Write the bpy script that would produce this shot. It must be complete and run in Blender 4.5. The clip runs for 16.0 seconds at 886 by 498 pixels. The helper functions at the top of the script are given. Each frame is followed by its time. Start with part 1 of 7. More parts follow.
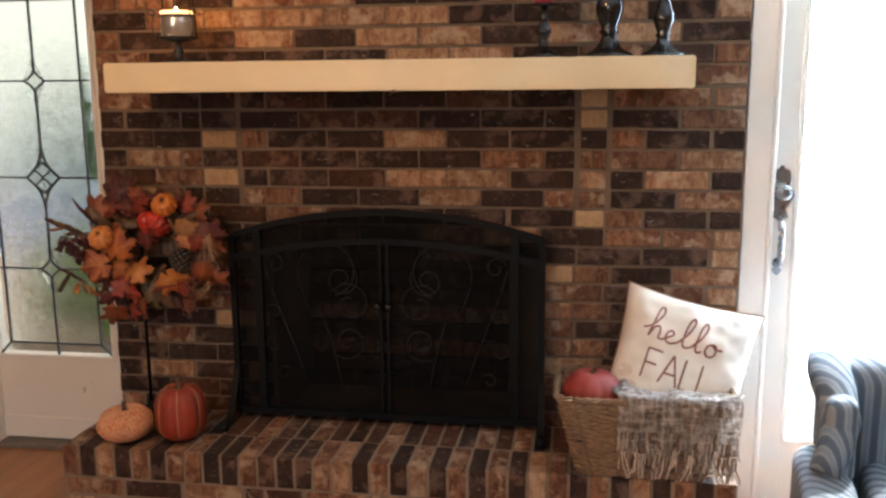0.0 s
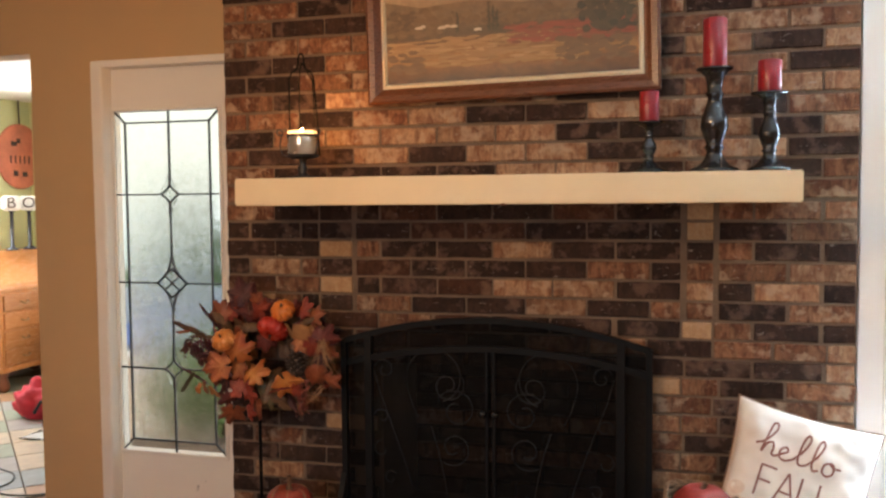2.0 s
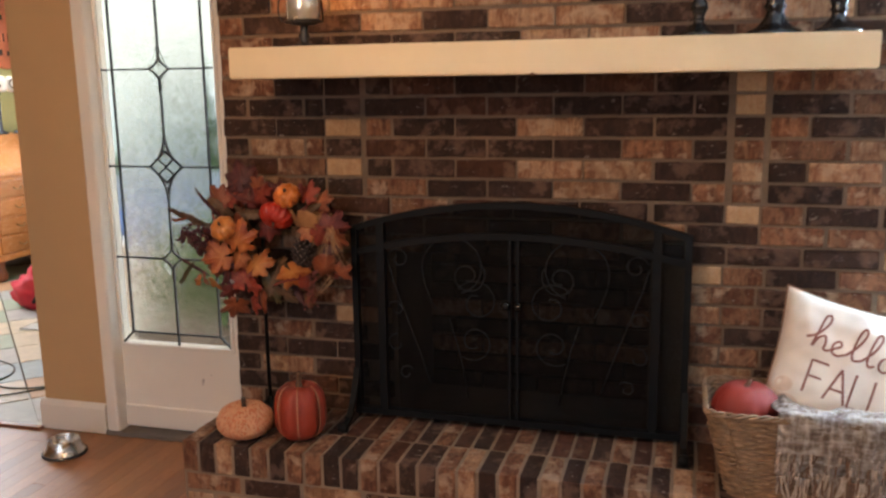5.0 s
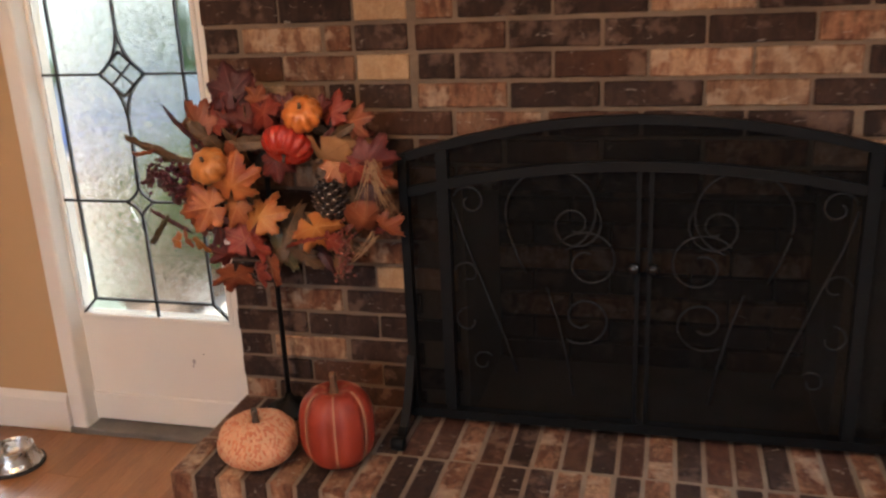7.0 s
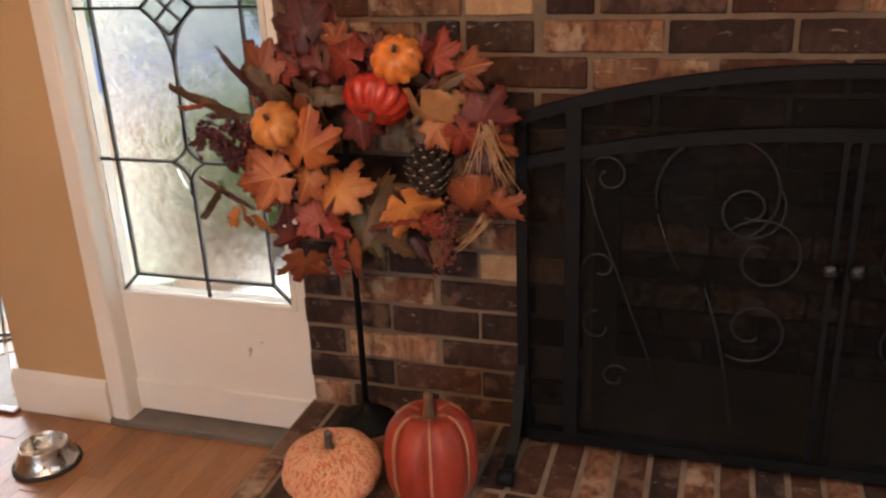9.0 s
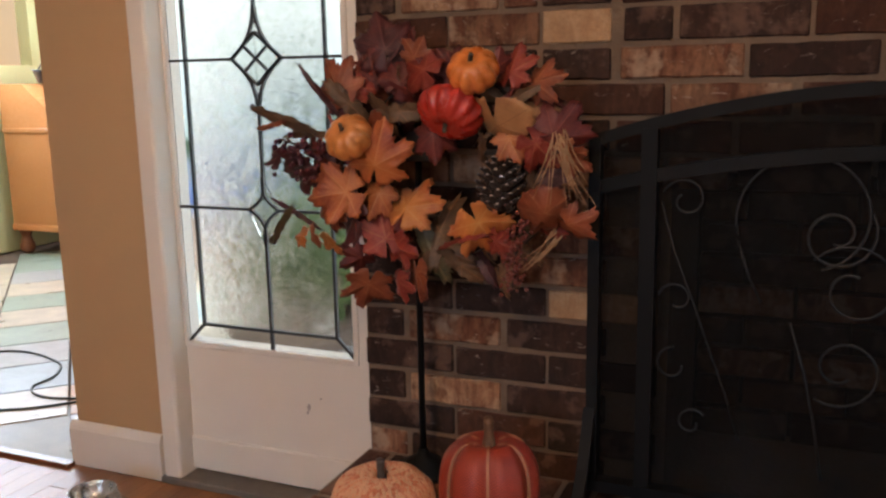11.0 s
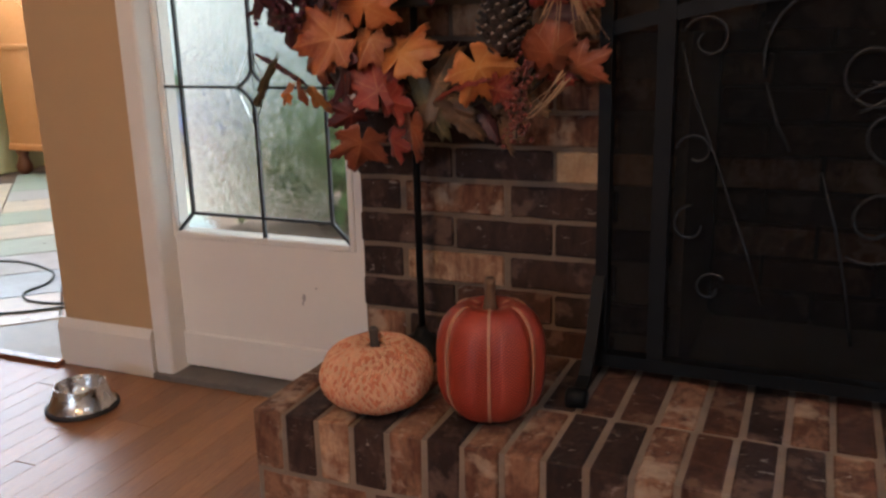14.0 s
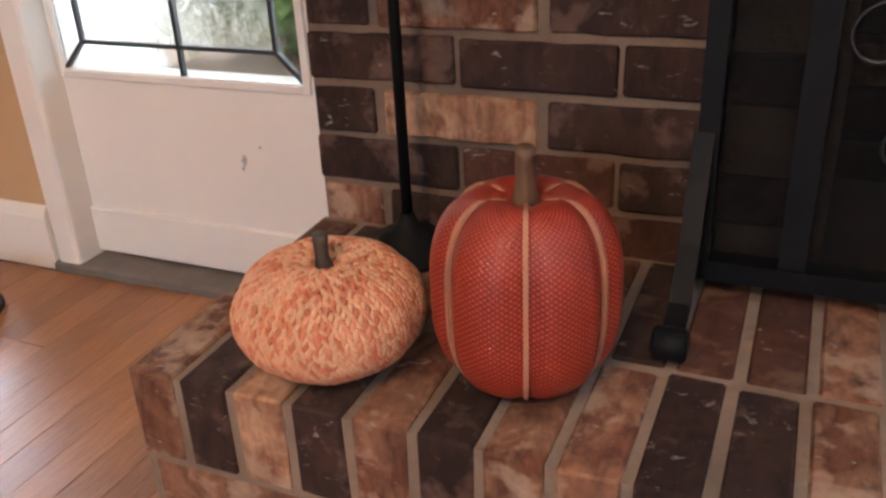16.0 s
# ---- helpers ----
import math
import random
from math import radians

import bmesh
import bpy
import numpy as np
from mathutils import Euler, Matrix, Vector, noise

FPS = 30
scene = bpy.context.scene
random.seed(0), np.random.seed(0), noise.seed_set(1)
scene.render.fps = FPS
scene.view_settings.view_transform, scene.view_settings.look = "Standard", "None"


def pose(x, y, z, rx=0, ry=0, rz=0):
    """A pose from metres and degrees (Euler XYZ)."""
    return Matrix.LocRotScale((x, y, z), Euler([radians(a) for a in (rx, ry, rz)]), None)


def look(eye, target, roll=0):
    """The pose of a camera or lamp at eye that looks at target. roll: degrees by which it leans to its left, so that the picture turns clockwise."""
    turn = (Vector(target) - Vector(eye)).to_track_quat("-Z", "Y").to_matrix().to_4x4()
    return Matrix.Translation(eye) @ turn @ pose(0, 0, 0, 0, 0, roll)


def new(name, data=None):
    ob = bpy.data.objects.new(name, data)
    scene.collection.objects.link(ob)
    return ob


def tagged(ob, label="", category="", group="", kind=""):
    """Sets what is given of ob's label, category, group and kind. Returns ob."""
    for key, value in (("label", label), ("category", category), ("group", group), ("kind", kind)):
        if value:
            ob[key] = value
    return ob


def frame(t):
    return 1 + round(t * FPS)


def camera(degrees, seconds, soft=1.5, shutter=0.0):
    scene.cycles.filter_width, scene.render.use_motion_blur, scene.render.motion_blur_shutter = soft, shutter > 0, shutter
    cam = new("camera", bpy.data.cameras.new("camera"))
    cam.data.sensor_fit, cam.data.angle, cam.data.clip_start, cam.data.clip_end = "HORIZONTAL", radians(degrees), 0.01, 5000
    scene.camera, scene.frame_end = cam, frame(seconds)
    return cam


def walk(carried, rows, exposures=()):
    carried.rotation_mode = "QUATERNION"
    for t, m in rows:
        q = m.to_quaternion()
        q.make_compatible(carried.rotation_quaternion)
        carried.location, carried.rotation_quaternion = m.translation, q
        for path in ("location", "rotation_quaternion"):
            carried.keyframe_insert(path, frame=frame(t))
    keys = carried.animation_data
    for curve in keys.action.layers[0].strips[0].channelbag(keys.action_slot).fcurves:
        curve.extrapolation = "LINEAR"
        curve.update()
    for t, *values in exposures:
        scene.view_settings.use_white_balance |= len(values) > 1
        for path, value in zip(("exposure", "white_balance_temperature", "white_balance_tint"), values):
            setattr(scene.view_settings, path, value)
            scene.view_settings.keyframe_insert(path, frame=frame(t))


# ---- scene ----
cam = camera(53.7, 16.0, soft=2.4, shutter=0.5)
PATH = [
    (0, (-0.016, 0.318, 1.404), (-0.321, 2.261, 1.041), -0.5),
    (0.5, (-0.024, 0.289, 1.409), (-0.388, 2.228, 1.08), -0.7),
    (1, (-0.022, 0.264, 1.412), (-0.455, 2.199, 1.152), -0.6),
    (1.5, (-0.019, 0.242, 1.416), (-0.505, 2.174, 1.248), -0.4),
    (2, (-0.024, 0.238, 1.414), (-0.555, 2.163, 1.299), -0.5),
    (2.5, (-0.024, 0.232, 1.41), (-0.563, 2.155, 1.309), -0.4),
    (3, (-0.019, 0.235, 1.413), (-0.555, 2.159, 1.302), -0.3),
    (3.5, (-0.018, 0.247, 1.403), (-0.551, 2.17, 1.265), -0.1),
    (4, (-0.021, 0.264, 1.404), (-0.554, 2.181, 1.195), -0.2),
    (4.5, (-0.064, 0.336, 1.393), (-0.598, 2.241, 1.099), -0.5),
    (7, (-0.611, 1.283, 1.31), (-1.101, 3.124, 0.701), -2.6),
    (7.5, (-0.728, 1.424, 1.268), (-1.193, 3.26, 0.626), -2.6),
    (8, (-0.8, 1.542, 1.247), (-1.282, 3.351, 0.543), -2.3),
    (8.5, (-0.855, 1.644, 1.255), (-1.392, 3.43, 0.533), -2.7),
    (9, (-0.855, 1.66, 1.252), (-1.439, 3.432, 0.531), -2.6),
    (9.5, (-0.839, 1.617, 1.255), (-1.478, 3.386, 0.576), -2.1),
    (10, (-0.856, 1.651, 1.189), (-1.576, 3.432, 0.634), -0.9),
    (12.5, (-0.826, 1.613, 0.918), (-1.583, 3.434, 0.584), -1.7),
    (13, (-0.827, 1.615, 0.917), (-1.569, 3.431, 0.525), -2.1),
    (13.5, (-0.838, 1.641, 0.9), (-1.591, 3.44, 0.458), -2.2),
    (14, (-0.866, 1.725, 0.864), (-1.638, 3.497, 0.351), -1.5),
    (14.5, (-0.942, 1.88, 0.834), (-1.738, 3.614, 0.234), -1.2),
    (15, (-1.038, 2.096, 0.794), (-1.825, 3.796, 0.091), -1.2),
    (15.5, (-1.082, 2.226, 0.742), (-1.824, 3.902, -0.057), -1.5),
    (16, (-1.093, 2.251, 0.723), (-1.821, 3.898, -0.147), -2.8),
]
EXPOSURES = [(0, 1.2, 6250, 10), (1.5, 1.27, 6300, 10), (3.0, 1.3, 6200, 10), (4.5, 1.27, 6050, 10), (7.0, 1.75, 5850, 10), (9.0, 1.74, 6050, 12), (10.0, 1.54, 5900, 11),
             (12.5, 1.22, 5280, 9), (13.5, 1.24, 5400, 9), (14.0, 1.20, 5520, 10), (15.0, 1.10, 5480, 10), (15.5, 1.58, 5350, 10), (16.0, 2.02, 5350, 10)]
walk(cam, [(t, look(eye, target, roll)) for t, eye, target, roll in PATH], EXPOSURES)

# ---- world, sun, large lights ----
world = bpy.data.worlds.new("world")
scene.world = world
world.use_nodes = True
wn = world.node_tree.nodes
sky = wn.new("ShaderNodeTexSky")
sky.sky_type = 'NISHITA'
sky.sun_disc = False
SUN_EL, SUN_AZ = 50.0, 25.0          # height of the sun; degrees from +y towards +x
sky.sun_elevation = radians(SUN_EL)
sky.sun_rotation = radians(SUN_AZ)
world.node_tree.links.new(sky.outputs[0], wn["Background"].inputs[0])
wn["Background"].inputs[1].default_value = 0.12

sun = new("sun", bpy.data.lights.new("sun", 'SUN'))
sun.data.energy, sun.data.angle, sun.data.color = 3.5, radians(0.5), (1.0, 0.93, 0.83)
sd = Vector((math.sin(radians(SUN_AZ)) * math.cos(radians(SUN_EL)), math.cos(radians(SUN_AZ)) * math.cos(radians(SUN_EL)), math.sin(radians(SUN_EL))))
sun.matrix_world = look(sd * 20, (0, 0, 0))


def area_light(name, eye, target, w, h, power, colour):
    ob = new(name, bpy.data.lights.new(name, 'AREA'))
    ob.data.shape, ob.data.size, ob.data.size_y, ob.data.energy, ob.data.color = 'RECTANGLE', w, h, power, colour
    ob.matrix_world = look(eye, target)
    return ob


# added fill from the unseen rear; daylight in the glazed door and kitchen window
area_light("light_rear_window", (-1.6, -2.97, 1.6), (-1.4, 0, 1.2), 1.9, 1.3, 13, (0.93, 0.95, 1.0))
area_light("light_glazed_door", (1.02, 3.40, 1.2), (0.6, 0, 0.9), 0.62, 1.7, 70, (0.64, 0.83, 1.0))
area_light("light_kitchen_window", (-5.40, 5.15, 1.62), (-3.6, 4.85, 1.1), 1.4, 0.9, 27, (0.98, 0.98, 1.0))
# the room's warm ceiling lamp
ceiling_glow = new("light_ceiling_lamp", bpy.data.lights.new("light_ceiling_lamp", 'POINT'))
ceiling_glow.data.energy, ceiling_glow.data.color, ceiling_glow.data.shadow_soft_size = 25, (1.0, 0.58, 0.27), 0.12
ceiling_glow.location = (-1.25, 1.0, 2.06)

# ---- materials ----
def lin(r, g, b):
    return (r, g, b, 1.0)


class Mat:
    """A node material with a principled shader and a few shorthands."""

    def __init__(self, name, rough=0.6, metal=0.0, spec=0.5):
        self.m = bpy.data.materials.new(name)
        self.m.use_nodes = True
        self.nt = self.m.node_tree
        self.b = self.nt.nodes["Principled BSDF"]
        self.b.inputs["Roughness"].default_value = rough
        self.b.inputs["Metallic"].default_value = metal
        self.b.inputs["Specular IOR Level"].default_value = spec
        self._co = None

    def node(self, kind, **inputs):
        n = self.nt.nodes.new(kind)
        for k, v in inputs.items():
            n.inputs[k.replace("_", " ")].default_value = v
        return n

    def link(self, a, b):
        self.nt.links.new(a, b)

    def coords(self, scale=(1, 1, 1), vary=0.0, rot=(0, 0, 0)):
        """Object coordinates, shifted by a random amount for each object."""
        tc = self.node("ShaderNodeTexCoord")
        mp = self.node("ShaderNodeMapping")
        mp.inputs["Scale"].default_value = scale
        mp.inputs["Rotation"].default_value = rot
        self.link(tc.outputs["Object"], mp.inputs["Vector"])
        if vary:
            oi = self.node("ShaderNodeObjectInfo")
            mu = self.node("ShaderNodeMath")
            mu.operation = 'MULTIPLY'
            mu.inputs[1].default_value = vary
            self.link(oi.outputs["Random"], mu.inputs[0])
            cb = self.node("ShaderNodeCombineXYZ")
            for i in range(3):
                self.link(mu.outputs[0], cb.inputs[i])
            self.link(cb.outputs[0], mp.inputs["Location"])
        return mp.outputs[0]

    def noise(self, co, scale, detail=4, rough=0.55, dist=0.0):
        n = self.node("ShaderNodeTexNoise", Scale=scale, Detail=detail, Roughness=rough, Distortion=dist)
        self.link(co, n.inputs["Vector"])
        return n.outputs["Fac"]

    def ramp(self, fac, stops, mode='LINEAR'):
        r = self.node("ShaderNodeValToRGB")
        r.color_ramp.interpolation = mode
        e = r.color_ramp.elements
        while len(e) < len(stops):
            e.new(0.5)
        for el, (p, c) in zip(e, stops):
            el.position = p
            el.color = c if isinstance(c, tuple) else (c, c, c, 1)
        self.link(fac, r.inputs[0])
        return r.outputs[0]

    def mix(self, fac, a, b, mode='MIX'):
        n = self.node("ShaderNodeMix")
        n.data_type, n.blend_type = 'RGBA', mode
        for sock, v in ((n.inputs[0], fac), (n.inputs[6], a), (n.inputs[7], b)):
            if isinstance(v, (tuple, float, int)):
                sock.default_value = v
            else:
                self.link(v, sock)
        return n.outputs[2]

    def colour(self, v):
        if isinstance(v, tuple):
            self.b.inputs["Base Color"].default_value = v
        else:
            self.link(v, self.b.inputs["Base Color"])
        return self

    def rough(self, v):
        self.link(v, self.b.inputs["Roughness"])
        return self

    def bump(self, h, strength=0.3, dist=0.002):
        n = self.node("ShaderNodeBump", Strength=strength, Distance=dist)
        self.link(h, n.inputs["Height"])
        self.link(n.outputs[0], self.b.inputs["Normal"])
        return self


def plain(name, c, rough=0.6, metal=0.0, var=0.15, scale=12, bump=0.1, fine=150, vary=0.0, dist=0.001):
    """A surface of one colour with a broad and a fine variation and light relief."""
    k = Mat(name, rough, metal)
    co = k.coords(vary=vary)
    big, small = k.noise(co, scale, 3), k.noise(co, fine, 4)
    lo, hi = tuple(x * (1 - var) for x in c) + (1,), tuple(min(1, x * (1 + var)) for x in c) + (1,)
    base = k.ramp(big, [(0.3, lo), (0.7, hi)])
    k.colour(k.mix(0.35, base, k.mix(small, lo, hi)))
    k.rough(k.ramp(big, [(0.3, max(0.02, rough - 0.08)), (0.7, min(1, rough + 0.08))]))
    return k.bump(small, bump, dist)


def brick_mat(name, tones, speck=0.25, pale=(0.42, 0.31, 0.22)):
    """Fired clay with upright bands and patches of several tones, pits and lime smears."""
    k = Mat(name, 0.88, 0, 0.2)
    co = k.coords(vary=37.0)
    bands = k.noise(k.coords(scale=(2.6, 1, 0.55), vary=91.0), 13, 3, 0.6)
    patch = k.noise(k.coords(scale=(1.3, 1, 0.9), vary=53.0), 17, 3, 0.55, 0.3)
    n = len(tones)
    stops = [(0.28 + 0.44 * i / max(1, n - 1), lin(*t)) for i, t in enumerate(tones)]
    col = k.mix(0.45, k.ramp(bands, stops), k.ramp(patch, stops[::-1] and [(p, c) for (p, _), (_, c) in zip(stops, stops[1:] + stops[:1])]))
    fine = k.noise(co, 150, 5, 0.7)
    col = k.mix(0.42, col, k.ramp(fine, [(0.3, 0.40), (0.66, 1.0)]), 'MULTIPLY')
    oi = k.node("ShaderNodeObjectInfo")
    col = k.mix(0.6, col, k.ramp(oi.outputs["Random"], [(0, lin(0.62, 0.60, 0.60)), (1, lin(1.4, 1.32, 1.25))]), 'MULTIPLY')
    lime = k.ramp(k.noise(k.coords(scale=(0.6, 1, 1.5), vary=71.0), 58, 5, 0.65, 0.8), [(0.63, 0.0), (0.71, speck)])
    col = k.mix(lime, col, lin(0.52, 0.46, 0.40))
    smear = k.ramp(k.noise(k.coords(vary=13.0), 13, 4, 0.6), [(0.54, 0.0), (0.60, speck * 0.9), (0.70, speck * 1.5)])
    col = k.mix(smear, col, lin(*pale))
    k.colour(col)
    k.rough(k.ramp(fine, [(0.3, 0.75), (0.7, 0.97)]))
    k.bump(k.mix(0.5, fine, k.noise(co, 34, 4)), 0.7, 0.004)
    return k.m


BRICK = {
    "D": brick_mat("brick_dark_umber", [(0.020, 0.013, 0.012), (0.038, 0.022, 0.018), (0.026, 0.016, 0.014), (0.066, 0.037, 0.028)], 0.45, (0.16, 0.10, 0.075)),
    "B": brick_mat("brick_brown_red", [(0.038, 0.018, 0.014), (0.085, 0.037, 0.024), (0.055, 0.025, 0.018), (0.125, 0.060, 0.036)], 0.35, (0.24, 0.15, 0.10)),
    "M": brick_mat("brick_russet", [(0.050, 0.022, 0.016), (0.20, 0.088, 0.050), (0.085, 0.036, 0.023), (0.36, 0.21, 0.125)], 0.5),
    "L": brick_mat("brick_buff", [(0.10, 0.045, 0.028), (0.37, 0.215, 0.125), (0.17, 0.078, 0.046), (0.50, 0.345, 0.22)], 0.5),
    "T": brick_mat("brick_pale_tan", [(0.32, 0.19, 0.105), (0.46, 0.30, 0.17), (0.40, 0.245, 0.135), (0.52, 0.37, 0.23)], 0.2),
}
MORTAR = plain("mortar", (0.150, 0.106, 0.074), 0.95, var=0.4, scale=6, bump=0.9, fine=80, dist=0.005).m
HEARTH_MORTAR = plain("dusty_mortar", (0.205, 0.15, 0.108), 0.95, var=0.35, scale=9, bump=0.9, fine=80, dist=0.005).m
WHITE = plain("white_painted_wood", (0.78, 0.74, 0.68), 0.42, var=0.04, scale=3, bump=0.06, fine=60).m
MANTEL_PAINT = plain("cream_painted_wood", (0.66, 0.54, 0.35), 0.5, var=0.06, scale=5, bump=0.1, fine=50).m
TAN = plain("tan_wall_paint", (0.50, 0.33, 0.17), 0.75, var=0.05, scale=2.5, bump=0.12, fine=140).m
CEIL = plain("ceiling_paint", (0.78, 0.75, 0.70), 0.9, var=0.03, scale=3, bump=0.15, fine=90).m
GREEN_WALL = plain("yellow_green_wall_paint", (0.62, 0.64, 0.34), 0.7, var=0.04, scale=3, bump=0.1).m
IRON = plain("black_iron", (0.013, 0.013, 0.014), 0.42, var=0.3, scale=40, bump=0.25, fine=200).m
BLACK_GLOSS = plain("black_lacquer", (0.012, 0.012, 0.013), 0.16, var=0.2, scale=20, bump=0.05).m
LEAD = plain("lead_came", (0.055, 0.058, 0.06), 0.45, metal=0.4, var=0.2, scale=60, bump=0.2).m
STONE = plain("grey_stone", (0.16, 0.14, 0.12), 0.7, var=0.35, scale=14, bump=0.4, fine=70, dist=0.003).m
STEEL = plain("brushed_steel", (0.55, 0.52, 0.48), 0.26, metal=1.0, var=0.06, scale=30, bump=0.06, fine=300).m
RUBBER = plain("black_rubber", (0.02, 0.02, 0.02), 0.75, var=0.2).m
BRASS = plain("antique_brass", (0.30, 0.20, 0.08), 0.35, metal=1.0, var=0.2, scale=30).m
NICKEL = plain("dark_nickel", (0.30, 0.31, 0.33), 0.3, metal=1.0, var=0.15, scale=30).m
SOOT = plain("soot", (0.012, 0.011, 0.010), 0.95, var=0.4, scale=6, bump=0.5).m
WAX_RED = plain("red_wax", (0.23, 0.008, 0.013), 0.33, var=0.06, scale=25, bump=0.05).m
WAX_WHITE = plain("white_wax", (0.75, 0.62, 0.45), 0.5, var=0.05).m


def wood_mat(name, a, b, rough=0.35, along=(1, 14, 14), vary=23.0, grain=18, islands=False):
    k = Mat(name, rough)
    co = k.coords(scale=along, vary=vary)
    g = k.noise(co, grain, 6, 0.6, 0.6)
    fine = k.noise(co, grain * 6, 4, 0.6)
    oi = k.node("ShaderNodeNewGeometry" if islands else "ShaderNodeObjectInfo")
    col = k.ramp(g, [(0.3, lin(*a)), (0.7, lin(*b))])
    col = k.mix(0.3, col, k.ramp(fine, [(0.3, 0.45), (0.7, 1.0)]), 'MULTIPLY')
    one = oi.outputs["Random Per Island" if islands else "Random"]
    col = k.mix(0.7, col, k.ramp(one, [(0, lin(0.70, 0.66, 0.62)), (1, lin(1.25, 1.22, 1.2))]), 'MULTIPLY')
    k.colour(col)
    k.rough(k.ramp(g, [(0.3, rough - 0.06), (0.7, rough + 0.1)]))
    k.bump(fine, 0.12, 0.001)
    return k.m


CHERRY = wood_mat("orange_cherry_wood", (0.42, 0.17, 0.055), (0.60, 0.28, 0.10), 0.22, along=(10, 1, 10), vary=3.0)
FRAME_WOOD = wood_mat("bronzed_frame_wood", (0.095, 0.030, 0.013), (0.22, 0.080, 0.032), 0.30, along=(2, 12, 12), vary=5.0)


def glass_mat(name, rough=0.0, tint=(0.95, 0.98, 0.97), relief=0.0, scale=60):
    k = Mat(name, rough)
    k.b.inputs["Transmission Weight"].default_value = 1.0
    k.b.inputs["IOR"].default_value = 1.45
    k.colour(lin(*tint))
    if relief:
        co = k.coords()
        k.bump(k.noise(co, scale, 6, 0.62, 2.6), relief, 0.003)
    return k.m


GLASS = glass_mat("clear_glass")
GLASS_CHIP = glass_mat("frosted_chip_glass", 0.11, (0.98, 0.99, 0.975), 0.6, 28)
GLASS_BEVEL = glass_mat("bevelled_glass", 0.03, (0.95, 0.98, 0.97), 0.12, 12)
OAK_Y = wood_mat("oak_strip", (0.25, 0.105, 0.040), (0.40, 0.195, 0.080), 0.36, along=(16, 1.2, 16))
OAK_FAR = wood_mat("oak_strip_far", (0.25, 0.105, 0.040), (0.40, 0.195, 0.080), 0.36, along=(16, 1.2, 16), islands=True)

# ---- mesh helpers ----
def part(name, bm, material, parent=None, label="", smooth=False):
    """Links a bmesh as one mesh object under a thing or a part."""
    me = bpy.data.meshes.new(name)
    bm.to_mesh(me)
    bm.free()
    for m in (material if isinstance(material, (list, tuple)) else [material]):
        me.materials.append(m)
    if smooth:
        for p in me.polygons:
            p.use_smooth = True
    ob = new(name, me)
    if parent is not None:
        ob.parent = parent
    if label:
        ob["label"] = label
    return ob


def empty(name, loc, label, category, group="", kind=""):
    ob = new(name)
    ob.location = loc
    ob.empty_display_size = 0.05
    return tagged(ob, label, category, group, kind)


def box(x0, x1, y0, y1, z0, z1, bevel=0.0, bm=None, seg=1):
    """A box between two corners, with bevelled edges."""
    b = bmesh.new()
    bmesh.ops.create_cube(b, size=1, matrix=Matrix.LocRotScale(((x0 + x1) / 2, (y0 + y1) / 2, (z0 + z1) / 2), None, (x1 - x0, y1 - y0, z1 - z0)))
    if bevel:
        bmesh.ops.bevel(b, geom=b.edges[:], offset=bevel, segments=seg, affect='EDGES', profile=0.6)
    if bm is None:
        return b
    join(bm, b)
    return bm


def join(bm, other, m=None):
    """Adds the mesh of other to bm, and frees it."""
    if m is not None:
        other.transform(m)
    me = bpy.data.meshes.new("tmp")
    other.to_mesh(me)
    other.free()
    bm.from_mesh(me)
    bpy.data.meshes.remove(me)
    return bm


def lathe(profile, seg=32, wobble=None):
    """A turned body from pairs of radius and height."""
    bm = bmesh.new()
    rings = []
    for r, z in profile:
        ring = []
        for i in range(seg):
            a = 2 * math.pi * i / seg
            k = wobble(a, z) if wobble else 1.0
            ring.append(bm.verts.new((r * k * math.cos(a), r * k * math.sin(a), z)))
        rings.append(ring)
    for lo, hi in zip(rings, rings[1:]):
        for i in range(seg):
            bm.faces.new((lo[i], lo[(i + 1) % seg], hi[(i + 1) % seg], hi[i]))
    bm.faces.new(rings[0][::-1])
    bm.faces.new(rings[-1])
    return bm


def tube(points, r, seg=8, bm=None, taper=None):
    """A round rod along a line of points."""
    bm = bm if bm is not None else bmesh.new()
    pts = [Vector(p) for p in points]
    rings, ref = [], None
    for i, p in enumerate(pts):
        d = (pts[min(i + 1, len(pts) - 1)] - pts[max(i - 1, 0)]).normalized()
        if ref is None:
            ref = d.orthogonal().normalized()
        ref = (ref - d * ref.dot(d)).normalized()
        side = d.cross(ref)
        rr = r * (taper(i / max(1, len(pts) - 1)) if taper else 1.0)
        rings.append([bm.verts.new(p + (ref * math.cos(2 * math.pi * j / seg) + side * math.sin(2 * math.pi * j / seg)) * rr) for j in range(seg)])
    for lo, hi in zip(rings, rings[1:]):
        for j in range(seg):
            bm.faces.new((lo[j], lo[(j + 1) % seg], hi[(j + 1) % seg], hi[j]))
    bm.faces.new(rings[0][::-1])
    bm.faces.new(rings[-1])
    return bm


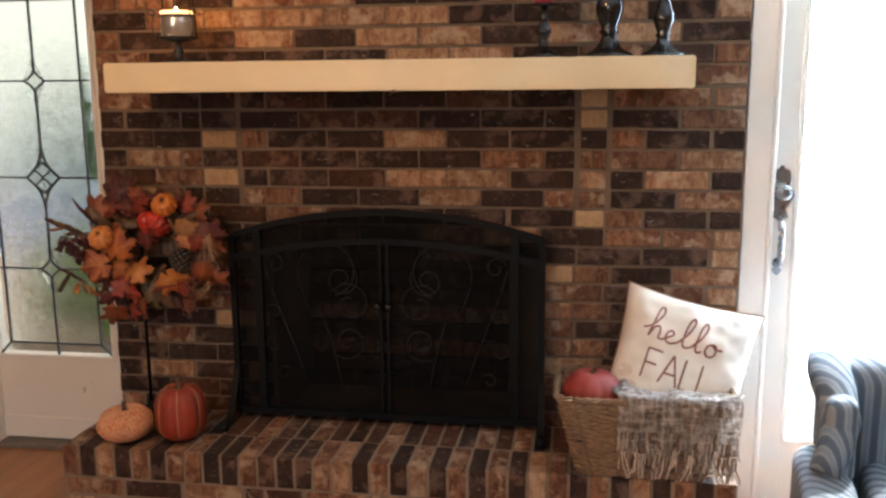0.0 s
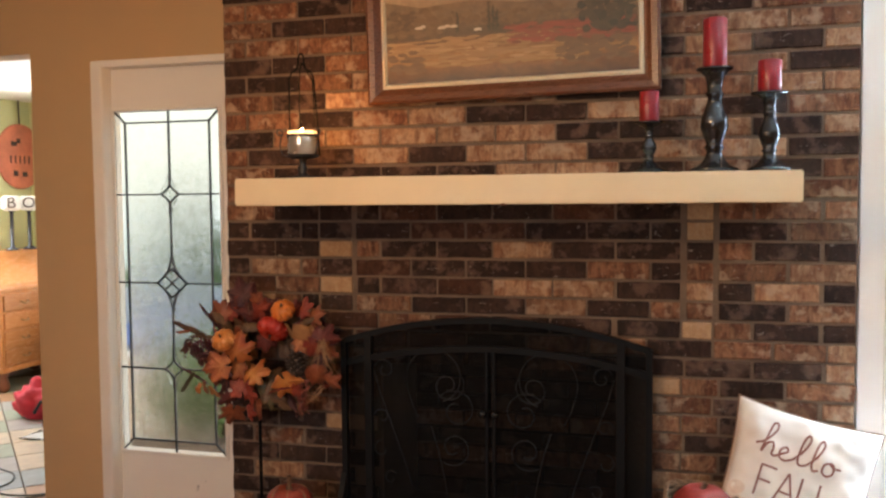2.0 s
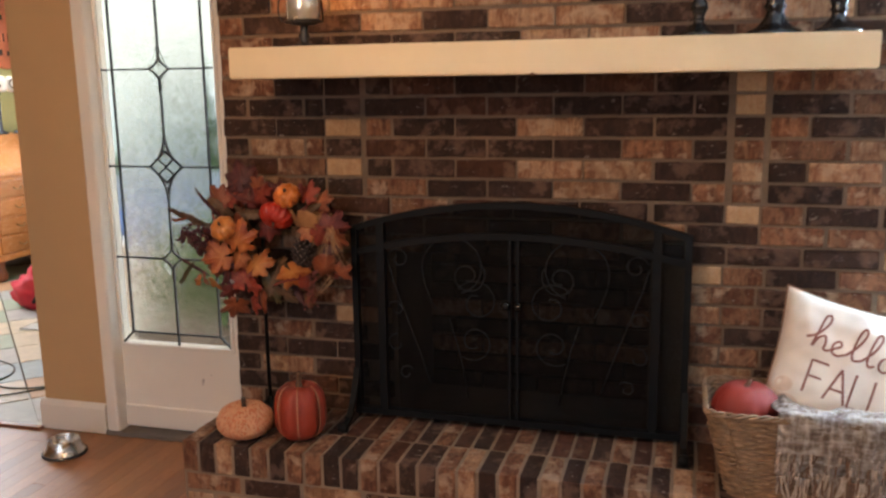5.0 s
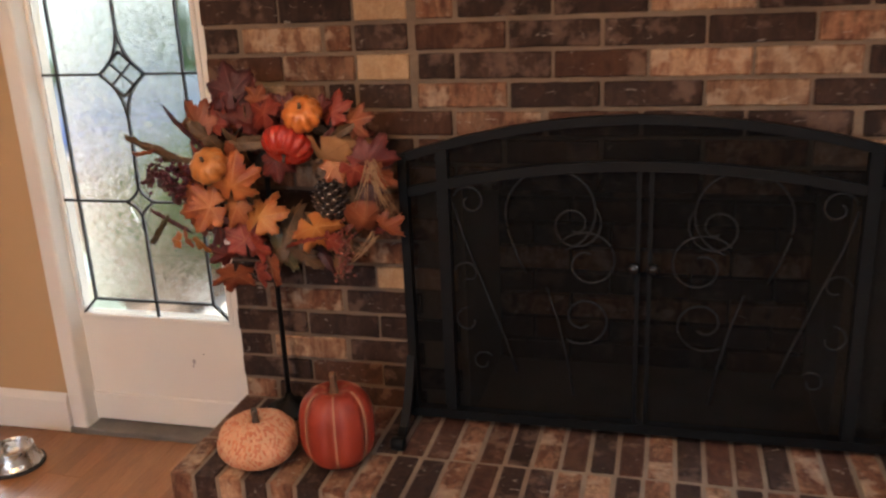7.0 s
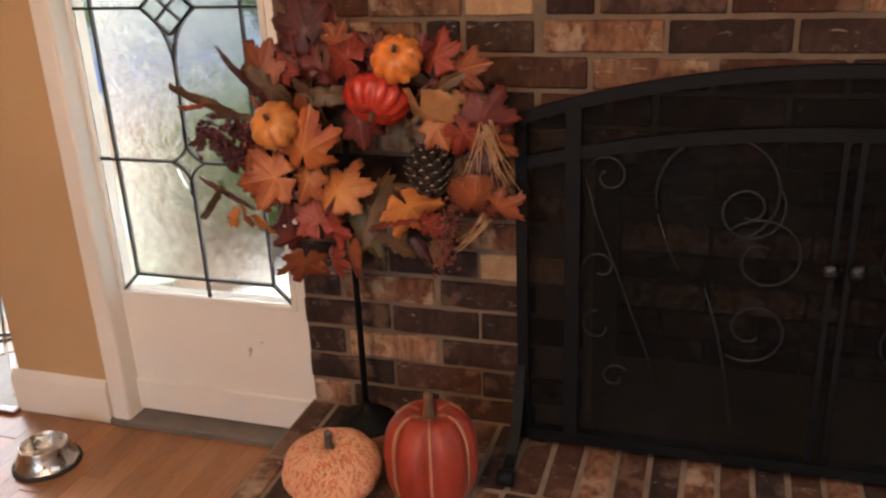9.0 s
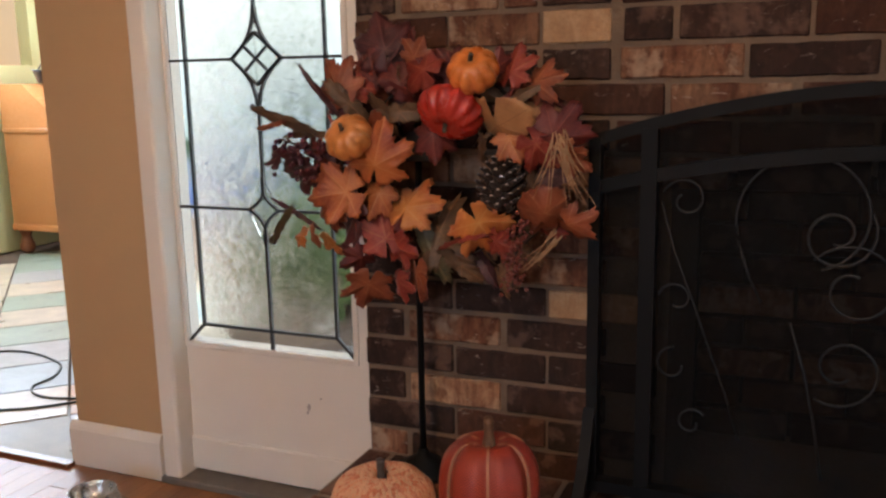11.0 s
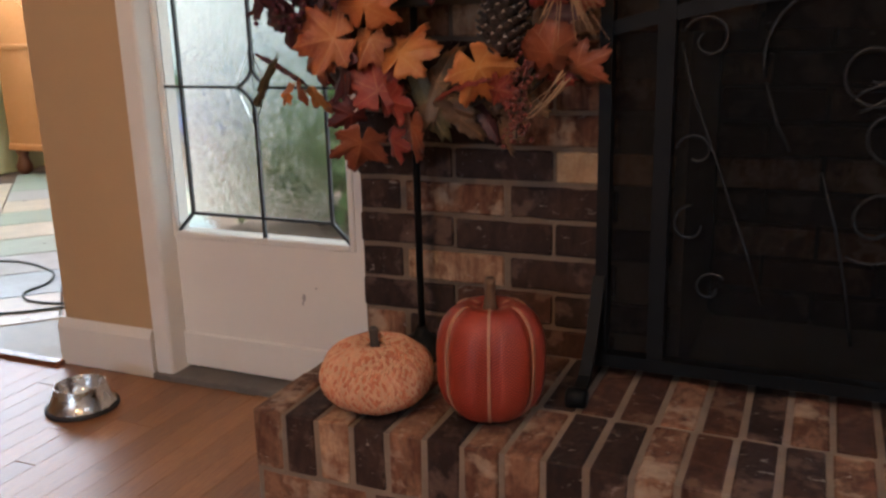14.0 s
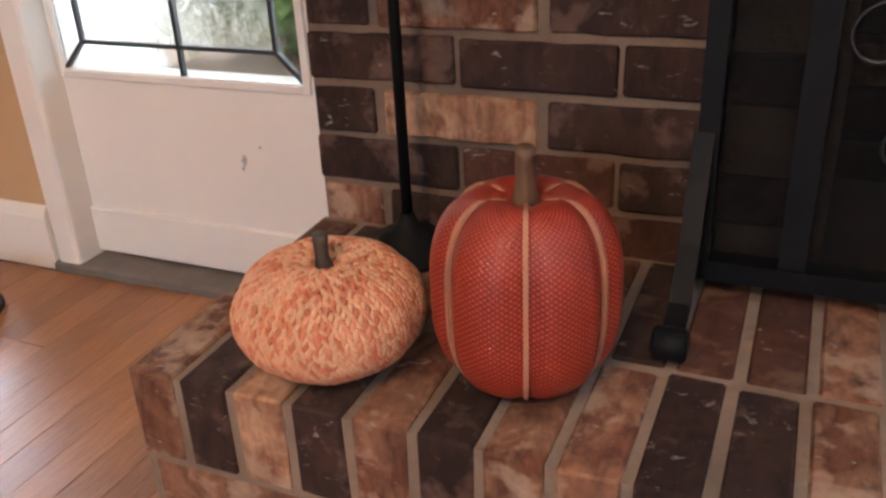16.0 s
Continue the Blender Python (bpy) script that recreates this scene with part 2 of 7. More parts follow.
def bar(points, w, d, bm=None, normal=(0, -1, 0)):
    """A flat bar of width w and depth d along a line of points in a plane with that normal."""
    bm = bm if bm is not None else bmesh.new()
    n = Vector(normal)
    pts = [Vector(p) for p in points]
    rings = []
    for i, p in enumerate(pts):
        t = (pts[min(i + 1, len(pts) - 1)] - pts[max(i - 1, 0)]).normalized()
        s = t.cross(n).normalized() * (w / 2)
        h = n * (d / 2)
        rings.append([bm.verts.new(q) for q in (p - s - h, p + s - h, p + s + h, p - s + h)])
    for lo, hi in zip(rings, rings[1:]):
        for j in range(4):
            bm.faces.new((lo[j], lo[(j + 1) % 4], hi[(j + 1) % 4], hi[j]))
    bm.faces.new(rings[0][::-1])
    bm.faces.new(rings[-1])
    bmesh.ops.recalc_face_normals(bm, faces=bm.faces[:])
    return bm


def prism(outline, depth, axis="y"):
    """A flat outline, pairs of x and z, given depth along y."""
    bm = bmesh.new()
    vs = [bm.verts.new((x, 0, z)) for x, z in outline]
    f = bm.faces.new(vs)
    r = bmesh.ops.extrude_face_region(bm, geom=[f])
    bmesh.ops.translate(bm, vec=(0, depth, 0), verts=[v for v in r["geom"] if isinstance(v, bmesh.types.BMVert)])
    bmesh.ops.recalc_face_normals(bm, faces=bm.faces[:])
    return bm


def structure(name, bm, material, label, category, smooth=False):
    return tagged(part(name, bm, material, smooth=smooth), label, category, kind="structure")

# ---- the large structure ----
BRICK_Y, TAN_Y, PANEL_Y, CEIL_Z = 3.16, 3.335, 3.385, 2.268
LEFT, RIGHT, HEARTH_Z, HEARTH_Y = -1.665, 0.495, 0.27, 2.772

floor = structure("floor", box(-6.4, 3.4, -3.0, 3.36, -0.12, -0.012), FRAME_WOOD, "honey oak strip floor with a satin finish", "floor")
kitchen_floor = structure("kitchen_floor", box(-6.4, -2.62, 3.36, 7.2, -0.12, -0.012), MORTAR, "multicoloured slate tile floor laid diagonally", "floor")

# fireplace wall: core with the firebox cut out of it
FB0, FB1, FBZ = -1.06, -0.24, 0.86
bm = bmesh.new()
fy = BRICK_Y + 0.007
box(LEFT + 0.004, FB0, fy, 3.62, 0, CEIL_Z, bm=bm)
box(FB1, RIGHT - 0.004, fy, 3.62, 0, CEIL_Z, bm=bm)
box(FB0, FB1, fy, 3.62, FBZ, CEIL_Z, bm=bm)
box(FB0, FB1, fy, 3.62, 0, 0.24, bm=bm)
wall_brick = structure("wall_brick", bm, MORTAR, "mottled red, tan and near-black brick chimney wall with pale mortar", "brick wall")
firebox = structure("firebox", box(FB0, FB1, 3.585, 3.612, 0.24, FBZ), SOOT, "soot-stained brick back of the firebox behind the fire screen", "firebox")

# tan wall left of the chimney, with the kitchen opening and the leaded panel's opening
bm = bmesh.new()
box(-2.655, -2.362, TAN_Y, 3.455, 0, CEIL_Z, bm=bm)
box(-4.0, -2.655, TAN_Y, 3.455, 2.03, CEIL_Z, bm=bm)
box(-6.4, -4.0, TAN_Y, 3.455, 0, CEIL_Z, bm=bm)
box(-2.362, -1.668, TAN_Y, 3.455, 1.98, CEIL_Z, bm=bm)
structure("wall_tan", bm, TAN, "warm tan painted wall beside the kitchen opening", "wall")
# wall with the glazed door
bm = bmesh.new()
box(RIGHT, 3.4, 3.20, 3.40, 2.12, CEIL_Z, bm=bm)
box(1.47, 3.4, 3.20, 3.40, 0, 2.12, bm=bm)
structure("wall_door_side", bm, TAN, "tan painted wall round the glazed door", "wall")
structure("wall_right", box(3.4, 3.55, -3.15, 3.4, 0, CEIL_Z), TAN, "plain tan painted wall", "wall")
structure("wall_left", box(-6.55, -6.4, -3.15, 7.35, 0, CEIL_Z), TAN, "plain painted wall", "wall")
# unseen wall; its wide opening is added for the rear fill light
bm = bmesh.new()
box(-6.4, -2.7, -3.15, -3.0, 0, CEIL_Z, bm=bm)
box(-0.5, 3.4, -3.15, -3.0, 0, CEIL_Z, bm=bm)
box(-2.7, -0.5, -3.15, -3.0, 0, 0.8, bm=bm)
box(-2.7, -0.5, -3.15, -3.0, 2.2, CEIL_Z, bm=bm)
structure("wall_rear", bm, TAN, "unseen tan painted wall with an opening added for the fill light", "wall")
lamp_fixture = tagged(part("ceiling_lamp", lathe([(0.18, 2.193), (0.19, 2.200), (0.19, 2.228), (0.12, 2.266)], 40), CEIL, smooth=True), "white flush ceiling lamp", "ceiling lamp")
lamp_fixture.location = (-1.25, 1.0, 0)
structure("ceiling", box(-6.55, 3.55, -3.15, 3.40, CEIL_Z, CEIL_Z + 0.1), CEIL, "white painted ceiling", "ceiling")

# kitchen walls
structure("wall_kitchen", box(-5.46, -5.12, 6.6, 6.75, 0, CEIL_Z), GREEN_WALL, "yellow-green painted kitchen wall", "wall")
bm = bmesh.new()
box(-5.56, -5.46, 3.455, 4.4, 0, CEIL_Z, bm=bm)
box(-5.56, -5.46, 5.9, 6.75, 0, CEIL_Z, bm=bm)
box(-5.56, -5.46, 4.4, 5.9, 0, 1.15, bm=bm)
box(-5.56, -5.46, 4.4, 5.9, 2.1, CEIL_Z, bm=bm)
structure("wall_kitchen_side", bm, GREEN_WALL, "yellow-green painted kitchen wall with a window opening", "wall")
bm = box(0, 4.2, 0, 0.10, 0, CEIL_Z)
bm.transform(Matrix.Translation((-2.50, 3.46, 0)) @ Matrix.Rotation(radians(180 - 50.0), 4, 'Z'))
structure("wall_kitchen_right", bm, WHITE, "plain white kitchen wall", "wall")
bm = bmesh.new()
under = bm.faces.new([bm.verts.new((x, y, CEIL_Z)) for x, y in ((-5.56, 3.456), (-2.46, 3.456), (-5.16, 6.75), (-5.56, 6.75))])
bmesh.ops.translate(bm, vec=(0, 0, 0.1), verts=[v for v in bmesh.ops.extrude_face_region(bm, geom=[under])["geom"] if isinstance(v, bmesh.types.BMVert)])
bmesh.ops.recalc_face_normals(bm, faces=bm.faces[:])
structure("ceiling_kitchen", bm, CEIL, "white kitchen ceiling", "ceiling")


structure("kitchen_border", box(-4.0, -2.60, 3.320, 3.66, -0.0119, -0.004), plain("worn_slate_border", (0.34, 0.34, 0.30), 0.5, var=0.3, scale=9, bump=0.3).m, "worn grey slate along the threshold", "floor")


# ---- trim, panel and doors ----
def base_profile(x0, x1, y, h=0.125, d=0.016):
    """A baseboard with an eased top, its back on the wall at y."""
    pts = [(0, 0), (d, 0), (d, h - 0.022), (d - 0.004, h - 0.012), (d - 0.009, h - 0.004), (d - 0.012, h), (0, h)]
    bm = bmesh.new()
    a = [bm.verts.new((x0, y - p, q)) for p, q in pts]
    b = [bm.verts.new((x1, y - p, q)) for p, q in pts]
    for i in range(len(pts)):
        j = (i + 1) % len(pts)
        bm.faces.new((a[i], a[j], b[j], b[i]))
    bm.faces.new(a[::-1])
    bm.faces.new(b)
    bmesh.ops.recalc_face_normals(bm, faces=bm.faces[:])
    return bm


structure("baseboard", base_profile(-2.672, -2.364, TAN_Y - 0.001), WHITE, "white painted baseboard", "baseboard")
structure("baseboard_return", box(-2.671, -2.657, TAN_Y, 3.455, 0, 0.125, 0.003), WHITE, "white painted baseboard on the end of the wall", "baseboard")
structure("threshold", box(-4.0, -2.66, 3.285, 3.318, -0.012, 0.012, 0.004), FRAME_WOOD, "worn reddish wood threshold strip", "threshold")

side_panel = empty("window_1", (-2.0, PANEL_Y, 0), "white sidelight panel with a leaded textured glass light", "sidelight", kind="structure")


def sp(name, bm, mat, label="", smooth=False):
    o = part(name, bm, mat, side_panel, label, smooth)
    o.matrix_parent_inverse = side_panel.matrix_world.inverted()
    o.location = (2.0, -PANEL_Y, 0)
    return o


# glass opening of the panel
GX0, GX1, GZ0, GZ1 = -2.297, -1.815, 0.372, 1.782
bm = box(-2.33, GX0, PANEL_Y, PANEL_Y + 0.045, 0.02, 1.98)
box(GX1, -1.60, PANEL_Y, PANEL_Y + 0.045, 0.02, 1.98, bm=bm)
box(GX0, GX1, PANEL_Y, PANEL_Y + 0.045, 0.02, GZ0, bm=bm)
box(GX0, GX1, PANEL_Y, PANEL_Y + 0.045, GZ1, 1.98, bm=bm)
sp("panel", bm, WHITE)
bm = box(-2.3615, -2.306, TAN_Y - 0.012, PANEL_Y + 0.03, 0, 1.985, 0.012, seg=3)
sp("window_frame", bm, WHITE, "white rounded side casing")
sp("head_casing", box(-2.340, -1.672, TAN_Y - 0.008, PANEL_Y + 0.02, 1.955, 1.985, 0.004), WHITE)
sp("kick_board", box(-2.324, -1.672, PANEL_Y - 0.008, PANEL_Y + 0.002, 0.022, 0.112, 0.003), WHITE)
for c in ((GX0 - 0.015, GX0 - 0.0005, GZ0 - 0.014, GZ1 + 0.014), (GX1 + 0.0005, GX1 + 0.015, GZ0 - 0.014, GZ1 + 0.014),
          (GX0 - 0.0005, GX1 + 0.0005, GZ0 - 0.014, GZ0 - 0.0005), (GX0 - 0.0005, GX1 + 0.0005, GZ1 + 0.0005, GZ1 + 0.014)):
    sp("glass_bead", box(c[0], c[1], PANEL_Y - 0.006, PANEL_Y + 0.004, c[2], c[3], 0.002), WHITE)
structure("window_sill", box(-2.37, -1.60, 3.318, 3.44, -0.012, 0.016, 0.003), STONE, "dark grey stone sill at the foot of the panel", "sill")
SCUFF = plain("grey_scuff", (0.42, 0.39, 0.38), 0.7, var=0.3, scale=80).m
for x0, z0, w, h in ((-1.947, 0.236, 0.007, 0.013), (-1.951, 0.222, 0.004, 0.006), (-1.912, 0.262, 0.004, 0.003)):
    bm = prism([(x0 + w * (0.7 + 0.3 * math.sin(i * 2.3)) * math.cos(2 * math.pi * i / 12), z0 + h * (0.75 + 0.25 * math.cos(i * 3.1)) * math.sin(2 * math.pi * i / 12)) for i in range(12)], 0.0006)
    bm.transform(Matrix.Translation((0, PANEL_Y - 0.0008, 0)))
    sp("scuff_mark", bm, SCUFF, "small grey scuff")

# leaded glass: cames and panes
IN = 0.047
cx = -2.047
ix0, ix1, iz0, iz1 = GX0 + IN, GX1 - IN, GZ0 + IN, GZ1 - IN
gy = PANEL_Y + 0.008
DIA = [(1.441, 0.041, 0.086, 0.0), (1.077, 0.068, 0.060, 0.064), (0.721, 0.041, 0.086, 0.0)]


def came(points, w=0.0065, d=0.011):
    sp("lead_came", bar([(x, gy, z) for x, z in points], w, d), LEAD)


def bow(a, b, k, n=9):
    """A curve from a to b that bends sideways by k."""
    (x0, z0), (x1, z1) = a, b
    L = math.hypot(x1 - x0, z1 - z0)
    nx, nz = -(z1 - z0) / L, (x1 - x0) / L
    return [(x0 + (x1 - x0) * t + nx * k * math.sin(math.pi * t), z0 + (z1 - z0) * t + nz * k * math.sin(math.pi * t)) for t in (i / n for i in range(n + 1))]


for a, b in (((ix0, iz0), (ix1, iz0)), ((ix0, iz1), (ix1, iz1)), ((ix0, iz0), (ix0, iz1)), ((ix1, iz0), (ix1, iz1)),
             ((GX0, GZ0), (ix0, iz0)), ((GX1, GZ0), (ix1, iz0)), ((GX0, GZ1), (ix0, iz1)), ((GX1, GZ1), (ix1, iz1)),
             ((cx, iz1), (cx, GZ1)), ((cx, iz0), (cx, GZ0))):
    came([a, b])
tops, lows = [], []
for z, hw, hh, flare in DIA:
    came([(GX0, z), (cx - hw, z)])
    came([(cx + hw, z), (GX1, z)])
    for s in (-1, 1):
        for v in (-1, 1):
            tip = (cx, z + v * (hh + flare))
            side = (cx + s * hw, z)
            if flare:
                mid = (cx, z + v * hh)
                came([mid, side])
                k = 0.018 * s * v
                came(bow(side, tip, k), 0.006)
            else:
                came(bow(side, tip, 0.019 * s * v), 0.006)
    if flare:
        q = 0.5
        came([(cx - hw * q, z + hh * q), (cx + hw * q, z - hh * q)], 0.005)
        came([(cx - hw * q, z - hh * q), (cx + hw * q, z + hh * q)], 0.005)
    tops.append(z + hh + flare)
    lows.append(z - hh - flare)
came([(cx, iz1), (cx, tops[0])])
came([(cx, lows[0]), (cx, tops[1])])
came([(cx, lows[1]), (cx, tops[2])])
came([(cx, lows[2]), (cx, iz0)])


def pane(outline, mat, label=""):
    bm = prism(outline, 0.004)
    bm.transform(Matrix.Translation((0, gy - 0.002, 0)))
    o = sp("pane", bm, mat, label)
    o.visible_shadow = False
    return o


zs = [iz1, DIA[0][0], DIA[1][0], DIA[2][0], iz0]
for hi, lo in zip(zs, zs[1:]):
    pane([(ix0, lo), (cx, lo), (cx, hi), (ix0, hi)], GLASS_CHIP)
    pane([(cx, lo), (ix1, lo), (ix1, hi), (cx, hi)], GLASS_CHIP)
for o in ([(GX0, GZ0), (ix0, iz0), (ix0, iz1), (GX0, GZ1)], [(GX1, GZ0), (GX1, GZ1), (ix1, iz1), (ix1, iz0)],
          [(GX0, GZ0), (GX1, GZ0), (ix1, iz0), (ix0, iz0)], [(GX0, GZ1), (ix0, iz1), (ix1, iz1), (GX1, GZ1)]):
    pane(o, GLASS_BEVEL, "clear bevelled border glass")
for z, hw, hh, flare in DIA:
    bm = prism([(cx - hw, z), (cx, z - hh), (cx + hw, z), (cx, z + hh)], 0.005)
    bm.transform(Matrix.Translation((0, gy - 0.009, 0)))
    sp("diamond_pane", bm, GLASS_BEVEL, "clear bevelled diamond").visible_shadow = False

# glazed door on the right of the chimney
door = empty("door_1", (0.59, 3.25, 0), "white painted door with one tall clear glass light", "door", kind="structure")


def dp(name, bm, mat, label="", smooth=False, parent=None):
    o = part(name, bm, mat, door, label, smooth)
    o.location = (-0.59, -3.25, 0)
    return o


bm = box(RIGHT + 0.002, 0.586, 3.185, 3.34, 0, 2.12, 0.003)
box(1.40, 1.47, 3.185, 3.34, 0, 2.12, 0.003, bm=bm)
box(0.586, 1.40, 3.185, 3.34, 2.05, 2.12, 0.003, bm=bm)
structure("door_frame", bm, WHITE, "white painted door jamb and casing", "door frame")
structure("door_stop", box(0.574, 0.590, 3.175, 3.19, 0, 2.06, 0.003), WHITE, "white door stop moulding", "door frame")
LX0, LX1, LZ0, LZ1 = 0.668, 1.33, 0.222, 1.93
bm = box(0.592, LX0, 3.24, 3.285, 0.01, 2.045, 0.002)
box(LX1, 1.395, 3.24, 3.285, 0.01, 2.045, 0.002, bm=bm)
box(LX0, LX1, 3.24, 3.285, 0.01, LZ0, 0.0, bm=bm)
box(LX0, LX1, 3.24, 3.285, LZ1, 2.045, 0.0, bm=bm)
dp("door_leaf", bm, WHITE)
dp("door_glass", box(LX0, LX1, 3.26, 3.266, LZ0, LZ1), GLASS, "clear glass light").visible_shadow = False
for c in ((LX0 - 0.004, LX0 + 0.014, LZ0, LZ1), (LX1 - 0.014, LX1 + 0.004, LZ0, LZ1), (LX0, LX1, LZ0 - 0.004, LZ0 + 0.014), (LX0, LX1, LZ1 - 0.014, LZ1 + 0.004)):
    dp("glazing_bead", box(c[0], c[1], 3.228, 3.262, c[2], c[3], 0.004), WHITE)
# handle set: scalloped plate, knob, grip and foot
hx = 0.622
pl = []
for i in range(41):
    t = i / 40
    z = 1.150 - 0.175 * t
    w = 0.016 + 0.012 * abs(math.sin(t * math.pi * 2.5)) + 0.016 * math.exp(-((t - 0.50) / 0.14) ** 2)
    if t < 0.06 or t > 0.95:
        w = 0.006
    pl.append((w, z))
bm = prism([(hx - w, z) for w, z in pl] + [(hx + w, z) for w, z in reversed(pl)], 0.005)
bm.transform(Matrix.Translation((0, 3.234, 0)))
plate = dp("handle_plate", bm, NICKEL, "dark scalloped handle plate")
bm = lathe([(0.027, 0), (0.029, 0.004), (0.020, 0.010), (0.012, 0.016), (0.012, 0.026), (0.020, 0.032), (0.024, 0.042), (0.021, 0.052), (0.010, 0.056)], 24)
bm.transform(Matrix.Translation((hx, 3.234, 1.068)) @ Matrix.Rotation(radians(90), 4, 'X'))
dp("knob", bm, NICKEL, smooth=True)
gp = [(hx, 3.232, 0.985), (hx, 3.205, 0.975), (hx, 3.188, 0.945), (hx - 0.002, 3.183, 0.905), (hx, 3.190, 0.865), (hx, 3.212, 0.842), (hx, 3.234, 0.832)]
dp("grip", tube(gp, 0.008, 10, taper=lambda t: 0.75 + 0.6 * math.sin(math.pi * t)), NICKEL, smooth=True)
bm = prism([(hx - 0.004, 0.795), (hx - 0.016, 0.812), (hx - 0.008, 0.82), (hx - 0.017, 0.832), (hx - 0.008, 0.850), (hx + 0.008, 0.850), (hx + 0.017, 0.832), (hx + 0.008, 0.82), (hx + 0.016, 0.812), (hx + 0.004, 0.795)], 0.005)
bm.transform(Matrix.Translation((0, 3.234, 0)))
dp("foot_plate", bm, NICKEL)
for z in (1.125, 0.99, 0.823):
    bm = lathe([(0.004, 0), (0.004, 0.002), (0.002, 0.003)], 10)
    bm.transform(Matrix.Translation((hx, 3.2345, z)) @ Matrix.Rotation(radians(90), 4, 'X'))
    dp("screw", bm, NICKEL)

# outdoors: lawn, pale path, hedge, and a glowing backdrop for the sky beyond
GRASS = plain("grass", (0.09, 0.15, 0.035), 0.9, var=0.4, scale=2, bump=0.8, fine=40, dist=0.02).m
CONCRETE = plain("pale_concrete", (0.46, 0.45, 0.42), 0.9, var=0.1, scale=2, bump=0.3, fine=60).m
structure("ground", box(-40, 40, 3.66, 160, -0.35, -0.14), GRASS, "mown lawn outside", "ground")
# unseen slab, added to block the sun before it reaches the sidelight
structure("eave", box(-4.7, 0.45, 3.64, 5.15, 2.42, 2.52), CEIL, "unseen slab added outside to keep sun off the sidelight", "eave")
structure("patio", box(-9.5, 4.5, 3.66, 14.0, -0.14, -0.10), CONCRETE, "sunlit pale concrete patio outside the door", "patio")
# emissive sheet added behind the garden to brighten the panes
DISTANCE_GLOW = Mat("glowing_backdrop", 1.0)
DISTANCE_GLOW.colour(lin(0, 0, 0))
tc = DISTANCE_GLOW.node("ShaderNodeTexCoord")
sep = DISTANCE_GLOW.node("ShaderNodeSeparateXYZ")
DISTANCE_GLOW.link(tc.outputs["Object"], sep.inputs[0])
mr = DISTANCE_GLOW.node("ShaderNodeMath")
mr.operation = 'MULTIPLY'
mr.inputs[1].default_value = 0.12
DISTANCE_GLOW.link(sep.outputs[2], mr.inputs[0])
hue = DISTANCE_GLOW.ramp(mr.outputs[0], [(0.0, lin(0.62, 0.70, 0.60)), (0.10, lin(0.80, 0.85, 0.78)), (0.3, lin(1.0, 0.98, 0.80)), (1.0, lin(0.95, 0.97, 0.92))])
DISTANCE_GLOW.link(hue, DISTANCE_GLOW.b.inputs["Emission Color"])
# emission grows towards +x so the door glass renders white
glow_by_x = DISTANCE_GLOW.node("ShaderNodeMapRange")
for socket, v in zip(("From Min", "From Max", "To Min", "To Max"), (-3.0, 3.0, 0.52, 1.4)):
    glow_by_x.inputs[socket].default_value = v
DISTANCE_GLOW.link(sep.outputs[0], glow_by_x.inputs["Value"])
DISTANCE_GLOW.link(glow_by_x.outputs["Result"], DISTANCE_GLOW.b.inputs["Emission Strength"])
structure("backdrop", box(-30, 16, 17.0, 17.1, -0.2, 12.0), DISTANCE_GLOW.m, "glowing backdrop sheet standing in for hazy distance beyond the garden", "backdrop")

# ---- fireplace: mantel, hearth, screen ----
MY0, MZ0, MZ1 = 2.80, 1.396, 1.484
mantel = empty("mantel", (-0.57, 3.0, MZ0), "cream painted wooden mantel beam with small chips", "mantel")
bm = box(-1.431, 0.289, MY0, BRICK_Y - 0.002, MZ0, MZ1, 0.0)
bmesh.ops.subdivide_edges(bm, edges=[e for e in bm.edges if abs(e.verts[0].co.x - e.verts[1].co.x) > 1], cuts=60)
bmesh.ops.bevel(bm, geom=[e for e in bm.edges if len(e.link_faces) == 2 and e.calc_face_angle(0) > 1.0], offset=0.004, segments=2, affect='EDGES')
for v in bm.verts:
    if v.co.y < MY0 + 0.02:
        v.co.z += 0.0016 * noise.noise((v.co.x * 6, 0, 3)) + 0.0012 * noise.noise((v.co.x * 30, v.co.z * 20, 9))
        v.co.y += 0.0012 * noise.noise((v.co.x * 9, v.co.z * 9, 1))
o = part("beam", bm, MANTEL_PAINT, mantel)
o.location = (0.57, -3.0, -MZ0)
bm = lathe([(0.0, 0.0), (0.010, 0.0), (0.010, 0.006), (0.004, 0.010)], 14)
bm.transform(Matrix.Translation((-0.545, MY0 + 0.012, MZ0 - 0.004)))
o = part("peg", bm, FRAME_WOOD, mantel, "small dark peg under the edge")
o.location = (0.57, -3.0, -MZ0)

hearth = structure("hearth", box(-1.662, 0.452, HEARTH_Y + 0.007, BRICK_Y + 0.0, -0.012, HEARTH_Z - 0.004), HEARTH_MORTAR, "raised brick hearth with a rowlock front edge", "hearth")

SCREEN_IRON = plain("flat_black_iron", (0.0042, 0.0046, 0.0052), 0.58, var=0.3, scale=40, bump=0.2, fine=200)
SCREEN_IRON.b.inputs["Specular IOR Level"].default_value = 0.15
SCREEN_IRON = SCREEN_IRON.m
# fire screen: frame with arched top, two doors of dark mesh with scrolls, feet
SY = 3.10
screen = empty("fire_screen", (-0.65, SY, HEARTH_Z), "black wrought-iron fire screen with mesh doors and scrolls", "fire screen")
SX0, SX1, SZ0 = -1.178, -0.128, 0.292


def sc(name, bm, mat, label="", smooth=False):
    o = part(name, bm, mat, screen, label, smooth)
    o.location = (0.65, -SY, -HEARTH_Z)
    return o


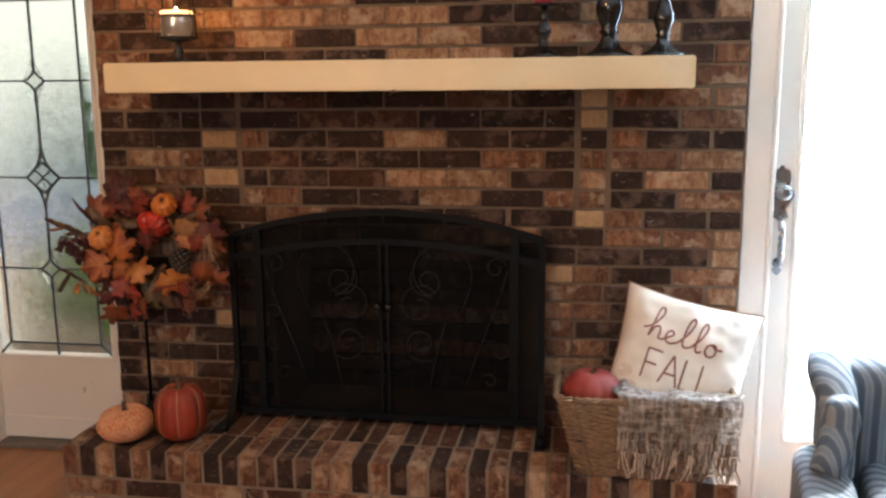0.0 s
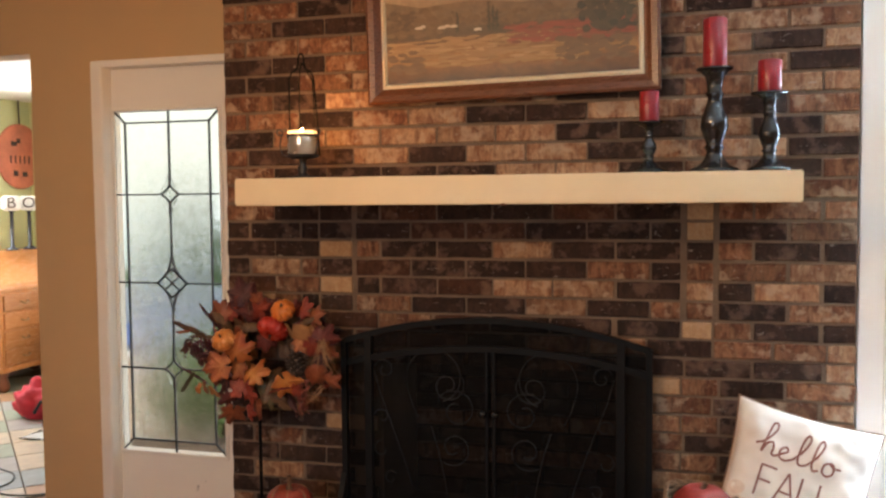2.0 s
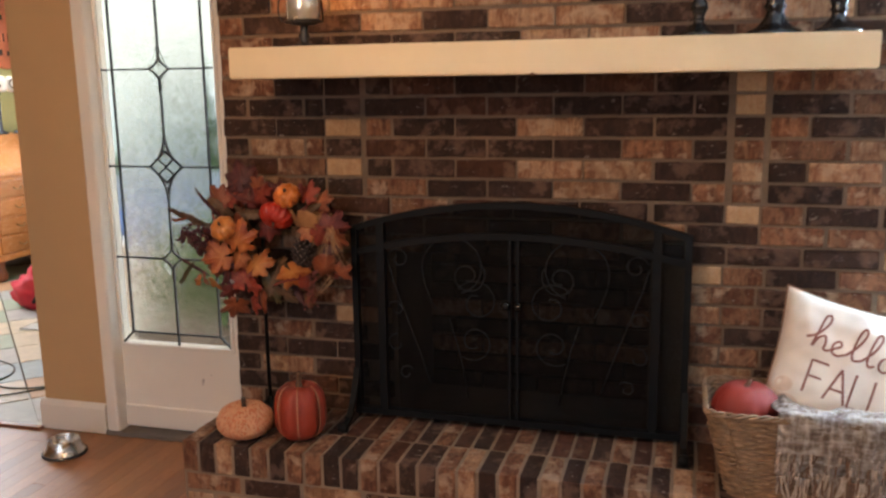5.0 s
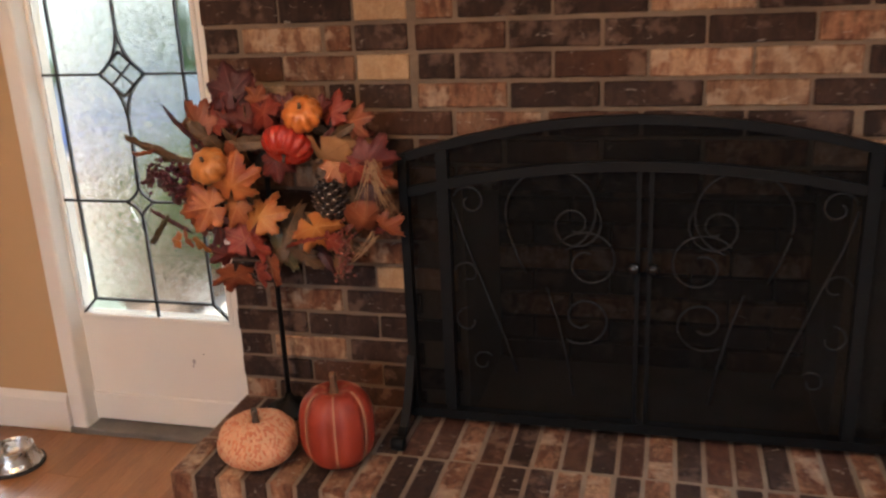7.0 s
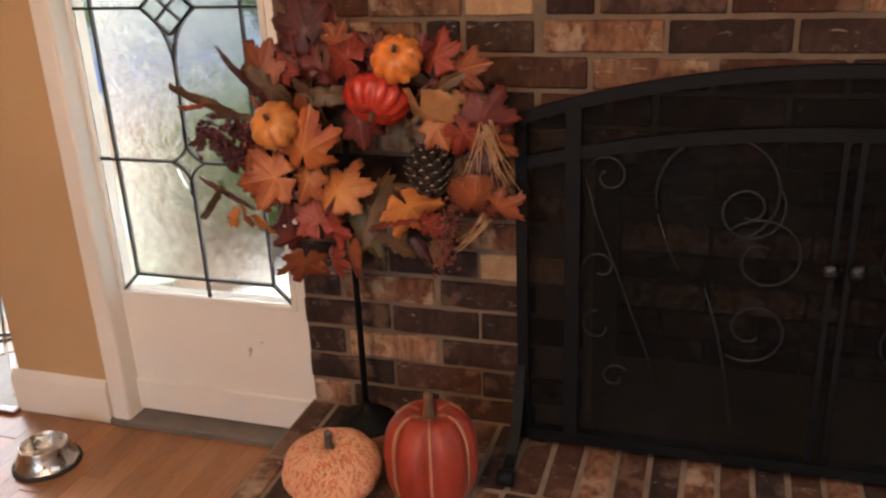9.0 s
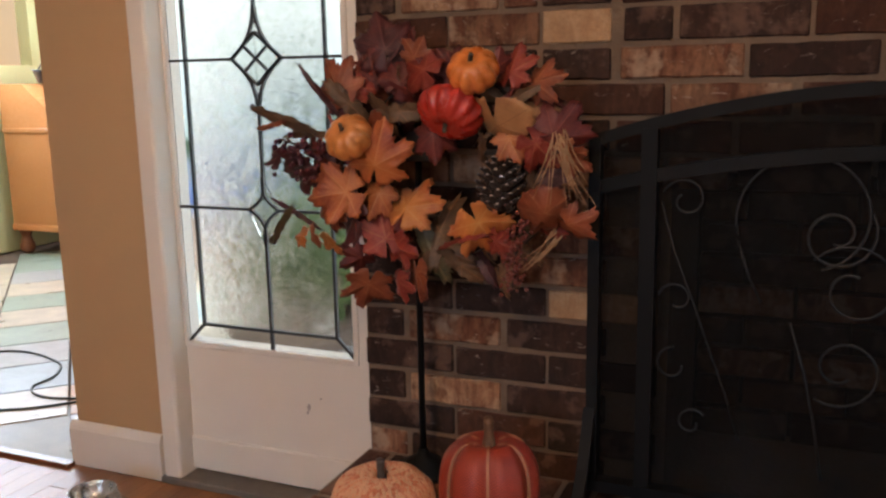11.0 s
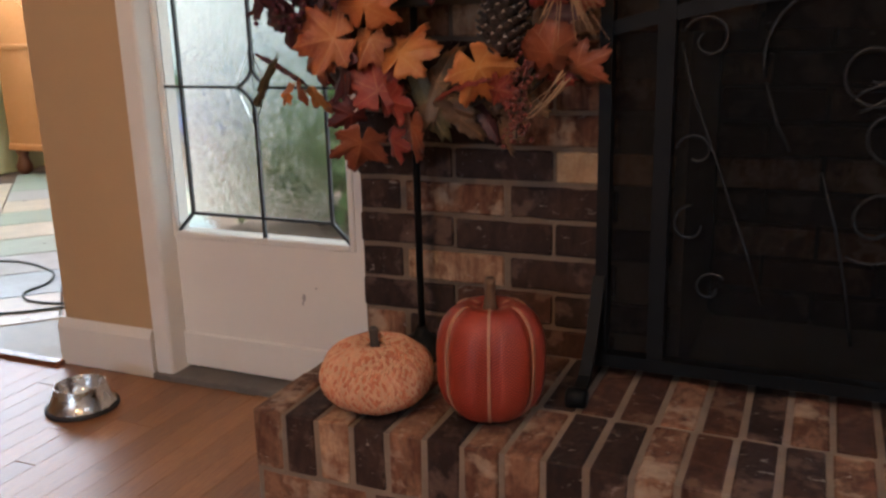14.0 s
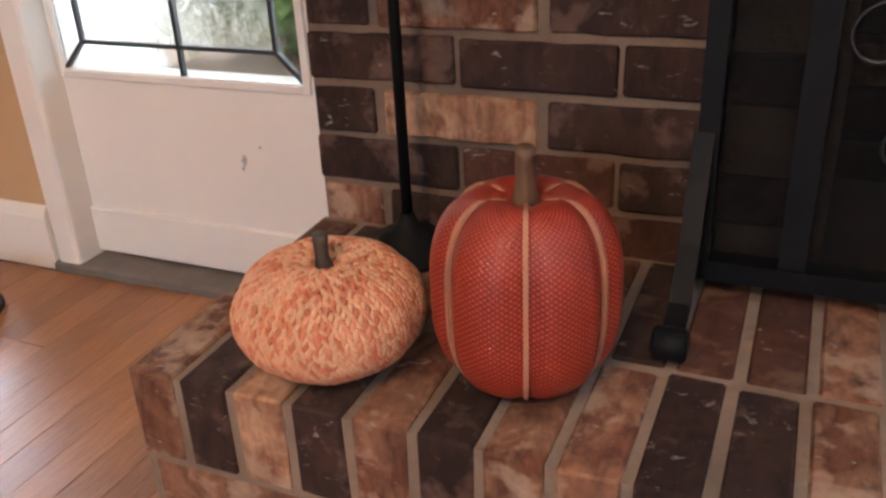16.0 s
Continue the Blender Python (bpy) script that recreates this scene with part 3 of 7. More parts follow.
def arch(x, side, top):
    t = (x - (SX0 + SX1) / 2) / ((SX1 - SX0) / 2)
    return side + (top - side) * (1 - t * t)


MESH = Mat("dark_fire_mesh", 0.75, 0, 0.12)
MESH.colour(lin(0.004, 0.004, 0.0042))
tr = MESH.node("ShaderNodeBsdfTransparent")
mx = MESH.node("ShaderNodeMixShader")
mx.inputs[0].default_value = 0.77
MESH.link(tr.outputs[0], mx.inputs[1])
MESH.link(MESH.b.outputs[0], mx.inputs[2])
MESH.link(mx.outputs[0], MESH.nt.nodes["Material Output"].inputs["Surface"])
N = 28
xs = [SX0 + (SX1 - SX0) * i / N for i in range(N + 1)]
sc("top_arch", bar([(x, SY, arch(x, 0.918, 1.002)) for x in xs], 0.020, 0.016), SCREEN_IRON)
sc("lower_arch", bar([(x, SY, arch(x, 0.838, 0.905)) for x in xs], 0.022, 0.016), SCREEN_IRON)
for x in (SX0, SX1):
    sc("side_post", bar([(x, SY, SZ0), (x, SY, 0.925)], 0.020, 0.0235), SCREEN_IRON)
for x in (-1.088, -0.218):
    sc("inner_post", bar([(x, SY, SZ0), (x, SY, arch(x, 0.918, 1.002) - 0.006)], 0.026, 0.021), SCREEN_IRON)
sc("bottom_rail", bar([(SX0, SY, SZ0 + 0.008), (SX1, SY, SZ0 + 0.008)], 0.022, 0.0265), SCREEN_IRON)
for x in (-0.665, -0.640):
    sc("meeting_stile", bar([(x, SY, SZ0 + 0.012), (x, SY, 0.893)], 0.010, 0.0105), SCREEN_IRON)
outline = [(SX0, SZ0), (SX1, SZ0)] + [(x, arch(x, 0.918, 1.002)) for x in reversed(xs)]
bm = bmesh.new()
bm.faces.new([bm.verts.new((x, SY + 0.012, z)) for x, z in outline])
sc("mesh_panel", bm, MESH.m, "fine black mesh")
for s in (-1, 1):
    bm = lathe([(0.006, 0), (0.006, 0.012), (0.013, 0.020), (0.014, 0.027), (0.009, 0.034), (0.003, 0.036)], 16)
    bm.transform(Matrix.Translation((-0.652 + 0.020 * s, SY - 0.008, 0.690)) @ Matrix.Rotation(radians(90), 4, 'X'))
    sc("knob", bm, BLACK_GLOSS, "small shiny knob", True)


def spiral(c, r0, r1, a0, turns, n=26):
    return [(c[0] + (r0 + (r1 - r0) * t) * math.cos(a0 + turns * 2 * math.pi * t), SY - 0.004, c[1] + (r0 + (r1 - r0) * t) * math.sin(a0 + turns * 2 * math.pi * t)) for t in (i / n for i in range(n + 1))]


SCROLL = plain("worn_black_iron", (0.0045, 0.0045, 0.005), 0.52, var=0.4, scale=60, bump=0.3).m
for s in (-1, 1):
    mx0 = -0.653

    def mir(pts):
        return [(mx0 + s * (x - mx0), y, z) for x, y, z in pts]
    lines = [
        spiral((-1.028, 0.822), 0.038, 0.010, math.pi * 0.9, -1.1),
        [(-1.066, SY - 0.004, 0.818), (-1.045, SY - 0.004, 0.74), (-1.012, SY - 0.004, 0.655), (-0.985, SY - 0.004, 0.58), (-0.955, SY - 0.004, 0.50), (-0.930, SY - 0.004, 0.42)],
        spiral((-1.038, 0.655), 0.030, 0.012, math.pi * 0.95, -0.8),
        spiral((-1.040, 0.540), 0.032, 0.014, math.pi * 0.5, 0.75),
        spiral((-1.008, 0.440), 0.026, 0.010, math.pi * 0.2, 0.9),
        spiral((-0.845, 0.800), 0.105, 0.085, math.pi * 1.1, -0.75),
        spiral((-0.800, 0.775), 0.060, 0.014, math.pi * 0.2, -1.4),
        spiral((-0.770, 0.690), 0.075, 0.020, math.pi * 0.8, -1.2),
        spiral((-0.780, 0.560), 0.065, 0.018, math.pi * 1.3, 1.2),
        [(-0.860, SY - 0.004, 0.63), (-0.835, SY - 0.004, 0.55), (-0.815, SY - 0.004, 0.46), (-0.80, SY - 0.004, 0.37)],
        [(-0.945, SY - 0.004, 0.76), (-0.925, SY - 0.004, 0.70), (-0.905, SY - 0.004, 0.66)],
    ]
    for ln in lines:
        sc("scroll", tube(mir(ln), 0.0022, 6), SCROLL, smooth=True)
for x in (SX0 - 0.004, SX1 + 0.004):
    pts = [(x, SY - 0.008, 0.445), (x, SY - 0.026, 0.40), (x, SY - 0.055, 0.345), (x, SY - 0.095, 0.300), (x, SY - 0.140, HEARTH_Z + 0.012)]
    sc("foot_strap", bar(pts, 0.010, 0.020, normal=(1, 0, 0)), SCREEN_IRON)
    bm = lathe([(0.012, -0.016), (0.016, -0.013), (0.016, 0.013), (0.012, 0.016)], 16)
    bm.transform(Matrix.Translation((x, SY - 0.145, HEARTH_Z + 0.017)) @ Matrix.Rotation(radians(90), 4, 'Y'))
    sc("foot_roller", bm, SCREEN_IRON, smooth=True)
    sc("rear_foot", bar([(x, SY + 0.045, HEARTH_Z + 0.006), (x, SY, HEARTH_Z + 0.018), (x, SY - 0.005, HEARTH_Z + 0.03)], 0.010, 0.020, normal=(1, 0, 0)), SCREEN_IRON)

# ---- pumpkins ----
def pumpkin_bm(R, H, lobes, depth, seg=96, rows=40, sq=2.3, dip=0.10, phase=0.0, jitter=0.0):
    """A ribbed pumpkin standing on z = 0, with UV: u round it, v up."""
    bm = bmesh.new()
    uv = bm.loops.layers.uv.new("UVMap")
    grid, arc, last = [], [0.0], None
    for j in range(rows + 1):
        t = j / rows
        a = -math.pi / 2 + math.pi * t
        ca, sa = abs(math.cos(a)) ** (2 / sq), math.copysign(abs(math.sin(a)) ** (2 / sq), math.sin(a))
        here = (R * ca, H / 2 * sa)
        arc += [arc[-1] + math.dist(here, last)] if last else []
        last = here
        ring = []
        for i in range(seg):
            b = 2 * math.pi * i / seg
            rib = 1 - depth * (abs(math.cos(lobes * (b - phase) / 2)) ** 6) * (0.25 + 0.75 * ca)
            rib *= 1 + jitter * noise.noise((math.cos(b) * 2, math.sin(b) * 2, t * 3))
            z = H / 2 * (1 + sa) - dip * H * max(0, 1 - ca / 0.55) ** 1.5 * (1 if sa > 0 else -0.3)
            ring.append(bm.verts.new((R * ca * rib * math.cos(b), R * ca * rib * math.sin(b), max(0.0, z))))
        grid.append(ring)
    for j in range(rows):
        for i in range(seg):
            k = (i + 1) % seg
            f = bm.faces.new((grid[j][i], grid[j][k], grid[j + 1][k], grid[j + 1][i]))
            for lp, (u, v) in zip(f.loops, ((i, j), (i + 1, j), (i + 1, j + 1), (i, j + 1))):
                lp[uv].uv = (u / seg, arc[v] / arc[-1])
    return bm


def stem_bm(h, r, bend=0.01, seg=12):
    pts = [(bend * (t ** 2), 0, h * t) for t in (i / 8 for i in range(9))]
    bm = tube(pts, r, seg, taper=lambda t: 1.35 - 0.55 * min(1, t * 2) + 0.12 * t)
    for v in bm.verts:
        a = math.atan2(v.co.y, v.co.x)
        v.co.x *= 1 + 0.10 * math.cos(5 * a)
        v.co.y *= 1 + 0.10 * math.cos(5 * a)
    return bm


def weave_mat(name, dark, light, nu, nv, rough=0.6, sheen=0.0):
    """A coarse woven cloth on UV: two crossed waves give threads and their relief."""
    k = Mat(name, rough)
    tc = k.node("ShaderNodeTexCoord")
    mp = k.node("ShaderNodeMapping")
    mp.inputs["Scale"].default_value = (nu, nv, 1)
    k.link(tc.outputs["UV"], mp.inputs["Vector"])
    w1, w2 = k.node("ShaderNodeTexWave", Scale=0.5), k.node("ShaderNodeTexWave", Scale=0.5)
    w1.bands_direction = w2.bands_direction = 'DIAGONAL'
    back = k.node("ShaderNodeMapping")
    back.inputs["Scale"].default_value = (nu, -nv, 1)
    k.link(tc.outputs["UV"], back.inputs["Vector"])
    k.link(mp.outputs[0], w1.inputs["Vector"])
    k.link(back.outputs[0], w2.inputs["Vector"])
    top = k.node("ShaderNodeMath")
    top.operation = 'MULTIPLY'
    k.link(w1.outputs["Fac"], top.inputs[0])
    k.link(w2.outputs["Fac"], top.inputs[1])
    hgt = top.outputs[0]
    co = k.coords()
    big = k.noise(co, 14, 3)
    col = k.mix(k.ramp(hgt, [(0.08, 0.0), (0.6, 1.0)]), lin(*dark), lin(*light))
    col = k.mix(0.4, col, k.ramp(big, [(0.3, 0.55), (0.7, 1.0)]), 'MULTIPLY')
    k.colour(col)
    k.bump(hgt, 0.55, 0.0010)
    return k.m


BURLAP = weave_mat("orange_burlap", (0.20, 0.019, 0.009), (0.42, 0.054, 0.022), 96, 74, 0.42)
BURLAP_RED = weave_mat("red_burlap", (0.22, 0.020, 0.014), (0.38, 0.046, 0.028), 66, 44, 0.6)
CORD = plain("tan_cord", (0.36, 0.17, 0.10), 0.8, var=0.15, scale=60, bump=0.4, fine=300).m
STEM = plain("brown_stem", (0.12, 0.065, 0.035), 0.7, var=0.3, scale=40, bump=0.4).m
DARK_STEM = plain("dark_stem", (0.06, 0.045, 0.035), 0.6, var=0.3, scale=40, bump=0.4).m


def cloth_pumpkin(name, loc, R, H, body, cord, label, phase=0.0, stem=(0.045, 0.012), lobes=8, spin=0.0):
    th = empty(name, loc, label, "pumpkin")
    th.rotation_euler = (0, 0, radians(spin))
    part("body", pumpkin_bm(R, H, lobes, 0.13 if cord else 0.05, phase=phase, sq=2.9 if cord else 2.2), body, th, smooth=True)
    for i in range(lobes if cord else 0):
        a = phase + 2 * math.pi * i / lobes
        pts = []
        for j in range(25):
            t = 0.05 + 0.91 * j / 24
            b = -math.pi / 2 + math.pi * t
            ca, sa = abs(math.cos(b)) ** (2 / 2.9), math.copysign(abs(math.sin(b)) ** (2 / 2.9), math.sin(b))
            rr = R * ca * (1 - 0.13 * (0.25 + 0.75 * ca)) + 0.002
            z = H / 2 * (1 + sa) - 0.10 * H * max(0, 1 - ca / 0.55) ** 1.5 * (1 if sa > 0 else -0.3)
            pts.append((rr * math.cos(a), rr * math.sin(a), max(0.003, z + (0.002 if sa > 0.6 else 0))))
        part("seam_cord", bar(pts, 0.0042, 0.0048, normal=(math.cos(a), math.sin(a), 0.05)), cord, th, "tan cord along the seam")
    o = part("stem", stem_bm(*stem), STEM, th, "short brown stem", True)
    o.location = (0, 0, H * 0.90)
    return th


cloth_pumpkin("orange_pumpkin", (-1.298, 2.887, HEARTH_Z + 0.001), 0.0825, 0.183, BURLAP, CORD, "tall orange burlap pumpkin with tan seam cords on the hearth", phase=0.0, spin=-72, stem=(0.055, 0.0090), lobes=6)

# knitted pumpkin: stitches of cream and orange yarn over a round body
knit = empty("knitted_pumpkin", (-1.478, 2.858, HEARTH_Z + 0.001), "squat cream and orange knitted pumpkin with a dark stem", "pumpkin")
KR, KH = 0.0885, 0.110
YARN = Mat("marled_yarn", 0.85)
gi = YARN.node("ShaderNodeNewGeometry")
yc = YARN.noise(YARN.coords(), 60, 3, 0.6)
yr = YARN.ramp(gi.outputs["Random Per Island"], [(0.0, lin(0.36, 0.085, 0.03)), (0.4, lin(0.46, 0.13, 0.05)), (0.7, lin(0.52, 0.19, 0.085)), (1.0, lin(0.60, 0.30, 0.16))])
YARN.colour(YARN.mix(0.2, yr, YARN.ramp(yc, [(0.38, lin(0.55, 0.17, 0.07)), (0.66, lin(0.80, 0.60, 0.44))])))
YARN.bump(YARN.noise(YARN.coords(), 700, 2), 0.4, 0.0006)
part("body", pumpkin_bm(KR * 0.965, KH * 0.985, 7, 0.035, sq=2.15, dip=0.16, jitter=0.05), plain("orange_yarn_core", (0.56, 0.24, 0.12), 0.9).m, knit, smooth=True)
verts, faces, tone = [], [], []
proto = bmesh.new()
bmesh.ops.create_icosphere(proto, subdivisions=1, radius=1)
pv, pf = [v.co.copy() for v in proto.verts], [[v.index for v in f.verts] for f in proto.faces]
proto.free()


def knit_point(u, v):
    a = -math.pi / 2 + math.pi * v
    ca, sa = abs(math.cos(a)) ** (2 / 2.15), math.copysign(abs(math.sin(a)) ** (2 / 2.15), math.sin(a))
    b = 2 * math.pi * u
    rib = 1 - 0.035 * (abs(math.cos(3.5 * b)) ** 6) * (0.25 + 0.75 * ca)
    rib *= 1 + 0.05 * noise.noise((math.cos(b) * 2, math.sin(b) * 2, v * 3))
    z = KH / 2 * (1 + sa) - 0.16 * KH * max(0, 1 - ca / 0.55) ** 1.5 * (1 if sa > 0 else -0.3)
    return Vector((KR * ca * rib * math.cos(b), KR * ca * rib * math.sin(b), max(0.003, z)))


random.seed(21)
for row in range(1, 33):
    v = row / 34
    ring = 2 * math.pi * math.hypot(*knit_point(0, v).xy)
    cols = max(10, int(ring / 0.0102))
    for c in range(cols):
        for s in (-1, 1):
            u = (c + 0.5 + 0.24 * s) / cols
            p = knit_point(u, v)
            up = (knit_point(u, min(0.99, v + 0.01)) - knit_point(u, max(0.01, v - 0.01))).normalized()
            rt = (knit_point(u + 0.003, v) - knit_point(u - 0.003, v)).normalized()
            nr = rt.cross(up)
            ax = (up * 0.82 + rt * s * 0.45 + Vector([random.uniform(-.05, .05) for _ in range(3)])).normalized()
            sd2 = nr.cross(ax)
            o0 = len(verts)
            L_, W_ = 0.0076, 0.0034
            for q in pv:
                verts.append(p + ax * q.z * L_ + sd2 * q.x * W_ + nr * (q.y * 0.0032 + 0.0004))
            faces += [[i + o0 for i in f] for f in pf]
            tone += [(row + (s > 0) + (random.random() < 0.25)) % 2] * len(pf)
me = bpy.data.meshes.new("stitches")
me.from_pydata(verts, [], faces)
for pgn in me.polygons:
    pgn.use_smooth = True
me.materials.append(YARN.m)
me.materials.append(plain("pale_yarn", (0.56, 0.31, 0.175), 0.85, var=0.2, scale=60, bump=0.4, fine=700).m)
me.polygons.foreach_set("material_index", tone)
o = new("stitches", me)
o.parent = knit
tagged(o, "chunky cream and orange knit stitches", kind="stuff")
o = part("stem", stem_bm(0.042, 0.0075, 0.006), DARK_STEM, knit, "thin dark brown stem", True)
o.location, o.rotation_euler = (0, 0, KH * 0.80), (radians(4), radians(-10), 0)

# ---- wreath and its stand ----
stand = empty("wreath_stand", (-1.508, 3.092, HEARTH_Z), "thin black iron wreath stand on a round base", "stand")
part("base", lathe([(0.060, 0), (0.062, 0.004), (0.058, 0.010), (0.036, 0.014), (0.034, 0.024), (0.018, 0.030), (0.012, 0.040), (0.008, 0.05)], 36), SCREEN_IRON, stand, smooth=True)
part("pole", tube([(0, 0, 0.04), (0, 0, 0.4), (0.006, 0, 0.72)], 0.0064, 12), SCREEN_IRON, stand, smooth=True)
part("hook", tube([(0.006, 0, 0.70), (0.006, -0.012, 0.735), (0.006, -0.035, 0.745), (0.006, -0.05, 0.73), (0.006, -0.05, 0.71)], 0.005, 8), SCREEN_IRON, stand, smooth=True)

WX, WY, WZ = -1.43, 3.03, 0.885
wreath = empty("wreath", (WX, WY, WZ), "autumn wreath of maple leaves, gourds, pinecone and berries", "wreath")


def math_node(k, op, a, b=None, c=None):
    """One arithmetic node; numbers or sockets go in, the result's socket comes out."""
    n = k.node("ShaderNodeMath")
    n.operation = op
    for i, v in enumerate((a, b, c)):
        if v is None:
            continue
        if isinstance(v, (int, float)):
            n.inputs[i].default_value = v
        else:
            k.link(v, n.inputs[i])
    return n.outputs[0]


def leaf_mat(name, a, b, vein, heart, gloss=0.55):
    """Silk leaf: blotches, a warmer heart, paler veins along the lobes and side veins off the midrib."""
    k = Mat(name, gloss)
    co = k.coords(vary=17.0)
    col = k.ramp(k.noise(co, 24, 4, 0.6), [(0.32, lin(*a)), (0.68, lin(*b))])
    tc = k.node("ShaderNodeTexCoord")
    sp_ = k.node("ShaderNodeSeparateXYZ")
    k.link(tc.outputs["Object"], sp_.inputs[0])
    ax_, z_ = math_node(k, 'ABSOLUTE', sp_.outputs[0]), sp_.outputs[2]
    rad = math_node(k, 'SQRT', math_node(k, 'ADD', math_node(k, 'MULTIPLY', ax_, ax_), math_node(k, 'MULTIPLY', z_, z_)))
    inner = k.ramp(math_node(k, 'MULTIPLY', rad, 14.0), [(0.05, 0.75), (0.62, 0.0)])
    col = k.mix(inner, col, lin(*heart))
    lines = None
    for deg, w in ((0, 0.0012), (52, 0.0009), (108, 0.0008)):
        ca, sa = math.cos(radians(deg)), math.sin(radians(deg))
        off = math_node(k, 'ABSOLUTE', math_node(k, 'SUBTRACT', math_node(k, 'MULTIPLY', ax_, ca), math_node(k, 'MULTIPLY', z_, sa)))
        fwd = math_node(k, 'ADD', math_node(k, 'MULTIPLY', ax_, sa), math_node(k, 'MULTIPLY', z_, ca))
        on = math_node(k, 'MULTIPLY', math_node(k, 'LESS_THAN', off, w), math_node(k, 'GREATER_THAN', fwd, -0.001))
        lines = on if lines is None else math_node(k, 'MAXIMUM', lines, on)
    side = math_node(k, 'PINGPONG', math_node(k, 'SUBTRACT', z_, math_node(k, 'MULTIPLY', ax_, 0.9)), 0.0055)
    lines = math_node(k, 'MAXIMUM', lines, math_node(k, 'MULTIPLY', math_node(k, 'LESS_THAN', side, 0.0005), 0.45))
    col = k.mix(math_node(k, 'MULTIPLY', lines, 0.55), col, lin(*vein))
    col = k.mix(k.ramp(k.noise(co, 120, 3), [(0.56, 0.0), (0.76, 0.4)]), col, lin(*vein))
    oi = k.node("ShaderNodeObjectInfo")
    col = k.mix(0.6, col, k.ramp(oi.outputs["Random"], [(0, lin(0.50, 0.44, 0.42)), (1, lin(1.04, 0.98, 0.90))]), 'MULTIPLY')
    k.colour(col)
    k.bump(math_node(k, 'SUBTRACT', k.noise(co, 80, 4), lines), 0.35, 0.0015)
    return k.m


LEAF = {
    "maroon": leaf_mat("leaf_maroon", (0.050, 0.007, 0.008), (0.140, 0.016, 0.013), (0.20, 0.045, 0.03), (0.10, 0.014, 0.010)),
    "plum": leaf_mat("leaf_plum", (0.028, 0.007, 0.009), (0.075, 0.013, 0.016), (0.11, 0.03, 0.03), (0.05, 0.010, 0.012)),
    "red": leaf_mat("leaf_red", (0.14, 0.014, 0.011), (0.30, 0.034, 0.018), (0.36, 0.11, 0.05), (0.24, 0.030, 0.014)),
    "rust": leaf_mat("leaf_rust", (0.10, 0.018, 0.010), (0.29, 0.070, 0.026), (0.38, 0.16, 0.07), (0.30, 0.085, 0.026)),
    "orange": leaf_mat("leaf_orange", (0.20, 0.032, 0.012), (0.40, 0.112, 0.025), (0.48, 0.22, 0.08), (0.44, 0.15, 0.028)),
    "gold": leaf_mat("leaf_gold", (0.30, 0.065, 0.015), (0.48, 0.170, 0.032), (0.52, 0.28, 0.10), (0.50, 0.22, 0.045)),
    "tan": leaf_mat("leaf_tan", (0.26, 0.12, 0.045), (0.42, 0.22, 0.09), (0.20, 0.08, 0.035), (0.36, 0.20, 0.085)),
    "brown": leaf_mat("leaf_brown", (0.055, 0.032, 0.017), (0.125, 0.070, 0.032), (0.20, 0.10, 0.045), (0.10, 0.055, 0.024)),
    "green": leaf_mat("leaf_olive", (0.045, 0.042, 0.018), (0.105, 0.088, 0.036), (0.18, 0.13, 0.05), (0.09, 0.07, 0.028)),
}


def maple_outline(seed):
    """Radius against angle for a five-lobed leaf with deep bays and pointed teeth, tip at +z, stalk at -z."""
    rnd = random.Random(seed)
    tips = [(0, 1.0, 30), (52 + rnd.uniform(-4, 4), 0.90, 29), (-52 + rnd.uniform(-4, 4), 0.90, 29), (106, 0.70, 29), (-106, 0.70, 29)]
    pts = []
    for i in range(90):
        a = -180 + 4 * i
        r = 0.47
        for ta, tr_, half in tips:
            d = abs((a - ta + 180) % 360 - 180) / half
            if d < 1:
                lobe = tr_ * (1 - 0.52 * d ** 0.95)
                lobe += tr_ * (0.16 * max(0.0, 1 - abs(d - 0.46) / 0.13) + 0.12 * max(0.0, 1 - abs(d - 0.80) / 0.12))
                r = max(r, lobe)
        r *= 1 + rnd.uniform(-.035, .035)
        if abs(a) > 170:
            r = 0.10
        pts.append((radians(a), r))
    return pts


def oval_outline(w, teeth):
    pts = []
    for i in range(48):
        a = -180 + 7.5 * i
        x, z = w * math.sin(radians(a)), math.cos(radians(a))
        k = 1 + teeth * ((i % 4) / 3 - 0.5)
        pts.append((math.atan2(x, z), math.hypot(x, z) * k * (0.72 + 0.28 * abs(math.cos(radians(a))))))
    return pts


def round_outline(seed):
    """A broad shallow-lobed leaf."""
    rnd = random.Random(seed)
    return [(radians(-180 + 6 * i), (0.78 + 0.14 * abs(math.cos(radians(-180 + 6 * i) * 1.5)) + rnd.uniform(-.05, .05)) * (0.45 if abs(-180 + 6 * i) > 168 else 1)) for i in range(60)]


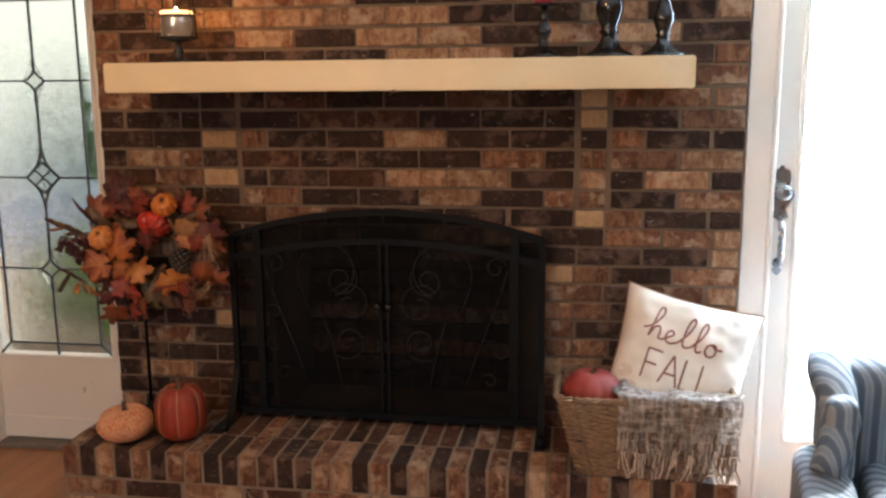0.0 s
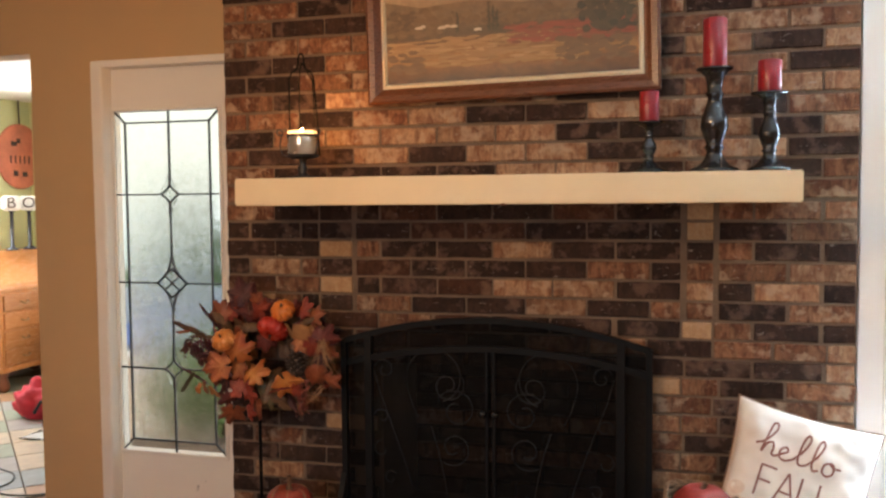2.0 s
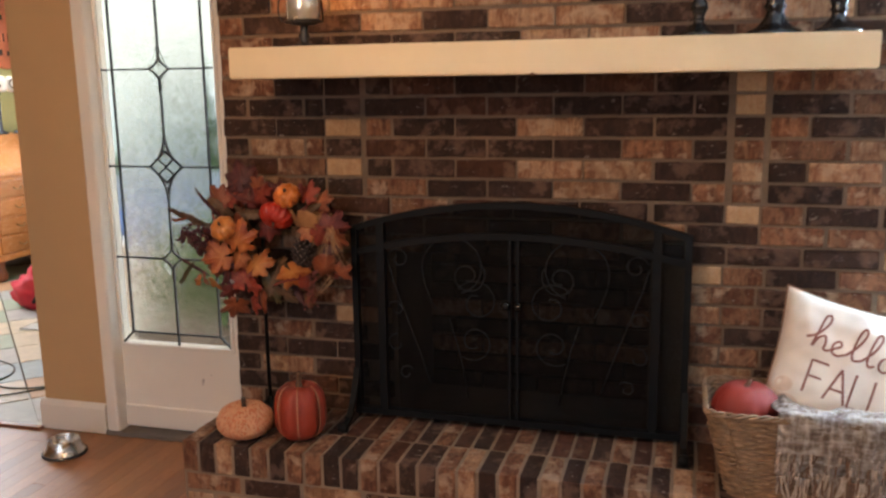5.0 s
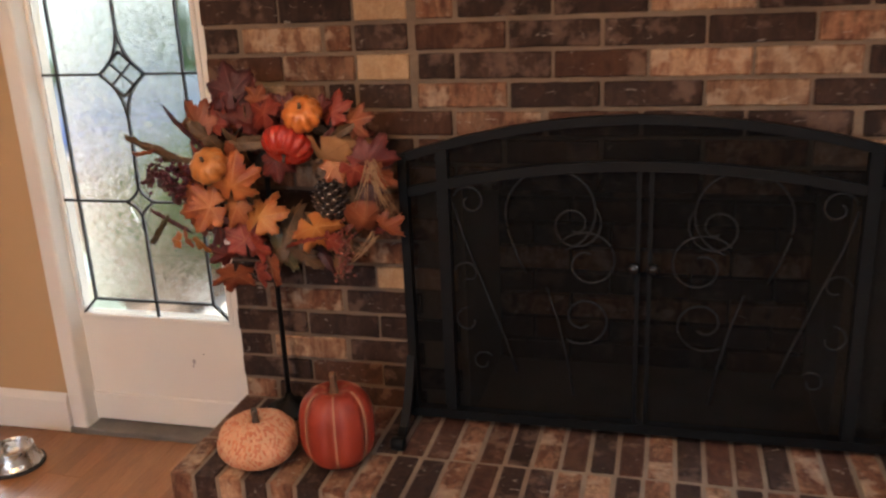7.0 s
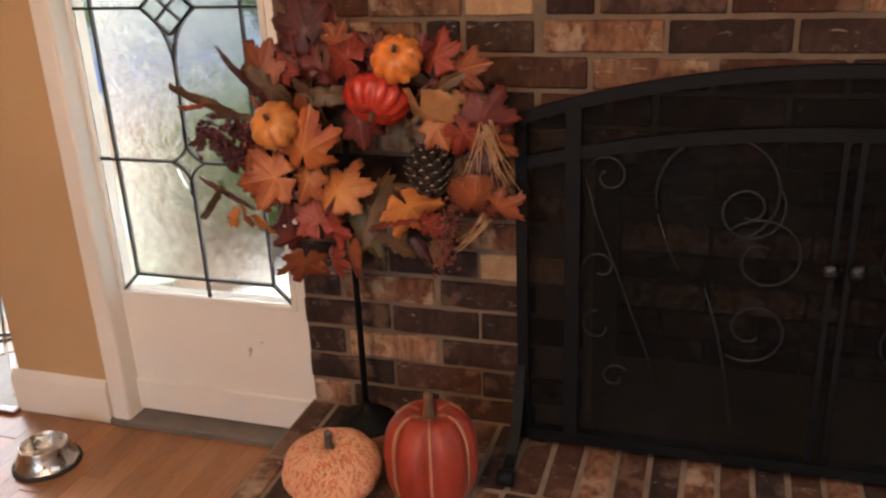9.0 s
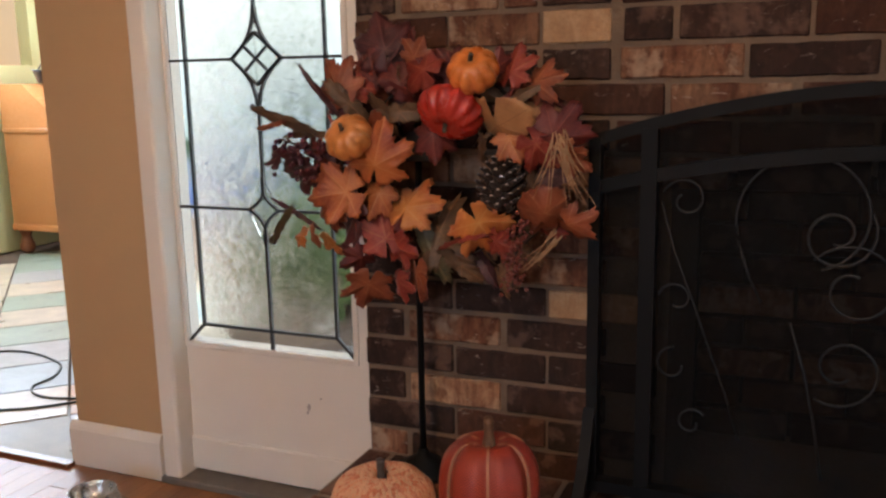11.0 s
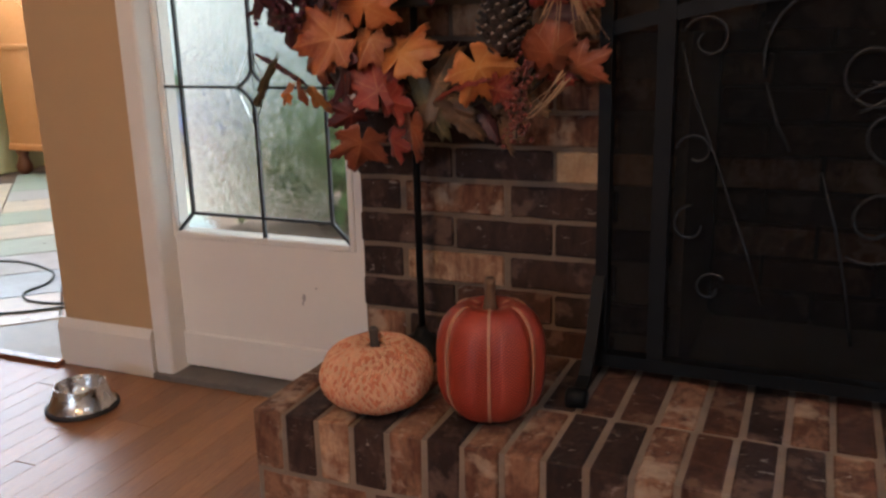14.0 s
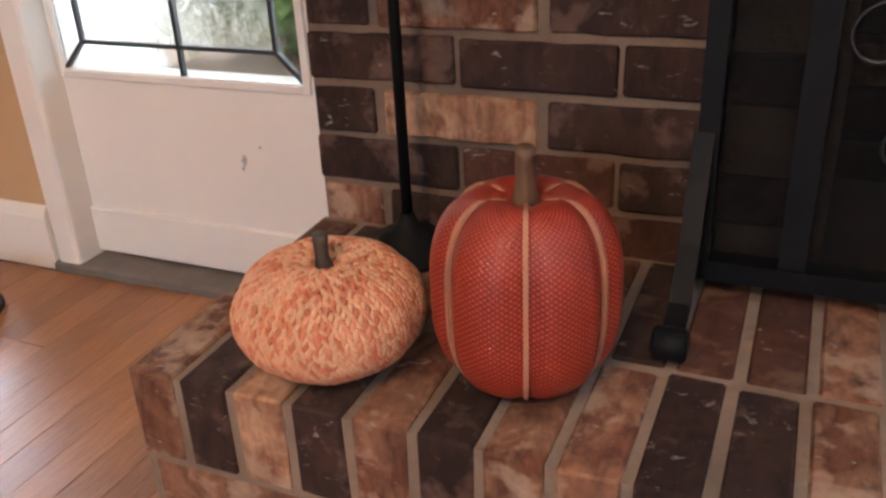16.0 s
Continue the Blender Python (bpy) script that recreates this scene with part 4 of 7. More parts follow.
def leaf_bm(outline, size, curl, seed, droop=0.0):
    """A leaf in the x-z plane facing -y: folded at the midrib, ruffled at the edge, drooping at its tip."""
    bm = bmesh.new()
    rings, n = [], len(outline)
    for f in (0.3, 0.6, 0.85, 1.0):
        ring = []
        for a, r in outline:
            x, z = math.sin(a) * r * f, math.cos(a) * r * f
            ridge = sum(math.exp(-((a - radians(t)) / 0.12) ** 2) for t in (0, 52, -52)) * 0.05 * f
            y = curl * (x * x * 1.1 + z * z * 0.45) + 0.16 * f * f * noise.noise((x * 3.2 + seed, z * 3.2, seed * 1.7)) + 0.16 * abs(x) - ridge + droop * max(0.0, z) ** 2
            ring.append(bm.verts.new((x * size, y * size, z * size)))
        rings.append(ring)
    c = bm.verts.new((0, -0.03 * size, 0))
    for i in range(n):
        j = (i + 1) % n
        bm.faces.new((c, rings[0][i], rings[0][j]))
        for lo, hi in zip(rings, rings[1:]):
            bm.faces.new((lo[i], hi[i], hi[j], lo[j]))
    bmesh.ops.recalc_face_normals(bm, faces=bm.faces[:])
    for f in bm.faces:
        f.smooth = True
    return bm


SHAPES = {"maple": [maple_outline(1), maple_outline(2), maple_outline(3), maple_outline(4)], "oval": [oval_outline(0.44, 0.16), oval_outline(0.36, 0.22)],
          "blade": [oval_outline(0.15, 0.22), oval_outline(0.12, 0.3)], "round": [round_outline(7), round_outline(9)]}
_leaf = {}
wreath_random = random.Random(31)


def leaf(x, z, size, colour, shape="maple", turn=0.0, y=0.0, tip=None, yawl=None):
    """One leaf of the wreath at world x, z and y before the ring's plane; turn: degrees clockwise from tip up."""
    rnd = wreath_random
    var = rnd.randrange(12)
    key = (shape, var % len(SHAPES[shape]), round(size * 200), colour, var % 3)
    if key not in _leaf:
        bm = leaf_bm(SHAPES[shape][key[1]], size * 1.34, (0.30, -0.25, 0.55)[var % 3], var + len(_leaf), (0.15, 0.3, 0.0)[var % 3])
        bmesh.ops.solidify(bm, geom=bm.faces[:], thickness=0.0006)
        me_ = bpy.data.meshes.new("leaf")
        bm.to_mesh(me_)
        bm.free()
        me_.materials.append(LEAF[colour])
        _leaf[key] = me_
    ob = new("leaf", _leaf[key])
    ob.parent = wreath
    tip = rnd.uniform(-38, 22) if tip is None else tip
    yawl = rnd.uniform(-38, 38) if yawl is None else yawl
    ob.matrix_basis = Matrix.Translation((x - WX, y, z - WZ)) @ Matrix.Rotation(radians(turn + rnd.uniform(-7, 7)), 4, 'Y') @ Matrix.Rotation(radians(tip), 4, 'X') @ Matrix.Rotation(radians(yawl), 4, 'Z')
    return ob


# twig ring that carries the leaves
TWIG = plain("brown_twig", (0.035, 0.022, 0.016), 0.8, var=0.3).m
random.seed(31)
for k in range(11):
    ph, rr = random.uniform(0, 6.28), random.uniform(0.115, 0.175)
    pts = [(0.0 + rr * 1.15 * (1 + 0.05 * math.sin(3 * a + ph)) * math.cos(a), 0.015 + 0.018 * math.sin(2 * a + ph * 2), -0.01 + rr * (1 + 0.05 * math.cos(4 * a + ph)) * math.sin(a)) for a in (2 * math.pi * i / 40 for i in range(41))]
    part("twig", tube(pts, 0.003, 6), TWIG, wreath, smooth=True)
part("holder_plate", box(-0.125, -0.020, 0.018, 0.030, -0.005, 0.055, 0.004), IRON, wreath, "dark back plate")

# leaves that can be told apart, from the top round to the lower rim
leaf(-1.523, 1.073, 0.059, "plum", "maple", -15, -0.02)
leaf(-1.567, 1.044, 0.048, "maroon", "maple", -60, -0.01)
leaf(-1.489, 1.020, 0.050, "maroon", "maple", 30, -0.03)
leaf(-1.436, 1.038, 0.047, "red", "maple", -70, -0.055)
leaf(-1.490, 1.064, 0.039, "maroon", "maple", 20, 0.0)
leaf(-1.296, 1.032, 0.042, "red", "maple", 10, -0.03)
leaf(-1.254, 1.015, 0.040, "rust", "maple", 75, -0.03)
leaf(-1.286, 0.989, 0.037, "brown", "oval", 60, -0.04)
leaf(-1.248, 0.972, 0.033, "tan", "oval", 95, -0.03)
leaf(-1.307, 0.949, 0.046, "tan", "round", 165, -0.06)
leaf(-1.292, 0.928, 0.035, "orange", "maple", 150, -0.05)
leaf(-1.225, 0.933, 0.057, "maroon", "maple", 100, -0.035)
leaf(-1.250, 0.920, 0.046, "red", "maple", 140, -0.045)
leaf(-1.205, 0.899, 0.037, "rust", "maple", 120, -0.02)
leaf(-1.230, 0.811, 0.037, "rust", "round", 20, -0.06)
leaf(-1.199, 0.790, 0.041, "rust", "maple", 120, -0.035)
leaf(-1.344, 0.791, 0.059, "gold", "maple", 150, -0.06)
leaf(-1.376, 0.760, 0.044, "red", "blade", 250, -0.065)
leaf(-1.318, 0.756, 0.030, "red", "maple", 95, -0.045)
leaf(-1.474, 0.809, 0.058, "gold", "maple", 25, -0.06)
leaf(-1.522, 0.883, 0.062, "orange", "maple", 20, -0.075)
leaf(-1.579, 0.835, 0.057, "orange", "maple", 255, -0.075)
leaf(-1.617, 0.811, 0.044, "rust", "maple", 235, -0.065)
leaf(-1.574, 0.788, 0.058, "plum", "maple", 265, -0.06)
leaf(-1.524, 0.833, 0.039, "orange", "maple", 200, -0.06)
leaf(-1.516, 0.753, 0.052, "red", "maple", -20, -0.055)
leaf(-1.503, 0.739, 0.041, "red", "maple", 110, -0.045)
leaf(-1.557, 0.669, 0.052, "rust", "maple", 205, -0.045)
leaf(-1.468, 0.694, 0.048, "rust", "maple", 190, -0.035)
leaf(-1.574, 0.714, 0.037, "maroon", "maple", 235, -0.04)
leaf(-1.509, 0.673, 0.035, "red", "maple", 165, -0.025)
leaf(-1.429, 0.764, 0.059, "brown", "oval", 15, -0.02)
leaf(-1.421, 0.730, 0.043, "brown", "oval", 110, -0.02)
leaf(-1.444, 0.735, 0.050, "green", "oval", 150, -0.03)
leaf(-1.392, 0.705, 0.039, "brown", "oval", 130, -0.015)
leaf(-1.325, 0.690, 0.034, "brown", "maple", 160, -0.01)
leaf(-1.354, 0.705, 0.033, "plum", "oval", 140, 0.0)
leaf(-1.284, 0.736, 0.032, "brown", "oval", 120, -0.01)
leaf(-1.629, 0.743, 0.031, "gold", "maple", 170, -0.055)
leaf(-1.688, 0.747, 0.022, "orange", "maple", 265, -0.05)
leaf(-1.665, 0.751, 0.027, "rust", "maple", 230, -0.05)
leaf(-1.726, 0.957, 0.065, "brown", "blade", 282, -0.04)
leaf(-1.687, 0.931, 0.054, "brown", "blade", 270, -0.03)
leaf(-1.761, 0.943, 0.042, "rust", "blade", 262, -0.035)
leaf(-1.749, 0.752, 0.060, "green", "blade", 222, -0.035)
leaf(-1.712, 0.787, 0.043, "plum", "blade", 300, -0.03)
leaf(-1.689, 0.867, 0.056, "plum", "maple", 265, -0.035)
leaf(-1.738, 0.889, 0.032, "plum", "maple", 290, -0.03)
leaf(-1.661, 0.894, 0.037, "maroon", "maple", 280, -0.03)
leaf(-1.600, 1.008, 0.052, "rust", "maple", -40, -0.045)
leaf(-1.582, 0.985, 0.041, "brown", "oval", 140, -0.05)
leaf(-1.639, 1.003, 0.046, "plum", "blade", -38, -0.05)
leaf(-1.572, 1.013, 0.034, "red", "maple", 40, -0.035)
leaf(-1.520, 0.951, 0.045, "brown", "oval", 160, -0.03)
leaf(-1.493, 0.970, 0.039, "brown", "oval", 80, -0.035)
leaf(-1.540, 0.932, 0.036, "rust", "oval", 190, -0.03)
leaf(-1.486, 1.000, 0.039, "maroon", "oval", 110, -0.025)
leaf(-1.427, 1.021, 0.034, "maroon", "oval", 150, -0.03)
leaf(-1.337, 1.001, 0.034, "brown", "oval", 120, -0.03)
leaf(-1.425, 0.935, 0.040, "maroon", "maple", 170, -0.05)
leaf(-1.639, 0.866, 0.037, "rust", "maple", 300, -0.04)
leaf(-1.351, 0.910, 0.029, "brown", "oval", 200, -0.02)
leaf(-1.276, 0.844, 0.038, "brown", "oval", 30, -0.005)
leaf(-1.231, 0.848, 0.034, "maroon", "oval", 150, -0.01)
# darker small leaves behind them, round the ring but for its thin lower side
for i in range(60):
    a = math.radians(-30 + 250 * i / 59) + random.uniform(-.08, .08)
    r = random.uniform(0.13, 0.19)
    leaf(WX - 0.005 + r * 1.15 * math.cos(a), WZ - 0.012 + r * math.sin(a), random.choice((.030, .036, .044)), random.choice(("maroon", "plum", "brown", "plum", "rust", "red", "maroon")),
         random.choice(("maple", "oval", "oval", "blade")), 90 - math.degrees(a) + random.uniform(-70, 70), random.uniform(-.005, .03))
for i in range(30):
    a = math.radians(-20 + 245 * i / 29) + random.uniform(-.1, .1)
    r = random.uniform(0.125, 0.20)
    leaf(WX - 0.01 + r * 1.2 * math.cos(a), WZ - 0.012 + r * math.sin(a), random.choice((.026, .032, .038)), random.choice(("maroon", "red", "rust", "plum", "maroon", "brown")),
         random.choice(("maple", "maple", "blade")), 90 - math.degrees(a) + random.uniform(-60, 60), random.uniform(-.035, -.01))
for i in range(14):
    a = math.radians(225 + 95 * i / 13)
    leaf(WX + 0.17 * math.cos(a), WZ - 0.01 + 0.15 * math.sin(a), random.choice((.03, .036)), random.choice(("brown", "plum", "brown", "green")), random.choice(("oval", "blade", "maple")),
         90 - math.degrees(a) + random.uniform(-60, 60), random.uniform(0, .03))

# little gourds
GOURD_O = plain("orange_gourd_skin", (0.50, 0.150, 0.028), 0.3, var=0.35, scale=30, bump=0.15).m
GOURD_Y = plain("amber_gourd_skin", (0.46, 0.175, 0.042), 0.35, var=0.35, scale=30, bump=0.15).m
GOURD_R = plain("red_gourd_skin", (0.33, 0.024, 0.014), 0.28, var=0.3, scale=30, bump=0.12).m


def gourd(x, z, y, R, H, mat, lobes, tiltx, tilty, label):
    g = part("gourd", pumpkin_bm(R, H, lobes, 0.16, 64, 20, 2.0, 0.16), mat, wreath, label, True)
    g.matrix_basis = Matrix.Translation((x - WX, y, z - WZ)) @ Matrix.Rotation(radians(tilty), 4, 'Y') @ Matrix.Rotation(radians(tiltx), 4, 'X') @ Matrix.Translation((0, 0, -H / 2))
    s = part("stem", stem_bm(0.018, 0.004, 0.004, 8), DARK_STEM, g, smooth=True)
    s.location = (0, 0, H * 0.82)


gourd(-1.349, 1.036, -.06, 0.043, 0.066, GOURD_O, 10, 48, 8, "small glossy orange gourd")
gourd(-1.391, 0.970, -.055, 0.057, 0.072, GOURD_R, 14, 138, 8, "small glossy red pumpkin lying on its side")
gourd(-1.565, 0.930, -.085, 0.043, 0.062, GOURD_Y, 9, 52, -8, "small amber gourd")

# pinecone with its scales
cone = part("pinecone", lathe([(0.006, 0), (0.022, 0.012), (0.029, 0.032), (0.026, 0.056), (0.014, 0.078), (0.003, 0.086)], 20), plain("cone_core", (0.02, 0.012, 0.009), 0.8).m, wreath, "dark pinecone with pale frosted scale tips", True)
cone.matrix_basis = Matrix.Translation((-1.307 - WX, -.05, .810 - WZ)) @ Matrix.Rotation(radians(-6), 4, 'Y') @ Matrix.Rotation(radians(-18), 4, 'X')
CONE = plain("cone_scale", (0.030, 0.019, 0.015), 0.5, var=0.4, scale=60).m
FROST = plain("frosted_scale_tip", (0.34, 0.29, 0.25), 0.6, var=0.3, scale=90).m
scale_bm = bmesh.new()
bmesh.ops.create_icosphere(scale_bm, subdivisions=1, radius=1)
scale_bm.transform(Matrix.Diagonal((0.0100, 0.0076, 0.0026, 1)))
for f in scale_bm.faces:
    f.material_index = 1 if f.calc_center_median().x > 0.0068 else 0
SCALE_ME = bpy.data.meshes.new("scale")
scale_bm.to_mesh(SCALE_ME)
scale_bm.free()
SCALE_ME.materials.append(CONE)
SCALE_ME.materials.append(FROST)
for i in range(84):
    t = (i + 1) / 86
    s_ = new("scale", SCALE_ME)
    s_.parent = cone
    s_.matrix_basis = Matrix.Rotation(i * 2.39996, 4, 'Z') @ Matrix.Translation((0.033 * math.sin(math.pi * (0.10 + 0.82 * t)) ** 0.8 + 0.003, 0, 0.084 * t)) @ Matrix.Rotation(radians(-35), 4, 'Y')

# berry sprays
BERRY = plain("dark_berry", (0.060, 0.010, 0.018), 0.28, var=0.3, scale=60, bump=0.1).m
BERRY_R = plain("rust_berry", (0.15, 0.036, 0.026), 0.3, var=0.3, scale=60, bump=0.1).m
BERRY_ME = {}


def spray(x, z, y, dx, dz, count, r, spread, mat, label):
    """A bent stalk with its berries on short stems."""
    st = part("berry_spray", tube([(x - WX, y + .01, z - WZ), (x + dx / 2 - WX, y, z + dz / 2 - WZ), (x + dx - WX, y, z + dz - WZ)], 0.0018, 6), TWIG, wreath, label)
    if mat.name not in BERRY_ME:
        bm = bmesh.new()
        bmesh.ops.create_icosphere(bm, subdivisions=2, radius=1)
        for f in bm.faces:
            f.smooth = True
        BERRY_ME[mat.name] = bpy.data.meshes.new("berry")
        bm.to_mesh(BERRY_ME[mat.name])
        bm.free()
        BERRY_ME[mat.name].materials.append(mat)
    for i in range(count):
        t = random.random()
        b = new("berry", BERRY_ME[mat.name])
        b.parent = st
        k = r * random.uniform(.7, 1.2)
        b.matrix_basis = Matrix.LocRotScale((x + dx * t - WX + random.gauss(0, spread), y + random.gauss(0, spread), z + dz * t - WZ + random.gauss(0, spread)), None, (k, k, k))


random.seed(44)
spray(-1.65, .900, -.04, -.080, .022, 42, .0056, .013, BERRY, "spray of dark purple berries")
spray(-1.65, .875, -.04, -.055, -.005, 30, .0052, .013, BERRY, "spray of dark purple berries")
spray(-1.272, .800, -.06, -.012, -.115, 110, .0034, .010, BERRY_R, "hanging spray of small rust berries")
# wheat ears: a tuft that fans down the rim, and a few stalks below
WHEAT = plain("dry_wheat", (0.25, 0.145, 0.075), 0.7, var=0.3, scale=60).m


def wheat(x0, z0, angle, length, y):
    dx, dz = math.sin(radians(angle)) * length, -math.cos(radians(angle)) * length
    part("wheat_ear", tube([(x0 - WX, y, z0 - WZ), (x0 + dx * .5 - WX, y - .012, z0 + dz * .55 - WZ), (x0 + dx - WX, y - .016, z0 + dz * .95 - WZ)], 0.0011, 5, taper=lambda t: 1.3 - 0.9 * t), WHEAT, wreath)


for i in range(20):
    wheat(-1.206 + random.uniform(-.012, .012), .930 + random.uniform(-.02, .015), random.uniform(-28, 34), random.uniform(0.07, 0.12), -.062)
for i in range(9):
    wheat(-1.212 + random.uniform(-.01, .01), .770 + random.uniform(-.015, .015), random.uniform(-52, -30), random.uniform(0.06, 0.10), -.05)

# ---- on and over the mantel ----
def candle_thing(x, y, top_plate, candle_top, cr, base_r, body, label):
    """A turned black holder with a red pillar candle."""
    h = top_plate - MZ1
    th = empty("candle_holder", (x, y, MZ1 + 0.001), label, "candle holder", "black candle holders on the mantel")
    prof = [(base_r, 0), (base_r, 0.006), (base_r * 0.92, 0.012), (base_r * 0.70, 0.018), (base_r * 0.50, 0.030)]
    prof += [(body * k, 0.03 + (h - 0.045) * t) for t, k in ((0.05, 0.80), (0.12, 0.62), (0.16, 0.86), (0.20, 0.66), (0.30, 0.95), (0.40, 1.18), (0.50, 1.12), (0.62, 0.74), (0.72, 0.58), (0.76, 0.80), (0.80, 0.62), (0.90, 0.68), (0.97, 0.85))]
    prof += [(cr * 1.25, h - 0.010), (cr * 1.55, h - 0.006), (cr * 1.58, h), (cr * 1.2, h)]
    part("holder", lathe(prof, 36), BLACK_GLOSS, th, smooth=True)
    H = candle_top - top_plate
    c = part("candle", lathe([(cr * 0.97, 0), (cr, 0.003), (cr, H - 0.005), (cr * 0.93, H - 0.001), (cr * 0.80, H), (cr * 0.66, H - 0.006), (0.004, H - 0.008)], 32), WAX_RED, th, "red pillar candle", True)
    c.location = (0, 0, h + 0.0005)
    w = part("wick", tube([(0, 0, H - 0.009), (0.001, 0, H - 0.002), (0.003, 0, H + 0.004)], 0.0012, 6), TWIG, c)
    return th


candle_thing(-0.127, 2.95, 1.638, 1.728, 0.029, 0.050, 0.019, "short black turned candle holder with a red pillar candle")
candle_thing(0.060, 2.95, 1.788, 1.932, 0.034, 0.072, 0.034, "tall black turned candle holder with a tall red candle")
candle_thing(0.212, 2.95, 1.712, 1.804, 0.033, 0.062, 0.026, "medium black turned candle holder with a red candle")

LN = (-1.257, 2.95)
BLACKENED = Mat("blackened_iron", 0.9, 0, 0.1)
BLACKENED.colour(lin(0.004, 0.004, 0.004))
BLACKENED = BLACKENED.m
lantern = empty("candle_lantern", (LN[0], LN[1], MZ1 + 0.001), "wrought-iron hanging candle stand with a lit glass votive", "candle holder")
part("base", lathe([(0.050, 0), (0.050, 0.005), (0.020, 0.010), (0.012, 0.022), (0.018, 0.034), (0.010, 0.046), (0.012, 0.064), (0.040, 0.068), (0.042, 0.0715), (0.038, 0.0715)], 32), IRON, lantern, smooth=True)
for s in (-1, 1):
    part("upright", tube([(s * 0.054, 0.018, 0.075), (s * 0.050, 0.012, 0.20), (s * 0.044, 0, 0.335), (s * 0.034, 0, 0.352), (s * 0.016, 0, 0.364), (s * 0.010, 0, 0.380), (s * 0.011, 0, 0.400), (s * 0.004, 0, 0.413), (0, 0, 0.415)], 0.0028, 8), BLACKENED, lantern, smooth=True)
    pts = [(s * (0.055 + 0.012 * math.sin(t * 3.1)), -0.03, 0.075 + 0.075 * t) for t in (i / 8 for i in range(9))]
    pts += [(s * (0.068 + 0.010 * math.cos(a)), -0.03, 0.153 + 0.010 * math.sin(a)) for a in (math.pi - i * 0.55 for i in range(11))]
    part("scroll", tube(pts, 0.0024, 8), IRON, lantern, smooth=True)
    part("rear_rod", tube([(s * 0.030, 0.050, 0.075), (s * 0.024, 0.036, 0.33), (s * 0.010, 0.014, 0.365), (0, 0.004, 0.385)], 0.0022, 8), BLACKENED, lantern, smooth=True)
part("ring", tube([(0.0525 * math.cos(a), 0.0525 * math.sin(a), 0.142) for a in (2 * math.pi * i / 32 for i in range(33))], 0.0024, 8), IRON, lantern, smooth=True)
part("tray", lathe([(0.050, 0.072), (0.056, 0.073), (0.056, 0.077), (0.048, 0.077)], 32), IRON, lantern, smooth=True)
SILVERED = plain("silvered_glass", (0.58, 0.54, 0.48), 0.2, metal=0.7, var=0.15, scale=50, bump=0.1).m
part("candle_cup", lathe([(0.045, 0.0785), (0.0495, 0.082), (0.0495, 0.146), (0.048, 0.148), (0.046, 0.148), (0.046, 0.138), (0.003, 0.137)], 40), SILVERED, lantern, "silvered glass candle cup", True)
FL = Mat("flame", 1.0)
FL.b.inputs["Emission Color"].default_value = lin(1.0, 0.62, 0.22)
FL.b.inputs["Emission Strength"].default_value = 30.0
for fx, fy_ in ((0.0, 0.0),):
    f_ = part("flame", lathe([(0.002, 0.156), (0.0040, 0.158), (0.0045, 0.161), (0.0030, 0.165), (0.0006, 0.170)], 12), FL.m, lantern, "small warm flame", True)
    f_.location = (fx, fy_, 0)
MW = Mat("lit_wax", 0.4)
MW.colour(lin(0.8, 0.6, 0.35))
MW.b.inputs["Emission Color"].default_value = lin(1.0, 0.50, 0.16)
MW.b.inputs["Emission Strength"].default_value = 1.7
part("glowing_wax", lathe([(0.0455, 0.1385), (0.0455, 0.147), (0.0480, 0.1485), (0.0480, 0.156), (0.045, 0.158), (0.003, 0.155)], 36), MW.m, lantern, "glowing melted wax", True)
cl = new("candle_light", bpy.data.lights.new("candle_light", 'POINT'))
cl.data.energy, cl.data.color, cl.data.shadow_soft_size = 1.0, (1.0, 0.43, 0.12), 0.02
cl.location = (LN[0], LN[1], MZ1 + 0.200)

# framed landscape picture, hung a touch askew
PX0, PX1, PZ0, PZ1 = -1.084, -0.100, 1.746, 2.210
pcx, pcz = (PX0 + PX1) / 2, (PZ0 + PZ1) / 2
picture = empty("framed_picture", (pcx, 3.13, pcz), "wide landscape picture in a bronzed wooden frame, hung askew", "picture")
picture.rotation_euler = (0, radians(-1.0), 0)
hw, hh, fw = (PX1 - PX0) / 2, (PZ1 - PZ0) / 2, 0.052


def frame_bar(length, w, d0, d1):
    """A frame side along x, mitred at both ends, outer edge down, sloping in."""
    bm = bmesh.new()
    prof = [(0, 0.0), (0, d0), (0.010, d0 + 0.006), (w * 0.55, d0 + 0.002), (w * 0.8, d1), (w, d1 - 0.004), (w, 0.0)]
    a = [bm.verts.new((-length / 2 + u, -v, u)) for u, v in prof]
    b = [bm.verts.new((length / 2 - u, -v, u)) for u, v in prof]
    for i in range(len(prof)):
        j = (i + 1) % len(prof)
        bm.faces.new((a[i], a[j], b[j], b[i]))
    bm.faces.new(a)
    bm.faces.new(b[::-1])
    bmesh.ops.recalc_face_normals(bm, faces=bm.faces[:])
    return bm


